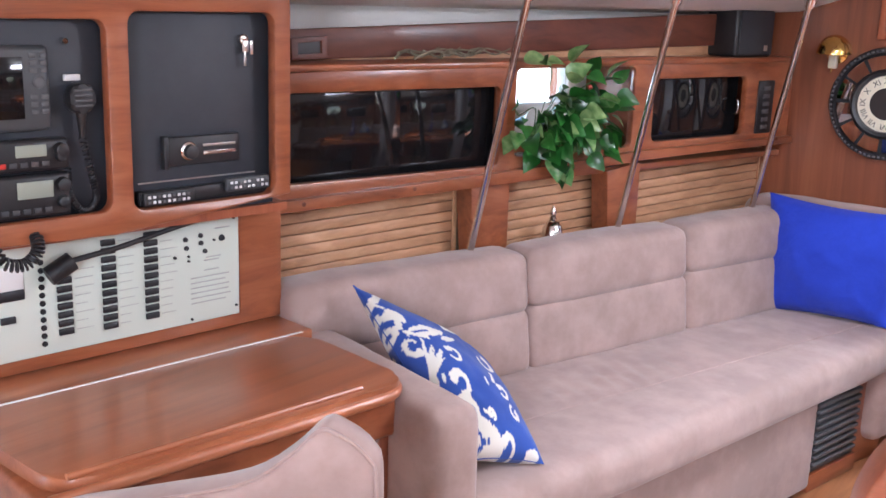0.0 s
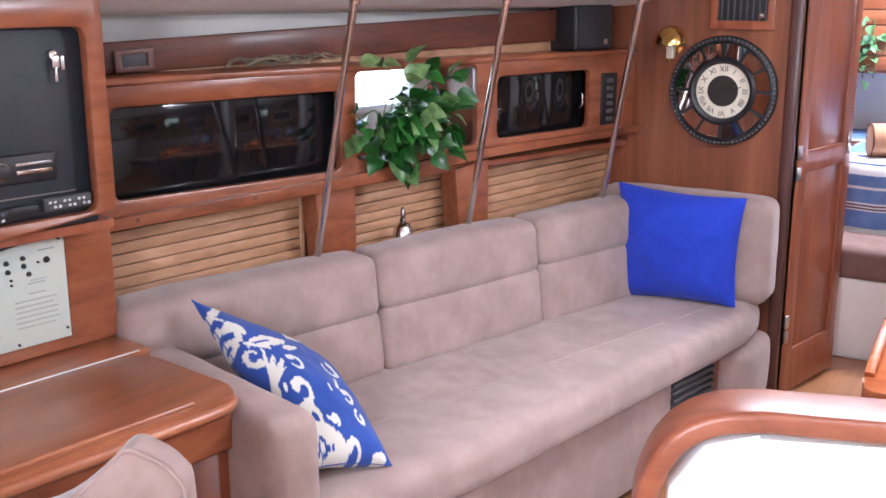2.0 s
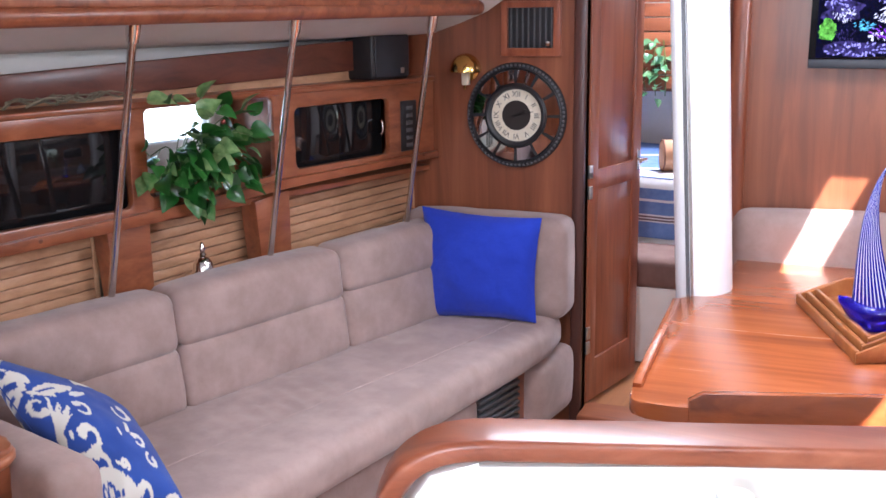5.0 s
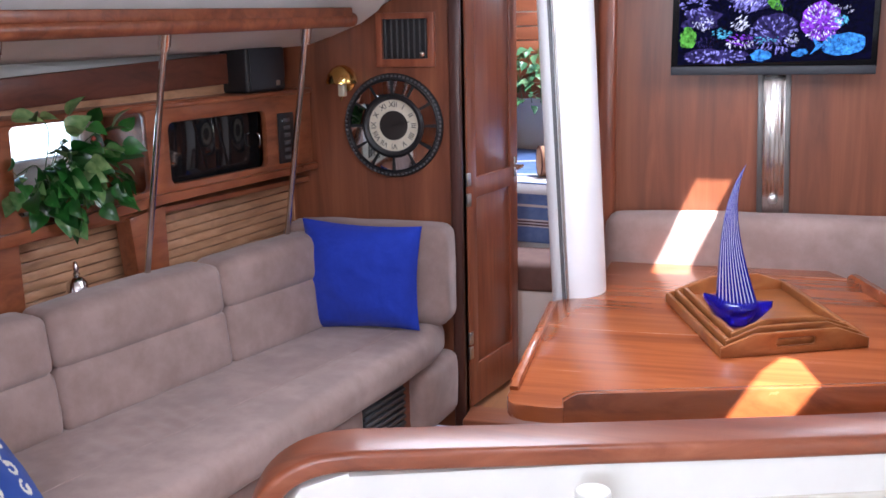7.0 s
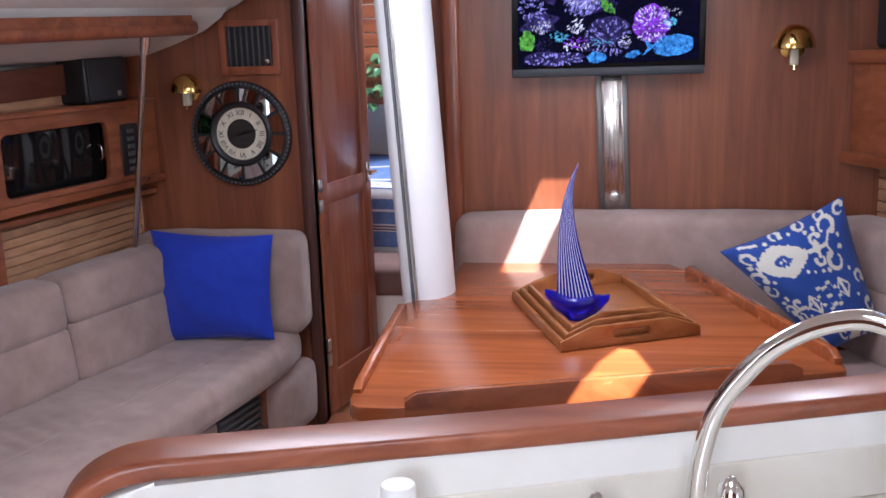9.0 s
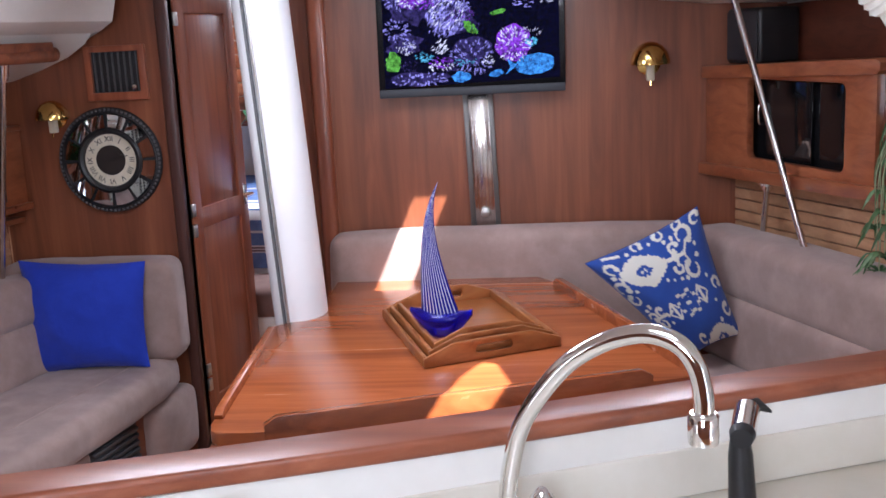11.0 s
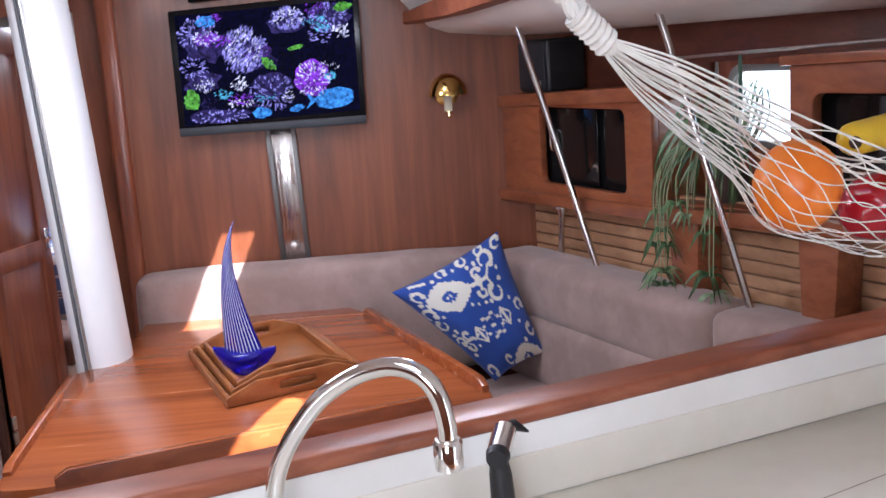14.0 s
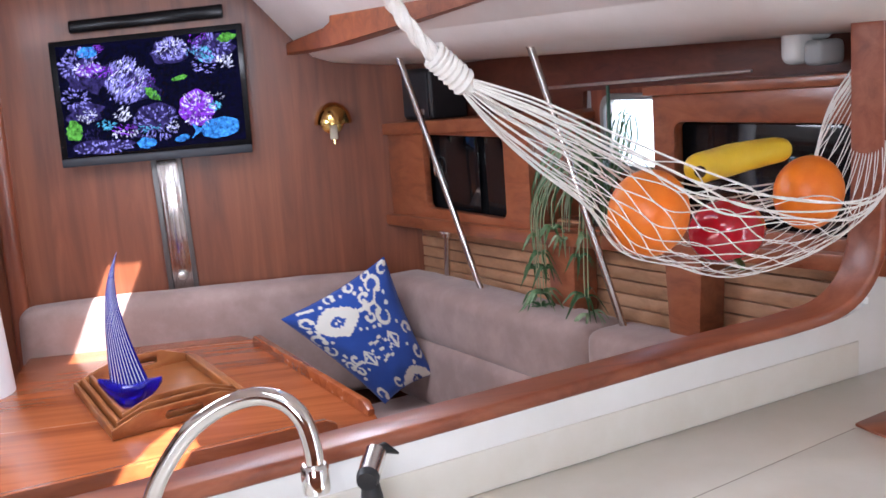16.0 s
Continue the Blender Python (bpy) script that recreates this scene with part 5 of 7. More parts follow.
for k in range(120):
    u, z = random.gauss(0.205, 0.10), random.gauss(1.185, 0.062)
    u, z = min(max(u, 0.04), 0.37), min(max(z, 1.08), 1.32)
    if u < 0.17 and z > 1.215:
        z -= 0.09
    w = -0.20 + 0.10 * random.random() + 0.03 * (1 - abs(u - 0.24) / 0.24)
    p = at(PORT, u, w, z)
    out = (p - heart).normalized() * 0.8 + PORT.to_3x3() @ Vector((0, 0.7, 0)) + Vector((random.uniform(-.5, .5), random.uniform(-.5, .5), random.uniform(-0.9, 0.25)))
    spots.append((p, out.normalized()))
for u, z in ((0.19, 1.045), (0.21, 1.02), (0.17, 1.06), (0.2, 1.035), (0.185, 1.005), (0.23, 1.05), (0.15, 1.08), (0.03, 1.35), (0.08, 1.35), (0.12, 1.345)):
    spots.append((at(PORT, u, -0.135, z + 0.015), (PORT.to_3x3() @ Vector((random.uniform(-.8, .8), 0.5, -0.8 if z < 1.2 else 0.1))).normalized()))
for u, z in ((0.235, 1.36), (0.32, 1.33), (0.40, 1.31), (0.44, 1.29)):
    spots.append((at(PORT, u, -0.16, z), (PORT.to_3x3() @ Vector((0.2, 0.35, 0.75))).normalized()))
leaves(pothos, LEAF_GREEN, spots, (0.066, 0.054, 0.074, 0.058, 0.046), 1.3)
stems = [tube(spline([at(PORT, 0.18, -0.26, 1.10), (Vector(p) + heart) / 2 + Vector((0, 0, 0.03)), p], 4), 0.0018, 5) for p, _ in spots[::3]]
tagged(part("stem", join(*stems), STEM, pothos), kind="stuff")
DULL_RED = shader("dull_red", (0.3, 0.05, 0.03), 0.5)
for u, w, z in ((0.30, -0.14, 1.28), (0.31, -0.13, 1.26), (0.2, -0.12, 1.13), (0.36, -0.13, 1.25)):
    part("red_bloom", ellipsoid(Matrix.Translation(at(PORT, u, w, z)), (0.009, 0.009, 0.009), 1), DULL_RED, pothos)

spider = thing("spider_plant", at(STBD, 1.08, -0.12, 1.14), "spider plant in a pot trailing plantlets over the shelf edge", "plant")
part("pot", turned(Matrix.Translation(at(STBD, 1.08, -0.12, 1.145)), [(0.045, 0.0), (0.05, 0.01), (0.062, 0.09), (0.064, 0.1), (0.058, 0.1), (0.05, 0.085), (0.002, 0.08)], 24), shader("dark_pot", (0.05, 0.035, 0.03), 0.5), spider)


def blade(points, wide):
    """A narrow channelled leaf along points."""
    pts = spline(points, 4)
    bm = bmesh.new()
    rows = []
    n = len(pts) - 1
    for i, p in enumerate(pts):
        way = (pts[min(i + 1, n)] - pts[max(i - 1, 0)]).normalized()
        side = way.cross(Vector((0.3, -0.5, 0.8))).normalized()
        up = side.cross(way)
        w = wide * (0.5 + 0.5 * math.sin(math.pi * min(1, 0.15 + 0.8 * i / n))) * (1 - 0.85 * (i / n) ** 3)
        rows.append([bm.verts.new(p + side * w + up * w * 0.4), bm.verts.new(p), bm.verts.new(p - side * w + up * w * 0.4)])
    for r, s in zip(rows, rows[1:]):
        for k in range(2):
            bm.faces.new((r[k], r[k + 1], s[k + 1], s[k]))
    return smooth(bm, 80)


root = at(STBD, 1.10, -0.12, 1.24)
for k in range(46):
    side = random.choice((-1, 1))
    far = side * random.uniform(0.02, 0.17) + (0.04 if side > 0 else 0.0)
    crest, fall = random.uniform(1.30, 1.47), random.uniform(1.06, 1.27)
    w1 = random.uniform(-0.03, 0.05)
    mid = at(STBD, 1.10 + far * 0.55, -0.12 + 0.6 * (w1 + 0.12), crest)
    knee = at(STBD, 1.10 + far * 0.98, w1, 0.45 * crest + 0.55 * fall)
    part("leaf", blade([root, root.lerp(mid, 0.5) + Vector((0, 0, 0.04)), mid, knee, at(STBD, 1.10 + far * random.uniform(0.9, 1.0), w1 + 0.01, fall)], random.uniform(0.004, 0.0065)), SPIDER_GREEN, spider)
for k in range(14):
    u, crest = random.uniform(1.07, 1.17), random.uniform(1.42, 1.50)
    bend = random.choice((-1, 1, 1)) * random.uniform(0.02, 0.055)
    part("leaf", blade([root, at(STBD, u - bend * 0.4, -0.17, 0.4 * 1.24 + 0.6 * crest), at(STBD, u, -0.19, crest), at(STBD, u + bend * 0.8, -0.19, crest - 0.012), at(STBD, u + bend * 1.3, -0.19, crest - random.uniform(0.06, 0.14))], random.uniform(0.002, 0.0032)), SPIDER_GREEN, spider)
for u, z, w in ((0.985, 0.915, 0.055), (0.965, 0.955, 0.05), (1.01, 0.965, 0.06), (0.955, 1.03, 0.05), (0.985, 1.08, 0.05), (0.96, 1.13, 0.04), (1.02, 1.04, 0.055), (1.205, 0.93, 0.05), (1.19, 0.98, 0.05), (1.175, 1.09, 0.05), (1.20, 1.15, 0.04), (1.09, 1.13, 0.04), (1.05, 1.16, 0.045)):
    tip = at(STBD, u, w, z)
    part("runner", tube(spline([root, at(STBD, 0.5 * (u + 1.10), 0.0, 1.33), at(STBD, u + 0.01, w, 1.22 if z < 1.1 else 1.26), at(STBD, u, w, z + 0.06), tip], 5), 0.0019, 5), PALE_STEM, spider)
    tuft = []
    big = 1.1 if z < 1.0 else 0.72
    for k in range(9):
        a = 2 * math.pi * k / 9 + random.random()
        d = Vector((math.cos(a), math.sin(a) * 0.7, random.uniform(-0.75, 0.3)))
        tuft.append(blade([tip, tip + d * 0.03 * big + Vector((0, 0, 0.01)), tip + d * 0.066 * big + Vector((0, 0, -0.03))], 0.0055))
    part("plantlet", join(*tuft), SPIDER_GREEN, spider)

# ---- chart table instruments ----
LCD = shader("grey_lcd", (0.26, 0.29, 0.24), 0.35)
KEY = shader("grey_key", (0.055, 0.058, 0.062), 0.45)
LEGEND = shader("legend_grey", (0.38, 0.40, 0.37), 0.6)
WHITE_INK = shader("white_ink", (0.6, 0.6, 0.6), 0.3)
FRONT = -0.465


def nbox(u0, z0, u1, z1, w0=0.0, w1=0.01, bevel=0.002):
    return box(NAV, (u0, FRONT + w0, z0), (u1, FRONT + w1, z1), bevel)


def nknob(u, z, r, deep, w0=0.0):
    return turned(Matrix.Translation(at(NAV, u, FRONT + w0, z)) @ NAV.to_3x3().to_4x4() @ Matrix.Rotation(radians(-90), 4, "X"), [(0.0005, 0.0), (r, 0.0), (r * 0.92, deep), (r * 0.7, deep + 0.002), (0.0005, deep + 0.002)], 18)


stereo = thing("car_stereo", at(NAV, -0.16, FRONT, 1.2), "black stereo with a chrome slot set into the panel", "stereo")
part("body", nbox(-0.255, 1.168, -0.078, 1.23, 0, 0.014, 0.004), BLACK, stereo)
part("knob", nknob(-0.205, 1.198, 0.016, 0.012, 0.016), BLACK, stereo)
part("knob_ring", nknob(-0.205, 1.198, 0.0205, 0.002, 0.014), CHROME, stereo, "chrome ring")
part("slot", nbox(-0.172, 1.188, -0.09, 1.197, 0.014, 0.017), CHROME, stereo)
part("slot", nbox(-0.172, 1.206, -0.09, 1.212, 0.014, 0.016), BRUSHED, stereo)
part("trim", nbox(-0.267, 1.163, -0.255, 1.233, 0, 0.018), BLACK, stereo)
lock = thing("panel_key", at(NAV, -0.06, FRONT, 1.40), "bunch of keys hanging in the panel lock", "keys")
part("cylinder", nknob(-0.062, 1.432, 0.012, 0.012), CHROME, lock)
part("key", join(nbox(-0.068, 1.405, -0.052, 1.43, 0.013, 0.0155, 0.003), nbox(-0.064, 1.375, -0.058, 1.408, 0.013, 0.0155, 0.001)), BRUSHED, lock)
part("key", nbox(-0.05, 1.40, -0.042, 1.43, 0.016, 0.018, 0.001), BRUSHED, lock)
tray_in = thing("remote_shelf", at(NAV, -0.18, FRONT, 1.09), "black receiver on the ledge below the stereo", "receiver")
part("case", nbox(-0.33, 1.093, -0.012, 1.122, 0.0, 0.02, 0.003), BLACK, tray_in)
part("silver_line", nbox(-0.32, 1.135, -0.03, 1.138, 0.0, 0.002, 0), BRUSHED, tray_in)
for u0, u1, z0, name in ((-0.325, -0.205, 1.092, "dark remote control lying on the ledge"), (-0.125, -0.012, 1.103, "grey remote control with coloured keys on the ledge")):
    r = thing("remote_control", at(NAV, (u0 + u1) / 2, FRONT + 0.02, z0), name, "remote", "remotes")
    part("case", nbox(u0, z0, u1, z0 + 0.03, 0.02, 0.034, 0.004), KEY if u0 > -0.2 else BLACK, r)
    for i in range(9):
        for k in range(2):
            part("button", nbox(u0 + 0.008 + 0.0115 * i, z0 + 0.006 + 0.011 * k, u0 + 0.015 + 0.0115 * i, z0 + 0.012 + 0.011 * k, 0.034, 0.036, 0.001), WHITE_INK if (i + k) % 3 else RUBBER, r)
plotter = thing("chart_plotter", at(NAV, -0.62, FRONT, 1.27), "grey chart plotter with a dark screen and keypad", "instrument")
part("case", nbox(-0.70, 1.265, -0.508, 1.425, 0.0, 0.03, 0.01), KEY, plotter)
part("screen", nbox(-0.69, 1.29, -0.562, 1.405, 0.03, 0.033, 0.002), ACRYLIC, plotter)
for i in range(2):
    for k in range(3):
        part("key", nbox(-0.549 + 0.02 * i, 1.375 + 0.014 * k, -0.535 + 0.02 * i, 1.384 + 0.014 * k, 0.03, 0.033, 0.002), RUBBER, plotter)
        part("key", nbox(-0.549 + 0.02 * i, 1.298 + 0.014 * k, -0.535 + 0.02 * i, 1.307 + 0.014 * k, 0.03, 0.033, 0.002), RUBBER, plotter)
part("dial_key", nknob(-0.532, 1.357, 0.012, 0.004, 0.03), RUBBER, plotter)


def radio(z0, z1, lcd, label):
    r = thing("marine_radio", at(NAV, -0.6, FRONT, z0), label, "radio", "radios")
    part("case", nbox(-0.72, z0, -0.478, z1, 0.0, 0.03, 0.008), BLACK, r)
    part("display", nbox(*lcd, 0.03, 0.033, 0.002), LCD, r)
    part("knob", nknob(-0.497, z1 - 0.022, 0.014, 0.014, 0.03), BLACK, r)
    part("knob", nknob(-0.497, z0 + 0.028, 0.012, 0.012, 0.03), BLACK, r)
    for i in range(6):
        part("key", nbox(-0.64 + 0.021 * i, z0 + 0.01, -0.625 + 0.021 * i, z0 + 0.02, 0.03, 0.033, 0.002), shader("red_key", (0.4, 0.03, 0.02), 0.5) if i == 1 and z0 > 1.15 else KEY, r)
    return r


radio(1.188, 1.25, (-0.585, 1.217, -0.525, 1.24), "black marine radio with a small display")
radio(1.098, 1.182, (-0.586, 1.137, -0.515, 1.17), "black marine radio with a square display")
mic = thing("radio_microphone", at(NAV, -0.45, FRONT, 1.3), "black radio microphone on a hook with a coiled cord", "microphone")
part("head", board(NAV, rounded(-0.476, 1.295, -0.424, 1.352, 0.02, 5), FRONT + 0.01, FRONT + 0.04, 0.008), BLACK, mic)
for k in range(4):
    part("rib", nbox(-0.468, 1.308 + 0.01 * k, -0.432, 1.312 + 0.01 * k, 0.04, 0.043, 0.001), RUBBER, mic)
part("neck", tube([at(NAV, -0.449, FRONT + 0.025, 1.297), at(NAV, -0.447, FRONT + 0.02, 1.245)], [0.011, 0.005], 10), BLACK, mic)
part("clip", nbox(-0.472, 1.356, -0.44, 1.368, 0.0, 0.012), WHITE_INK, mic)
part("hook", nknob(-0.468, 1.432, 0.007, 0.012), CHROME, mic)


def coil(points, r, turns, wire_r):
    pts = spline(points, 10)
    out = []
    n = len(pts) - 1
    for i in range(turns * 9):
        f = i / (turns * 9 - 1) * n
        k = min(int(f), n - 1)
        p = pts[k].lerp(pts[k + 1], f - k)
        way = (pts[k + 1] - pts[k]).normalized()
        s = way.orthogonal().normalized()
        a = 2 * math.pi * i / 9
        out.append(p + r * (math.cos(a) * s + math.sin(a) * way.cross(s)))
    return tube(out, wire_r, 5)


part("cord", coil([at(NAV, -0.447, FRONT + 0.02, 1.245), at(NAV, -0.43, FRONT + 0.02, 1.17), at(NAV, -0.425, FRONT + 0.022, 1.12), at(NAV, -0.45, FRONT + 0.022, 1.10), at(NAV, -0.475, FRONT + 0.02, 1.13), at(NAV, -0.48, FRONT + 0.02, 1.19)], 0.006, 46, 0.0019), BLACK, mic)
mic2 = thing("coiled_cord", at(NAV, -0.6, -0.4, 1.02), "black coiled cord looping under the console", "cable")
part("cord", coil([at(NAV, -0.66, -0.41, 1.10), at(NAV, -0.64, -0.395, 1.035), at(NAV, -0.60, -0.39, 1.022), at(NAV, -0.572, -0.39, 1.045), at(NAV, -0.565, -0.41, 1.07)], 0.011, 20, 0.003), BLACK, mic2)
plug = thing("cable_plug", at(NAV, -0.5, -0.5, 0.96), "black plug and cable lying across the breaker panel", "cable")
part("plug", tube([at(NAV, -0.505, -0.505, 0.957), at(NAV, -0.455, -0.5, 0.985)], 0.021, 12), BLACK, plug)
part("cable", tube(spline([at(NAV, -0.455, -0.5, 0.985), at(NAV, -0.35, -0.495, 1.0), at(NAV, -0.2, -0.49, 1.03), at(NAV, -0.1, -0.47, 1.05)], 5), 0.006, 8), BLACK, plug)

# ---- breaker panel ----
PF = -0.525


def pbox(u0, z0, u1, z1, deep=0.004):
    return box(NAV, (u0, PF, z0), (u1, PF + deep, z1), 0.001, 1)


for col, count, z_top in ((-0.465, 9, 0.99), (-0.365, 11, 1.0), (-0.265, 11, 1.003)):
    for k in range(count):
        z = z_top - 0.0185 * k - (0.02 if count == 9 else 0)
        part("breaker", pbox(col - 0.016, z, col + 0.016, z + 0.0135, 0.007), BLACK, panel)
        part("legend", pbox(col + 0.024, z + 0.005, col + 0.024 + random.uniform(0.025, 0.045), z + 0.0068, 0.0006), LEGEND, panel)
for k in range(11):
    z = 0.985 - 0.0175 * k
    part("indicator", turned(Matrix.Translation(at(NAV, -0.512, PF, z)) @ NAV.to_3x3().to_4x4() @ Matrix.Rotation(radians(-90), 4, "X"), [(0.0005, 0.0), (0.0062, 0.0), (0.0062, 0.003), (0.0045, 0.0032), (0.003, 0.003), (0.0028, 0.005), (0.0005, 0.005)], 12), BLACK, panel)
for u, z, r in ((-0.177, 0.985, 0.006), (-0.175, 0.965, 0.006), (-0.138, 0.99, 0.006), (-0.137, 0.972, 0.006), (-0.127, 0.952, 0.006), (-0.17, 0.945, 0.003), (-0.17, 0.934, 0.003), (-0.205, 0.947, 0.004), (-0.103, 0.975, 0.003), (-0.082, 0.977, 0.008), (-0.05, 1.02, 0.003), (-0.045, 0.808, 0.003), (-0.165, 0.795, 0.003)):
    part("toggle", turned(Matrix.Translation(at(NAV, u, PF, z)) @ NAV.to_3x3().to_4x4() @ Matrix.Rotation(radians(-90), 4, "X"), [(0.0005, 0.0), (r, 0.0), (r * 0.8, 0.005), (0.0005, 0.006)], 12), BLACK, panel)
for k in range(6):
    part("legend", pbox(-0.165, 0.89 - 0.012 * k, -0.165 + random.uniform(0.085, 0.115), 0.893 - 0.012 * k, 0.0006), LEGEND, panel)
for u, z in ((-0.125, 0.935), (-0.13, 0.928), (-0.1, 1.0), (-0.13, 0.905)):
    part("legend", pbox(u, z, u + 0.04, z + 0.003, 0.0006), LEGEND, panel)
part("meter", pbox(-0.66, 0.93, -0.55, 0.985, 0.006), shader("meter_white", (0.7, 0.7, 0.68), 0.3), panel)
part("meter_base", pbox(-0.66, 0.915, -0.55, 0.937, 0.008), BLACK, panel)
part("switch", pbox(-0.6, 0.868, -0.57, 0.882, 0.007), BLACK, panel)

# ---- television picture, mount, sound bar ----
def screen_point(s, t, y=3.8435):
    a, b, c, d = Vector((0.158, 0, 1.437)), Vector((0.775, 0, 1.452)), Vector((0.779, 0, 1.838)), Vector((0.162, 0, 1.817))
    p = (1 - s) * (1 - t) * a + s * (1 - t) * b + s * t * c + (1 - s) * t * d
    return Vector((p.x, y, p.z))


def glowing(name, colour, strength):
    m = bpy.data.materials.new(name)
    m.use_nodes = True
    b = m.node_tree.nodes["Principled BSDF"]
    b.inputs["Base Color"].default_value = (0.003, 0.003, 0.004, 1)
    b.inputs["Roughness"].default_value = 0.06
    b.inputs["Specular IOR Level"].default_value = 0.0
    co = add(m, "TexCoord")
    nz = add(m, "TexNoise", Scale=75.0, Detail=4.0, Roughness=0.7)
    wire(m, co.outputs["Object"], nz.inputs["Vector"])
    ramp = add(m, "ValToRGB")
    ramp.color_ramp.elements[0].position, ramp.color_ramp.elements[0].color = 0.36, (*[c * 0.18 for c in colour], 1)
    ramp.color_ramp.elements[1].position, ramp.color_ramp.elements[1].color = 0.66, (*[min(1, c * 1.6) for c in colour], 1)
    wire(m, nz.outputs[0], ramp.inputs[0])
    wire(m, ramp.outputs[0], b.inputs["Emission Color"])
    b.inputs["Emission Strength"].default_value = strength
    return m


def flat(points, y):
    bm = bmesh.new()
    bm.faces.new([bm.verts.new(screen_point(s, t, y)) for s, t in points])
    return bm


def blob(s, t, rs, rt, turn=0.0, rough=0.2, n=26, y=3.8425, seed=0):
    pts = []
    for k in range(n):
        a = 2 * math.pi * k / n
        r = 1 + rough * noise.noise(Vector((math.cos(a) * 2.5, math.sin(a) * 2.5, seed * 1.7)))
        x, z = rs * r * math.cos(a), rt * r * math.sin(a)
        pts.append((min(1, max(0, s + x * math.cos(turn) - z * math.sin(turn))), min(1, max(0, t + x * math.sin(turn) + z * math.cos(turn)))))
    return flat(pts, y)


def strokes(s, t, rs, rt, count, long, thick, y=3.8415, fan=None):
    out = []
    for k in range(count):
        a, q = random.uniform(0, 2 * math.pi), math.sqrt(random.random())
        cs, ct = s + rs * q * math.cos(a), t + rt * q * math.sin(a)
        b = fan + random.uniform(-0.5, 0.5) if fan is not None else a + random.uniform(-0.6, 0.6)
        ds, dt = long * math.cos(b) * 0.5, long * math.sin(b) * 0.85
        ns, nt = -thick * math.sin(b), thick * 1.7 * math.cos(b)
        out.append(flat([(min(1, max(0, x)), min(1, max(0, z))) for x, z in ((cs, ct), (cs + ds * .5 + ns, ct + dt * .5 + nt), (cs + ds, ct + dt), (cs + ds * .5 - ns, ct + dt * .5 - nt))], y - 0.0002 * (k % 3)))
    return join(*out)


part("screen", flat([(0, 0), (1, 0), (1, 1), (0, 1)], 3.8435), glowing("deep_water", (0.002, 0.002, 0.016), 0.17), tv)
VIOLET, LILAC, PALE = glowing("violet_coral", (0.24, 0.05, 0.62), 0.20), glowing("lilac_coral", (0.25, 0.23, 0.72), 0.23), glowing("pale_coral", (0.5, 0.5, 0.95), 0.27)
AZURE, LIME, DUSK = glowing("azure_fish", (0.05, 0.24, 0.95), 0.22), glowing("lime_coral", (0.16, 0.55, 0.08), 0.13), glowing("dusk_rock", (0.04, 0.03, 0.13), 0.17)
for s_, t_, rs, rt, turn, rough, sd in ((0.15, 0.72, 0.12, 0.16, 0.2, 0.5, 1), (0.36, 0.62, 0.14, 0.2, 0.7, 0.4, 2), (0.62, 0.86, 0.1, 0.11, 0, 0.3, 3), (0.85, 0.85, 0.12, 0.12, 0, 0.4, 4), (0.5, 0.3, 0.11, 0.13, 0, 0.5, 5), (0.12, 0.4, 0.1, 0.1, 0, 0.5, 6), (0.2, 0.07, 0.16, 0.06, 0, 0.5, 8)):
    part("reef_shape", blob(s_, t_, rs, rt, turn, rough, y=3.8425, seed=sd), DUSK, tv)
part("reef_shape", blob(0.74, 0.33, 0.105, 0.17, 0, 0.2, 40, seed=7), VIOLET, tv)
part("reef_shape", blob(0.17, 0.77, 0.07, 0.06, 0, 0.4, y=3.842, seed=9), VIOLET, tv)
for args in ((0.36, 0.62, 0.12, 0.2, 190, 0.08, 0.0042, 3.8415, 0.9), (0.62, 0.88, 0.09, 0.09, 90, 0.045, 0.005), (0.86, 0.87, 0.1, 0.1, 90, 0.045, 0.0045), (0.12, 0.83, 0.11, 0.13, 90, 0.045, 0.005), (0.5, 0.22, 0.12, 0.16, 110, 0.045, 0.004), (0.2, 0.06, 0.16, 0.05, 70, 0.035, 0.005), (0.08, 0.52, 0.07, 0.1, 60, 0.04, 0.004)):
    tagged(part("coral", strokes(*args), LILAC, tv), kind="stuff")
for args in ((0.36, 0.64, 0.1, 0.17, 80, 0.05, 0.003, 3.8408, 0.9), (0.63, 0.9, 0.08, 0.07, 50, 0.035, 0.0035, 3.8408), (0.92, 0.72, 0.06, 0.06, 30, 0.05, 0.005, 3.8408, 0.6), (0.16, 0.78, 0.07, 0.05, 40, 0.035, 0.0035, 3.8408), (0.74, 0.33, 0.09, 0.15, 90, 0.04, 0.0035, 3.8408)):
    tagged(part("coral", strokes(*args), PALE, tv), kind="stuff")
CYAN = glowing("cyan_polyp", (0.10, 0.42, 0.85), 0.2)
for k in range(26):
    s_, t_ = random.uniform(0.05, 0.95), random.choice((random.uniform(0.55, 0.95), random.uniform(0.04, 0.5)))
    tagged(part("coral", strokes(s_, t_, random.uniform(0.03, 0.09), random.uniform(0.03, 0.09), 34, random.uniform(0.025, 0.05), random.uniform(0.002, 0.004), 3.8412, random.uniform(0, 3)), (LILAC, PALE, VIOLET, CYAN, DUSK)[k % 5], tv), kind="stuff")
for args in ((0.86, 0.13, 0.115, 0.095, 0.2, 0.12, 11), (0.44, 0.06, 0.055, 0.05, 0.1, 0.25, 12), (0.17, 0.93, 0.055, 0.05, 0.5, 0.35, 13), (0.64, 0.07, 0.045, 0.03, 0.4, 0.35, 18)):
    part("fish", blob(*args[:6], y=3.8409, seed=args[6]), AZURE, tv)
part("fish", flat([(0.76, 0.13), (0.70, 0.2), (0.72, 0.12), (0.69, 0.05)], 3.8409), AZURE, tv)
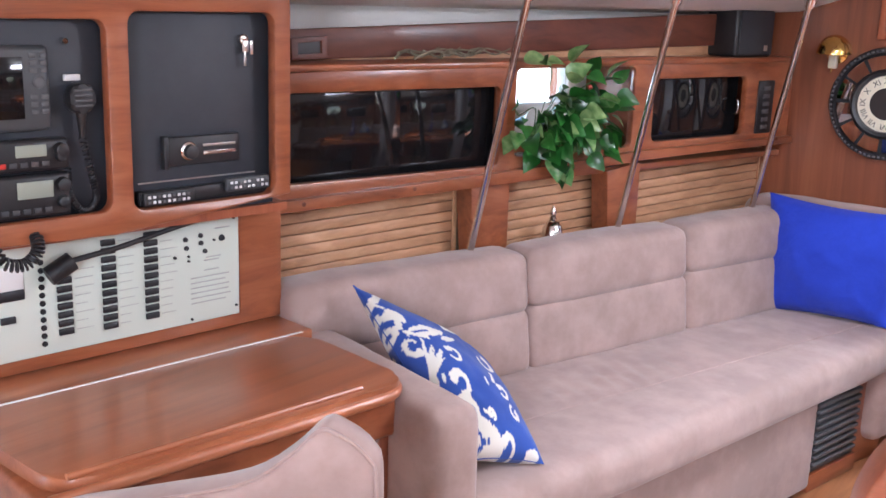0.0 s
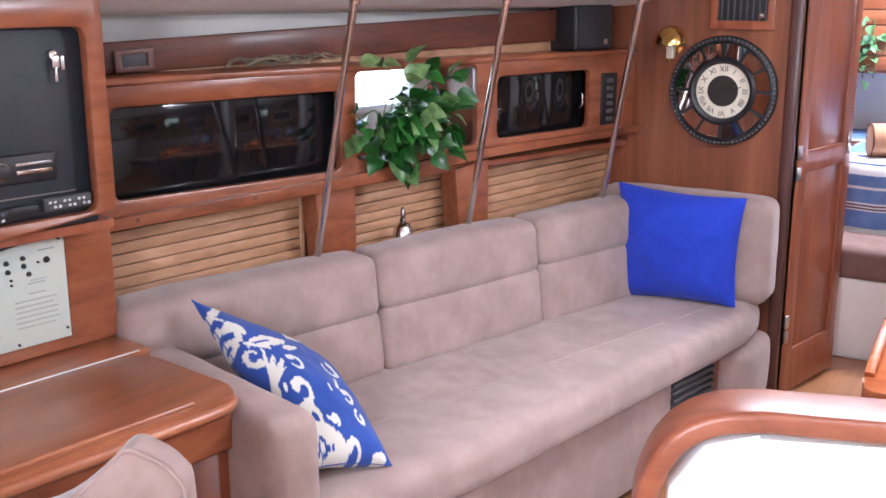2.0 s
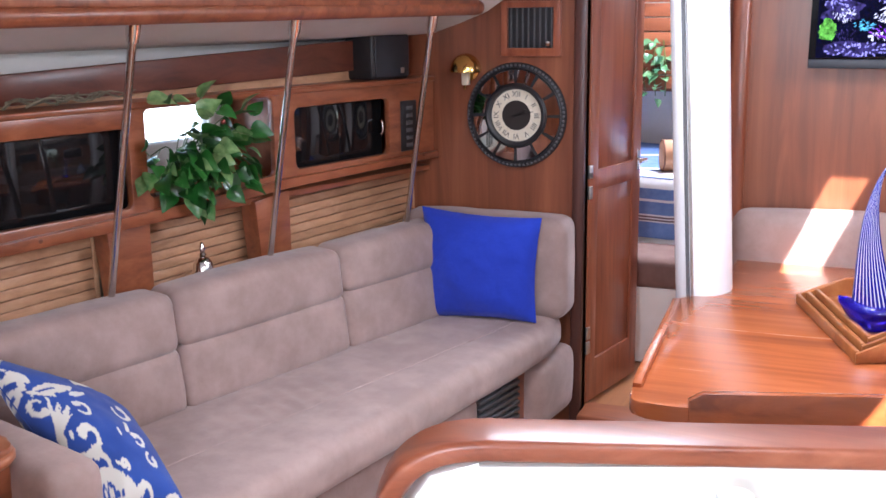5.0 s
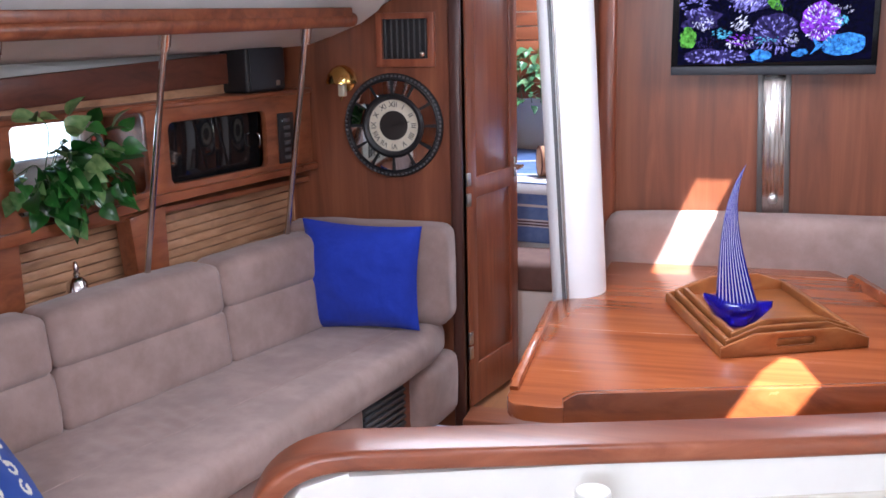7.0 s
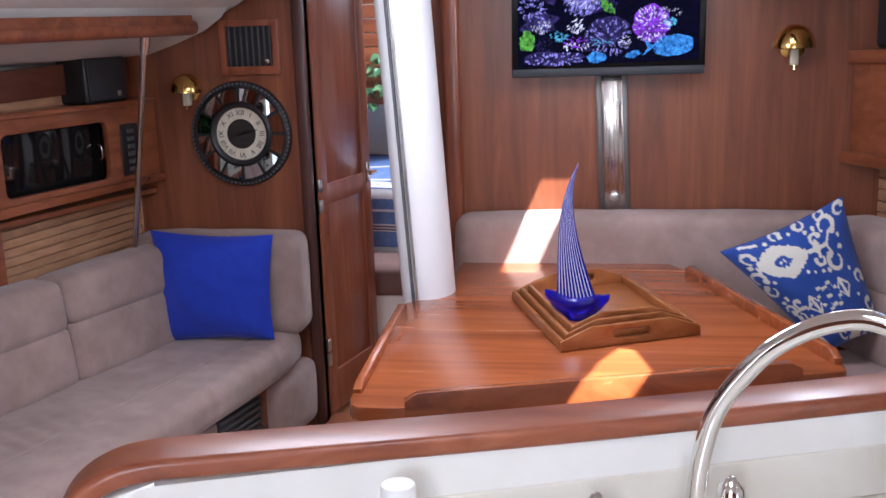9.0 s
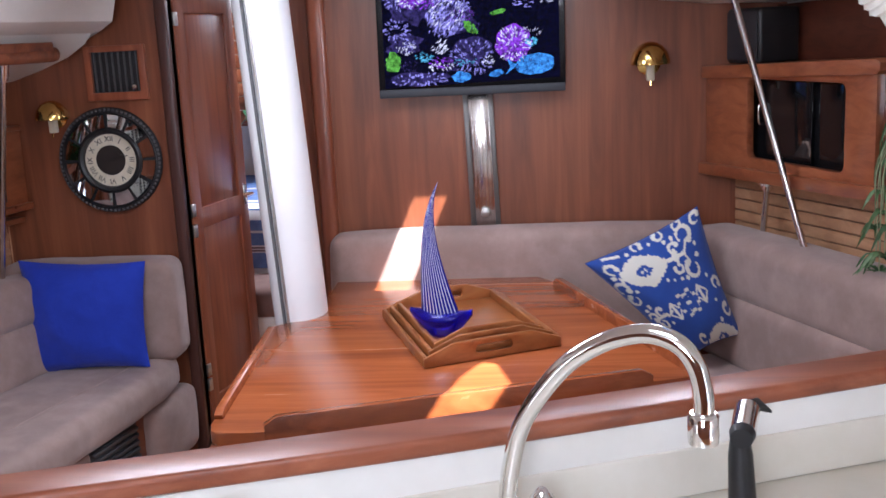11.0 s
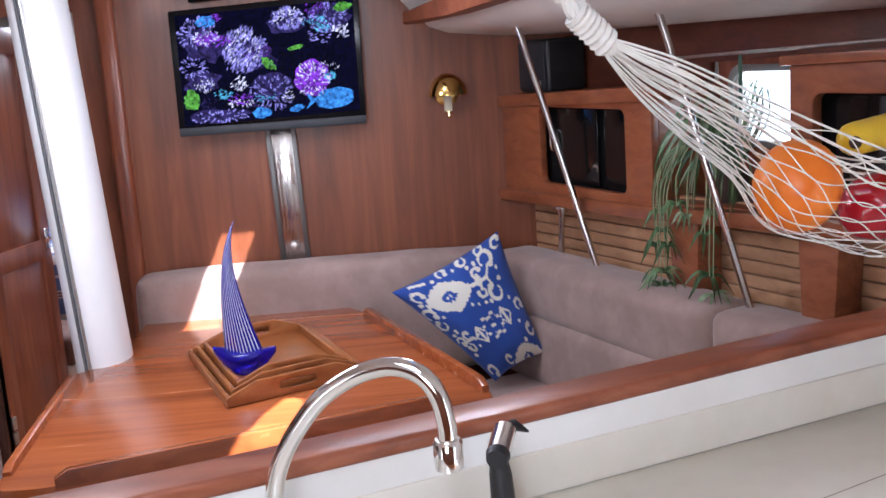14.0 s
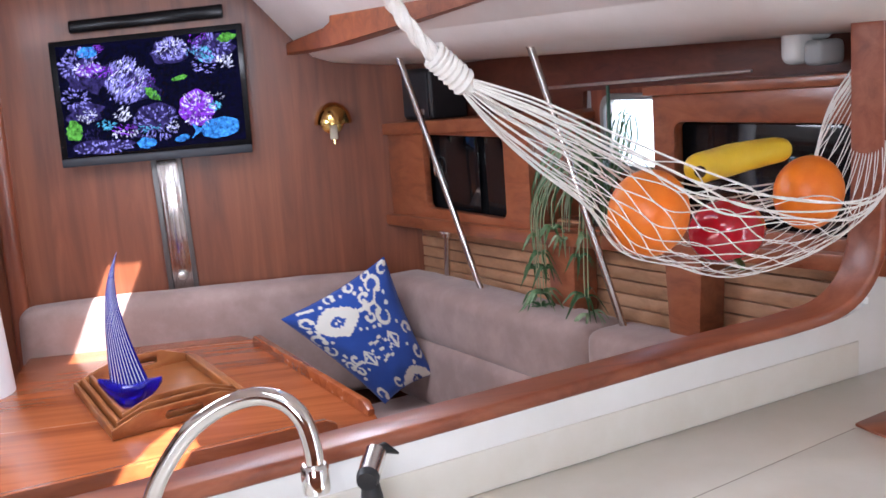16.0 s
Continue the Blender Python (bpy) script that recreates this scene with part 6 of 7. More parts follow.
for args in ((0.05, 0.24, 0.045, 0.09, 0, 0.45, 14), (0.5, 0.5, 0.03, 0.065, 0.5, 0.35, 15), (0.94, 0.94, 0.045, 0.045, 0, 0.5, 16), (0.66, 0.62, 0.045, 0.022, 0.3, 0.25, 19)):
    part("fish", blob(*args[:6], y=3.8409, seed=args[6]), LIME, tv)
part("chin", box(ROOM, (0.137, 3.838, 1.403), (0.793, 3.846, 1.432), 0.003), PANEL_BLACK, tv, "glossy grey lower edge")
part("wall_bracket", box(ROOM, (0.34, 3.88, 1.5), (0.62, 3.949, 1.75), 0.004), BLACK, tv)
mount = thing("wall_mount", (0.49, 3.94, 0.9), "ribbed steel mounting track below the television", "mount")
part("track", board(ROOM, [(0.447, 0.895), (0.548, 0.895), (0.535, 1.41), (0.43, 1.41)], 3.935, 3.949, 0.003), POLE_STEEL, mount)
for k in range(5):
    u = 0.462 + 0.0155 * k
    part("rib", board(ROOM, [(u, 0.93), (u + 0.006, 0.93), (u - 0.006, 1.41), (u - 0.012, 1.41)], 3.929, 3.936, 0.002), POLE_STEEL, mount)
for u in (0.439, 0.53):
    part("flange", board(ROOM, [(u, 0.895), (u + 0.018, 0.895), (u + 0.004, 1.41), (u - 0.014, 1.41)], 3.928, 3.936, 0.002), shader("dull_flange", (0.16, 0.155, 0.15), 0.4, 0.8), mount)
part("knob", turned(Matrix.Translation((0.492, 3.93, 0.965)) @ Matrix.Rotation(radians(90), 4, "X"), [(0.001, 0.0), (0.016, 0.0), (0.016, 0.012), (0.01, 0.016), (0.001, 0.016)], 20), BRUSHED, mount)
bar = thing("sound_bar", (0.47, 3.93, 1.85), "slim black sound bar on the bulkhead above the television", "sound bar")
part("case", board(ROOM, [(0.207, 1.862), (0.738, 1.885), (0.74, 1.932), (0.208, 1.905)], 3.885, 3.949, 0.006), TV_BLACK, bar)
part("grille", board(ROOM, [(0.215, 1.868), (0.73, 1.89), (0.731, 1.927), (0.216, 1.9)], 3.879, 3.886, 0.002), TV_BLACK, bar)

# ---- things on the table ----
TR = frame_of((0.354, 2.755), (0.90, 0.436), (-0.32, 0.947))


def tray(k):
    """One of the nested trays: floor, two shaped ends with a grip, two plain sides."""
    g, z = 0.021 * k, 0.7515 + 0.0125 * k
    w, d = 0.41 - 2 * g, 0.555 - 2 * g
    t = thing("serving_tray", at(TR, w / 2, d / 2, z), "nested varnished wooden serving tray with grip holes", "tray", "nested trays")
    m = TR @ Matrix.Translation((g, g, 0))
    part("floor", box(m, (0.008, 0.008, z), (w - 0.008, d - 0.008, z + 0.006), 0.002), TRAY_WOOD, t)
    for near in (0.0, d - 0.012):
        end = [(0, z), (w, z), (w, z + 0.026), (w - 0.09, z + 0.058), (0.09, z + 0.058), (0, z + 0.026)]
        grip = [rounded(w / 2 - 0.055, z + 0.02, w / 2 + 0.055, z + 0.042, 0.0105, 5)]
        part("end", plate_with_holes(m, end, grip, near, near + 0.012, 0.003), TRAY_WOOD, t)
    for u in (0.0, w - 0.012):
        part("side", box(m, (u, 0.012, z), (u + 0.012, d - 0.012, z + 0.03), 0.003), TRAY_WOOD, t)


for k in range(3):
    tray(k)

BOAT = thing("glass_sailboat", (0.385, 2.96, 0.782), "cobalt blue art glass sailboat with striped sail on the tray", "ornament")
COBALT = shader("cobalt_glass", (0.012, 0.012, 0.85), 0.03, 0.0, Transmission_Weight=0.85, IOR=1.45)
STRIPE = shader("white_glass", (0.58, 0.60, 0.80), 0.1, 0.0, Coat_Weight=0.5)
DEEP = shader("deep_blue_glass", (0.006, 0.008, 0.26), 0.05, 0.0, Coat_Weight=0.7, Transmission_Weight=0.25)
secs = []
for i in range(17):
    t = i / 16
    x = -0.088 + 0.185 * t
    half = 0.043 * math.sin(math.pi * (0.06 + 0.88 * t)) ** 1.15
    sheer = 0.012 * abs(2 * t - 1) ** 2.2
    keel = 0.036 * abs(2 * t - 1) ** 2.6
    ring = [(half * 1.0, 0.848 + sheer), (half * 1.02, 0.832 + sheer * 0.8), (half * 0.8, 0.80 + keel), (half * 0.45, 0.7835 + keel), (-half * 0.45, 0.7835 + keel), (-half * 0.8, 0.80 + keel), (-half * 1.02, 0.832 + sheer * 0.8), (-half, 0.848 + sheer), (-half * 0.4, 0.852 + sheer), (half * 0.4, 0.852 + sheer)]
    lift = 1 - 0.62 * abs(2 * t - 1) ** 2.2
    ring = [(y, 0.85 + sheer - (0.85 + sheer - z) * lift) for y, z in ring]
    secs.append([(0.385 + x * 0.96 + y * 0.28, 2.96 - x * 0.28 + y * 0.96, z) for y, z in ring])
part("hull", loft(ROOM, secs), COBALT, BOAT, "clear cobalt glass hull")


def sail_at(f, h):
    """A point of the sail: f across from luff to leech, h up."""
    wide = 0.112 * (1 - h) ** 1.3 + 0.012 * (1 - h ** 6) + 0.002
    lean = 0.010 * h + 0.056 * h ** 4
    x = -0.055 + lean + wide * f * (0.9 - 0.1 * h)
    bulge = 0.03 * math.sin(math.pi * f) * (1 - h)
    return Vector((0.385 + x * 0.97, 2.965 - 0.25 * x - bulge, 0.845 + 0.375 * h))


n, m = 21, 18
widths = [1.0 if i % 2 == 0 else 0.36 for i in range(n)]
stripe_edge = [sum(widths[:i]) / sum(widths) for i in range(n + 1)]
for i in range(n):
    bm = bmesh.new()
    cols = []
    for side in (0, 1):
        col = []
        for k in range(m + 1):
            p = sail_at(stripe_edge[i + side], k / m)
            col.append((bm.verts.new(p), bm.verts.new(p + Vector((0.0, 0.011 * (1 - 0.5 * k / m), 0)))))
        cols.append(col)
    for k in range(m):
        (a, a2), (b, b2), (c, c2), (d, d2) = cols[0][k], cols[1][k], cols[1][k + 1], cols[0][k + 1]
        bm.faces.new((a, b, c, d))
        bm.faces.new((d2, c2, b2, a2))
        if i == 0:
            bm.faces.new((a, d, d2, a2))
        if i == n - 1:
            bm.faces.new((b, b2, c2, c))
    part("sail_strip", smooth(bm, 60), STRIPE if i % 2 else DEEP, BOAT)

# ---- galley fittings ----
tap = thing("kitchen_faucet", at(GALLEY, 0.5, 0.12, 0.94), "tall chrome swan neck galley faucet", "faucet")
arch = [(0.588, 1.386, 0.94), (0.596, 1.384, 1.04), (0.603, 1.382, 1.081), (0.614, 1.378, 1.123), (0.637, 1.368, 1.167), (0.674, 1.352, 1.216), (0.715, 1.335, 1.247), (0.752, 1.32, 1.262), (0.78, 1.308, 1.264), (0.806, 1.297, 1.253), (0.823, 1.29, 1.228), (0.83, 1.287, 1.193), (0.83, 1.287, 1.172)]
part("spout", tube(spline([Vector(p) for p in arch], 6), 0.0122, 18), CHROME, tap)
part("nozzle", turned(Matrix.Translation((0.83, 1.287, 1.136)), [(0.010, 0.0), (0.0175, 0.0), (0.0185, 0.008), (0.0185, 0.034), (0.0155, 0.038), (0.010, 0.038)], 24), CHROME, tap)
part("base", turned(Matrix.Translation((0.588, 1.386, 0.94)), [(0.001, 0.0), (0.03, 0.0), (0.028, 0.01), (0.018, 0.03), (0.014, 0.05), (0.001, 0.05)], 24), CHROME, tap)
for u in (0.375, 0.555):
    part("tap_handle", turned(Matrix.Translation(at(GALLEY, u, 0.11, 0.94)), [(0.001, 0.0), (0.024, 0.0), (0.02, 0.02), (0.012, 0.05), (0.019, 0.06), (0.017, 0.075), (0.006, 0.088), (0.001, 0.09)], 12), CHROME, tap)
spray = thing("hand_sprayer", at(GALLEY, 0.85, 0.12, 0.94), "black and chrome hand sprayer in its holder", "sprayer")
A, Bq = at(GALLEY, 0.828, 0.155, 1.078), at(GALLEY, 0.866, 0.105, 1.089)
part("collar", tube([A, Bq], 0.0175, 20), CHROME, spray)
part("rose", tube([A + (A - Bq) * 0.22, A], [0.015, 0.0178], 20), BLACK, spray)
part("lever", tube([Bq, at(GALLEY, 0.885, 0.10, 1.093), at(GALLEY, 0.908, 0.10, 1.078)], [0.013, 0.009, 0.002], 10), BLACK, spray)
part("grip", tube([at(GALLEY, 0.848, 0.115, 1.075), at(GALLEY, 0.85, 0.115, 1.03), at(GALLEY, 0.852, 0.12, 0.94)], [0.010, 0.017, 0.02], 12), BLACK, spray)
soap = thing("soap_bottle", at(GALLEY, 0.128, 0.11, 0.94), "white capped soap bottle beside the sink", "bottle")
part("bottle", turned(Matrix.Translation(at(GALLEY, 0.128, 0.11, 0.94)), [(0.001, 0.0), (0.027, 0.0), (0.028, 0.07), (0.018, 0.09), (0.001, 0.09)], 20), shader("pale_bottle", (0.7, 0.66, 0.5), 0.3), soap)
part("cap", turned(Matrix.Translation(at(GALLEY, 0.128, 0.11, 1.03)), [(0.001, 0.0), (0.0215, 0.0), (0.0215, 0.036), (0.02, 0.04), (0.001, 0.04)], 24), shader("white_cap", (0.82, 0.82, 0.8), 0.35), soap)
part("ledge", board(GALLEY, [(-0.05, 1.012), (2.06, 1.018), (2.06, 0.94), (-0.16, 0.94), (-0.13, 0.985)], 0.030, 0.0395, 0.003, 3), GELCOAT, counter)
part("icebox_lid", prism(GALLEY, [(0.95, 0.318), (1.79, 0.243), (1.79, 0.61), (0.95, 0.61)], 0.9385, 0.9425, 0.0015), GELCOAT, counter, "flush icebox lid")
# thin grey-brown strip that draws the gap along the lid
part("lid_joint", prism(GALLEY, [(0.95, 0.314), (1.793, 0.239), (1.793, 0.243), (0.95, 0.318)], 0.9385, 0.9408), shader("joint_brown", (0.30, 0.26, 0.20), 0.8), counter, "thin grey-brown strip along the lid's joint")
part("lid_grip", prism(GALLEY, [(1.80, 0.234), (1.90, 0.226), (1.87, 0.33), (1.785, 0.31)], 0.941, 0.9485, 0.003), TEAK_X, counter, "teak finger grip")

# ---- hammock with fruit ----
net = thing("fruit_hammock", at(GALLEY, 1.5, 0.08, 1.25), "white knotted cord hammock hung over the counter holding fruit", "hammock")
CORD = mottled("cotton_cord", (0.78, 0.76, 0.70), (0.86, 0.85, 0.80), 60.0, 0.9, 500.0, 0.4)
UPPER = [(1.061, 1.650), (1.121, 1.628), (1.217, 1.587), (1.39, 1.505), (1.517, 1.446), (1.655, 1.399), (1.85, 1.373), (1.985, 1.399), (2.045, 1.552), (2.071, 1.685)]
LOWER = [(1.06, 1.641), (1.127, 1.563), (1.221, 1.48), (1.322, 1.401), (1.392, 1.316), (1.509, 1.275), (1.635, 1.237), (1.851, 1.262), (1.985, 1.341), (2.082, 1.64)]
up_line, low_line = [spline([(u, 0, z) for u, z in line], 5) for line in (UPPER, LOWER)]


def strand(f, phase, waves, amp):
    """One cord: f runs from the near rim under the belly to the far rim."""
    pts = []
    n = len(up_line) - 1
    for k in range(n + 1):
        s = k / n
        g = f + amp * min(1.0, max(0.12, (s - 0.12) / 0.3)) * math.sin(math.pi * waves * s + phase) * math.sin(math.pi * s) ** 0.5
        a = math.pi * min(1.0, max(0.0, g))
        dip = math.sin(a) ** 0.8
        p = up_line[k].lerp(low_line[k], dip)
        deep = 0.52 * (up_line[k] - low_line[k]).length * min(1.0, 0.35 + 1.3 * math.sin(math.pi * s))
        pts.append(at(GALLEY, p.x, 0.085 + deep * math.cos(a), p.z))
    return spline(pts, 2)


for k in range(13):
    f = (k + 0.5) / 13
    for ph in (0.0, math.pi):
        part("cord", tube(strand(f, ph, 9, 0.045), 0.0011, 5), CORD, net)
for f in (0.0, 1.0):
    for j in range(5):
        part("rim_cord", tube(strand(abs(f - 0.018 * j), j * 2.0, 4 + j, 0.012), 0.002, 5), CORD, net)
lead = [at(GALLEY, *p) for p in ((0.945, 0.085, 1.86), (0.952, 0.085, 1.80), (0.965, 0.085, 1.765), (1.0, 0.085, 1.715), (1.04, 0.085, 1.672), (1.075, 0.085, 1.64))]
part("lead_rope", tube(spline(lead, 5), 0.0098, 12), CORD, net)
for k in range(3):
    turns = spline(lead, 9)
    part("rope_strand", tube([p + 0.0075 * (math.cos(i * 0.42 + k * 2.09) * Vector((0.6, 0.2, 0.75)) + math.sin(i * 0.42 + k * 2.09) * Vector((0.3, -0.95, 0))) for i, p in enumerate(turns)], 0.0062, 7), CORD, net)
part("knot", coil([at(GALLEY, u, 0.085, z) for u, z in ((1.03, 1.682), (1.055, 1.66), (1.085, 1.633))], 0.0175, 7, 0.0062), CORD, net)
part("whipping", tube([at(GALLEY, u, 0.085, z) for u, z in ((1.035, 1.678), (1.055, 1.66), (1.075, 1.641), (1.095, 1.625))], [0.013, 0.019, 0.019, 0.012], 12), CORD, net)
part("tail_rope", tube([at(GALLEY, 2.085, 0.085, 1.71), at(GALLEY, 2.13, 0.07, 1.80)], 0.012, 10), CORD, net)

PEEL = mottled("orange_peel", (0.80, 0.17, 0.008), (0.86, 0.24, 0.015), 14.0, 0.35, 160.0, 0.35, 0.0012)
for u, z, r, lab in ((1.445, 1.382, 0.0735, "large smooth orange fruit cradled in the hammock net"), (1.855, 1.368, 0.069, "round orange fruit beside the squash in the net")):
    o = thing("orange", at(GALLEY, u, 0.085, z - r), lab, "fruit", "hammock fruit")
    part("flesh", ellipsoid(Matrix.Translation(at(GALLEY, u, 0.085, z)) @ Matrix.Rotation(0.3, 4, "Y"), (r * 0.98, r * 0.95, r * 1.06), 4), PEEL, o)
    part("stem", ellipsoid(Matrix.Translation(at(GALLEY, u + 0.01, 0.085, z + r * 1.03)), (0.007, 0.007, 0.004), 1), STEM, o)
pep = thing("red_pepper", at(GALLEY, 1.635, 0.085, 1.26), "glossy red bell pepper in the hammock net", "vegetable", "hammock fruit")
pb = bmesh.new()
bmesh.ops.create_uvsphere(pb, u_segments=40, v_segments=20, radius=1)
for v in pb.verts:
    a = math.atan2(v.co.y, v.co.x)
    lobe = 1 + 0.075 * abs(math.cos(2 * a)) - 0.1 * max(0, v.co.z - 0.75) * 3
    v.co = Vector((v.co.x * 0.068 * lobe, v.co.y * 0.066 * lobe, v.co.z * 0.062 - 0.02 * max(0, v.co.z - 0.7)))
smooth(pb, 80)
pb.transform(Matrix.Translation(at(GALLEY, 1.632, 0.085, 1.322)) @ Matrix.Rotation(radians(150), 4, "X"))
part("flesh", pb, shader("red_skin", (0.42, 0.008, 0.02), 0.12, 0.0, Coat_Weight=0.6), pep)
part("stalk", tube(spline([at(GALLEY, 1.632, 0.095, 1.282), at(GALLEY, 1.63, 0.12, 1.268), at(GALLEY, 1.62, 0.135, 1.262)], 3), 0.006, 8), STEM, pep)
squash = thing("yellow_squash", at(GALLEY, 1.63, 0.085, 1.43), "long yellow squash lying across the fruit", "vegetable", "hammock fruit")
line = spline([at(GALLEY, 1.525, 0.10, 1.446), at(GALLEY, 1.575, 0.10, 1.452), at(GALLEY, 1.68, 0.085, 1.457), at(GALLEY, 1.78, 0.07, 1.458), at(GALLEY, 1.825, 0.065, 1.454)], 5)
part("flesh", tube(line, [0.008, 0.02, 0.026, 0.028, 0.0285, 0.028, 0.0285, 0.029, 0.0295, 0.029, 0.028, 0.0275, 0.027, 0.026, 0.0255, 0.025, 0.024, 0.022, 0.018, 0.012, 0.004], 18), mottled("yellow_skin", (0.66, 0.42, 0.012), (0.74, 0.5, 0.03), 12.0, 0.3, 90.0, 0.1), squash)
part("stem_end", ellipsoid(Matrix.Translation(at(GALLEY, 1.535, 0.122, 1.447)), (0.011, 0.009, 0.011), 2), shader("dark_end", (0.04, 0.02, 0.01), 0.7), squash)

# ---- overhead beam, cabin fan, porthole trim ----
solo("overhead_beam", board(STBD, [(0.05, 1.735), (0.40, 1.749), (1.25, 1.817), (2.6, 1.92), (2.6, 2.0), (0.43, 1.95), (0.415, 1.818), (0.36, 1.80), (0.05, 1.777)], 0.325, 0.40, 0.008), TEAK_X, "varnished teak grab beam under the starboard deckhead", "beam")
fan = thing("cabin_lamp", at(STBD, 1.83, -0.2, 1.62), "white plastic reading lamp fixed to the upper plank", "lamp")
part("body", box(STBD, (1.765, -0.235, 1.66), (1.83, -0.13, 1.735), 0.02, 4), shader("white_plastic", (0.74, 0.74, 0.71), 0.4), fan)
part("shade", box(STBD, (1.772, -0.17, 1.605), (1.825, -0.095, 1.72), 0.022, 4), shader("lamp_shade_white", (0.8, 0.79, 0.75), 0.45), fan, "rounded white shade")
part("head", box(STBD, (1.82, -0.215, 1.60), (1.875, -0.12, 1.66), 0.016, 3), shader("grey_plastic", (0.45, 0.45, 0.44), 0.4), fan)
rod = thing("curtain_rod", at(STBD, 1.4, -0.03, 1.575), "thin dark metal rod across the locker tops", "rod")
part("bar", tube([at(STBD, 0.95, -0.03, 1.572), at(STBD, 1.75, -0.03, 1.598)], 0.0045, 8), BRUSHED, rod)
part("bracket", tube([at(STBD, 1.235, -0.03, 1.575), at(STBD, 1.235, -0.03, 1.43)], 0.0055, 8), shader("green_cord", (0.05, 0.12, 0.08), 0.6), rod, "dark green hanging cord")


def porthole(name, m, u0, z0, u1, z1, w, trim):
    p = thing(name, at(m, (u0 + u1) / 2, w, z0), "white framed hull window letting in daylight", "window", kind="structure")
    part("window_frame", plate_with_holes(m, rounded(u0 - 0.02, z0 - 0.02, u1 + 0.02, z1 + 0.02, 0.05), [rounded(u0, z0, u1, z1, 0.04)], w, w + 0.014, 0.004), trim, p)
    sheet = board(m, rounded(u0 - 0.004, z0 - 0.004, u1 + 0.004, z1 + 0.004, 0.04), w - 0.03, w - 0.026)
    bmesh.ops.recalc_face_normals(sheet, faces=sheet.faces)
    pane = part("pane", sheet, GLASS, p)
    pane.visible_shadow = False
    return p


porthole("window_1", PORT, 0.14, 1.195, 0.50, 1.325, -0.458, LINER)
porthole("window_2", STBD, 0.975, 1.32, 1.335, 1.52, -0.248, mottled("grey_window_frame", (0.24, 0.24, 0.23), (0.32, 0.32, 0.31), 12.0, 0.45, 200.0, 0.1))

# ---- navigator seat ----
CH = frame_of((-1.0, 1.07), (0.86, 0.51), (0.51, -0.86))
chair = thing("navigator_seat", at(CH, 0.0, 0.1, 0.0), "taupe suede swivel seat with a curved back at the chart table", "chair")
shape = spline([(p[0], p[1], 0) for p in ((-0.40, 0.50), (-0.41, 0.68), (-0.36, 0.735), (-0.22, 0.772), (-0.05, 0.818), (0.03, 0.872), (0.075, 0.918), (0.105, 0.915), (0.15, 0.882), (0.165, 0.82), (0.16, 0.50))], 4)
part("back_pad", loft(CH, [[(-0.12 + (p.x + 0.12) * q, w, 0.66 + (p.y - 0.66) * q) for p in shape] for w, q in ((-0.034, 0.90), (-0.03, 0.955), (-0.018, 0.985), (0.0, 1.0), (0.02, 1.0), (0.036, 0.985), (0.046, 0.955), (0.05, 0.90))]), SUEDE, chair)
part("piping", tube([at(CH, -0.12 + (p.x + 0.12) * 0.985, 0.043, 0.66 + (p.y - 0.66) * 0.985) for p in shape[2:-2]], 0.0035, 6), SUEDE, chair)
part("seat_pad", cushion(CH, (-0.40, 0.0, 0.42), (0.16, 0.42, 0.52), 0.04, 0.01, 77), SUEDE, chair)
part("pedestal", tube([at(CH, -0.12, 0.2, 0.0), at(CH, -0.12, 0.2, 0.42)], 0.04, 16), BRUSHED, chair)

# ---- forward cabin ----
berth = thing("berth", (-0.4, 5.3, 0.05), "white fronted forward berth with a blue striped blanket", "bed")
part("front", box(ROOM, (-1.7, 4.98, 0.05), (1.2, 6.3, 0.72), 0.01), LINER, berth)
part("mattress", cushion(ROOM, (-1.68, 4.97, 0.70), (1.18, 6.28, 0.82), 0.04, 0.01, 80), SUEDE, berth)
BLANKET = {"blue": mottled("blue_blanket", (0.10, 0.18, 0.42), (0.16, 0.25, 0.5), 20.0, 0.95, 300.0, 0.5), "white": mottled("white_stripe", (0.66, 0.66, 0.68), (0.74, 0.74, 0.76), 20.0, 0.95, 300.0, 0.5), "rust": mottled("dark_stripe", (0.10, 0.07, 0.09), (0.16, 0.10, 0.11), 20.0, 0.95, 300.0, 0.5)}
quilt = thing("blanket", (-0.4, 4.96, 0.56), "blue and white striped blanket hanging over the berth edge", "blanket")
fall = [(4.955, 0.555), (4.952, 0.66), (4.955, 0.78), (4.97, 0.825), (5.02, 0.838), (5.4, 0.84), (6.2, 0.84)]
path = spline([(0, y, z) for y, z in fall], 8)
run = [0.0]
for p, q in zip(path, path[1:]):
    run.append(run[-1] + (q - p).length)
bands, s0, order = [], 0.0, (("blue", 0.07), ("white", 0.006), ("rust", 0.008), ("white", 0.006), ("rust", 0.008), ("white", 0.008), ("blue", 0.06), ("white", 0.012), ("blue", 0.05), ("white", 0.05), ("blue", 0.012), ("white", 0.06), ("blue", 0.02), ("white", 0.08), ("blue", 0.05), ("white", 0.05), ("blue", 0.4), ("white", 0.05), ("blue", 1.5))


def on_path(s):
    for k in range(len(run) - 1):
        if s <= run[k + 1]:
            return path[k].lerp(path[k + 1], (s - run[k]) / max(1e-6, run[k + 1] - run[k]))
    return path[-1]


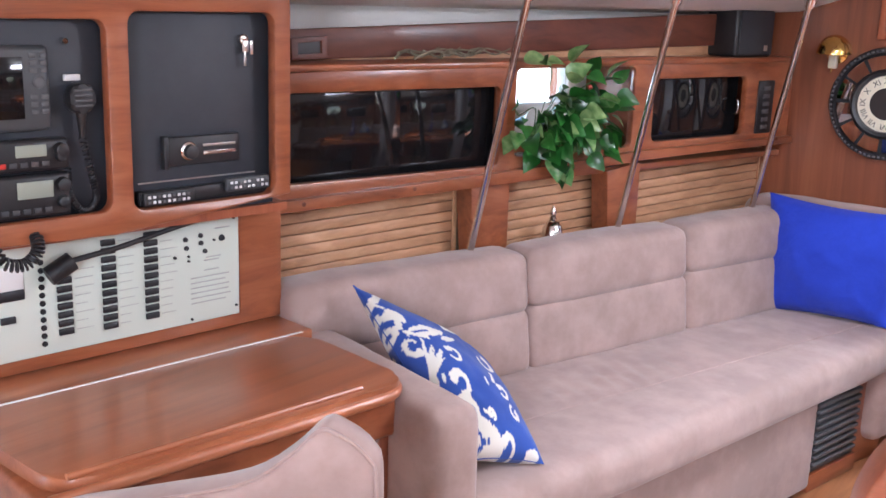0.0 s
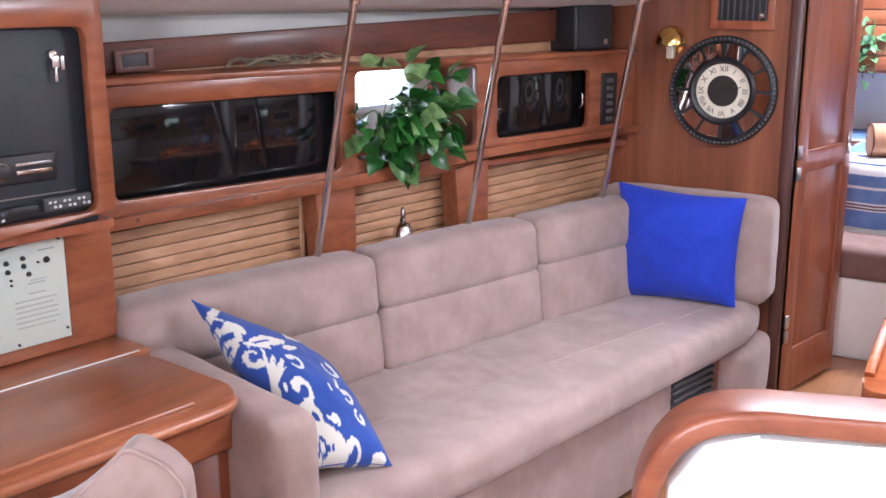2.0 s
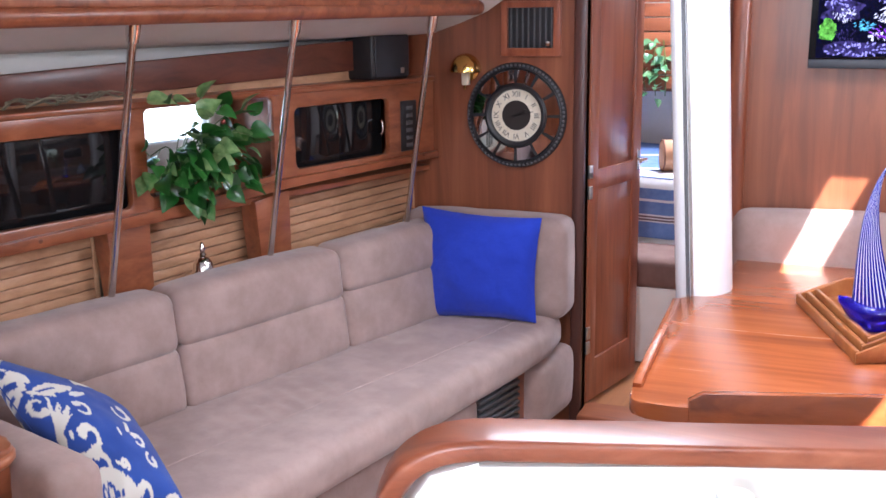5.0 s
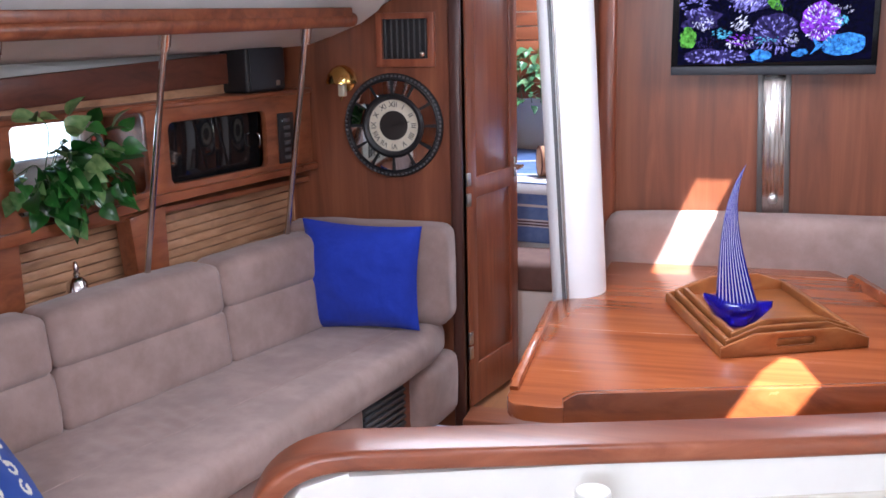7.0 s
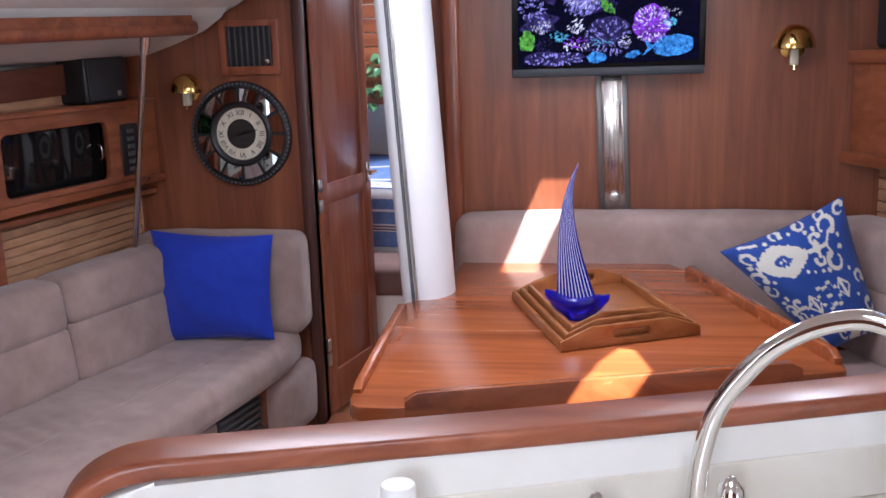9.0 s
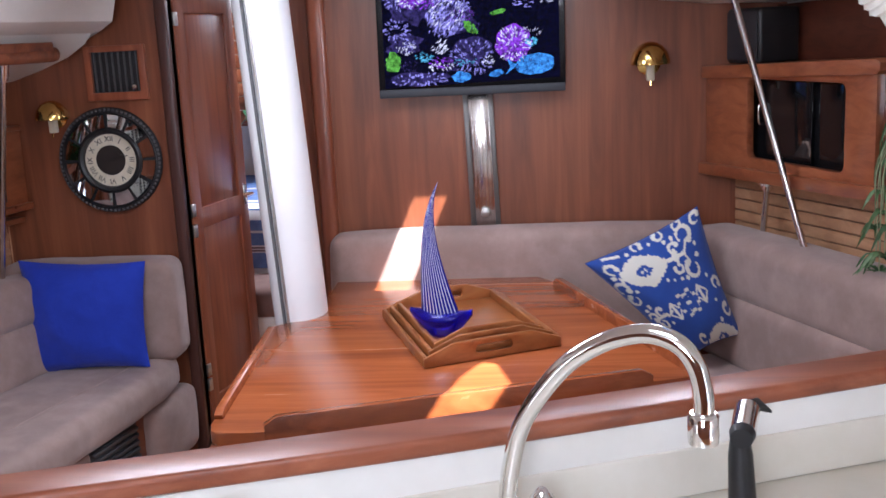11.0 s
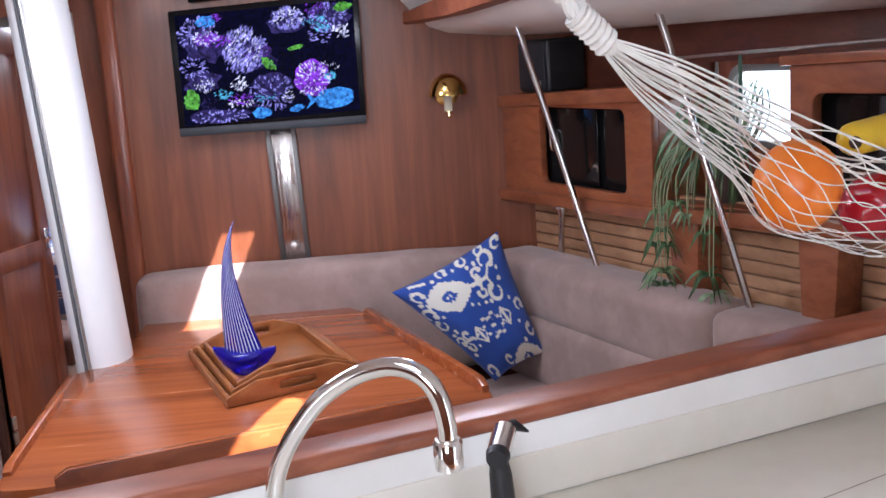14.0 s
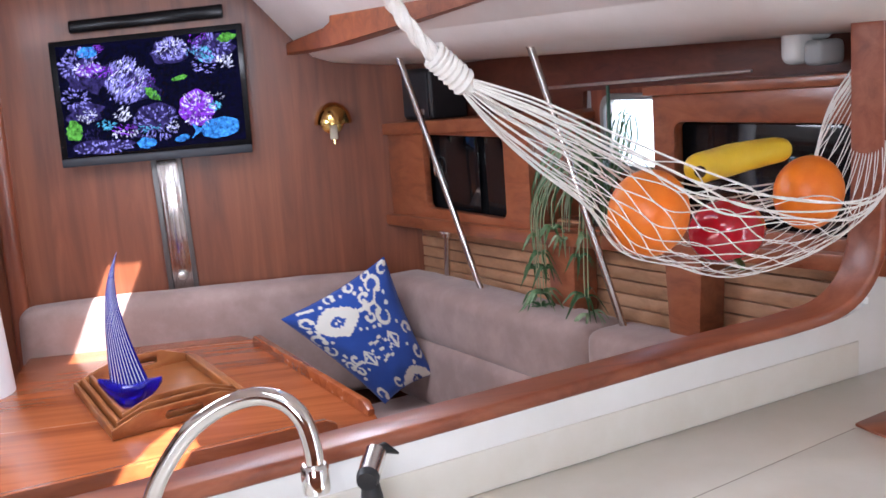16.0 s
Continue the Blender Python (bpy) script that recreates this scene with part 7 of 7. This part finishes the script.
for colour, wide in order:
    if s0 >= run[-1]:
        break
    s1 = min(s0 + wide, run[-1])
    bm = bmesh.new()
    rows = []
    steps = max(2, int((s1 - s0) / 0.02))
    for j in range(steps + 1):
        p = on_path(s0 + (s1 - s0) * j / steps)
        rows.append([(bm.verts.new((x, p.y + 0.004 * math.sin(x * 31) + off[0], p.z + 0.004 * math.sin(x * 17 + p.y * 9) + off[1]))) for off in ((0, 0.004), (0.006, -0.004)) for x in [-1.4 + 0.1 * i for i in range(24)]])
    for r, q in zip(rows, rows[1:]):
        for k in range(23):
            bm.faces.new((r[k], r[k + 1], q[k + 1], q[k]))
            bm.faces.new((q[24 + k], q[25 + k], r[25 + k], r[24 + k]))
    part("stripe", smooth(bm, 80), BLANKET[colour], quilt)
    s0 = s1
bol = thing("bolster", (-0.48, 5.2, 0.84), "tan bolster pillow with dark piping on the berth", "pillow")
TAN = mottled("tan_cloth", (0.40, 0.20, 0.11), (0.48, 0.26, 0.15), 20.0, 0.9, 300.0, 0.3)
axis = Vector((0.93, 0.36, 0)).normalized()
c0 = Vector((-0.575, 5.14, 0.918))
part("cover", tube([c0, c0 + axis * 0.008, c0 + axis * 0.35, c0 + axis * 0.36], [0.066, 0.074, 0.074, 0.066], 28), TAN, bol)
part("piping", tube([c0 + axis * 0.004 + 0.074 * (math.cos(a) * Vector((0, 0, 1)) + math.sin(a) * axis.cross(Vector((0, 0, 1)))) for a in [2 * math.pi * k / 32 for k in range(32)]], 0.004, 6, True), shader("dark_piping", (0.1, 0.03, 0.02), 0.8), bol)
bench = thing("dressing_seat", (-0.5, 4.75, 0.05), "white fronted bench with a brown cushion in the forward cabin", "bench")
part("box", box(ROOM, (-1.65, 4.62, 0.05), (-0.28, 4.97, 0.40), 0.01), LINER, bench)
part("pad", cushion(ROOM, (-1.65, 4.61, 0.40), (-0.27, 4.96, 0.53), 0.03, 0.008, 90), mottled("brown_suede", (0.16, 0.09, 0.075), (0.21, 0.125, 0.105), 10.0, 0.9, 260.0, 0.2), bench)
shelfw = thing("wall_shelf", (-0.6, 5.9, 1.18), "slatted teak shelf front above the berth", "shelf")
for k in range(8):
    part("slat", box(ROOM, (-1.68, 5.78, 1.185 + 0.075 * k), (1.15, 5.80 + 0.002 * (k % 2), 1.255 + 0.075 * k), 0.004), TEAK_X, shelfw)
part("board", box(ROOM, (-1.68, 5.80, 1.17), (1.15, 6.29, 1.19), 0.003), TEAK_X, shelfw)
random.seed(8)
ivy = thing("trailing_ivy", (-0.72, 5.74, 1.18), "green ivy trailing from the forward shelf", "plant")
spots = []
for k in range(46):
    p = Vector((random.gauss(-0.73, 0.075), 5.74 + random.uniform(-0.05, 0.03), random.uniform(1.13, 1.44)))
    spots.append((p, Vector((random.uniform(-0.7, 0.7), -0.7, random.uniform(-0.8, 0.2))).normalized()))
leaves(ivy, IVY_GREEN, spots, (0.05, 0.06, 0.042), 0.9)
part("vine", join(*[tube(spline([(-0.75 + 0.05 * j, 5.77, 1.44), (-0.74 + 0.06 * j, 5.74, 1.3), (-0.73 + 0.05 * j, 5.75, 1.15)], 4), 0.003, 5) for j in (-1, 0, 1)]), STEM, ivy)

# unseen opaque covers added to keep the sun out of the lamp openings
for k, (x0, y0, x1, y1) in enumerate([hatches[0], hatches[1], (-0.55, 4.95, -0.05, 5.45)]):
    setting("trim_sun_cover", box(ROOM, (x0 - 0.04, y0 - 0.04, 2.075), (x1 + 0.04, y1 + 0.04, 2.095), 0.006), ACRYLIC, "opaque unseen cover added over a roof opening to block the sun")
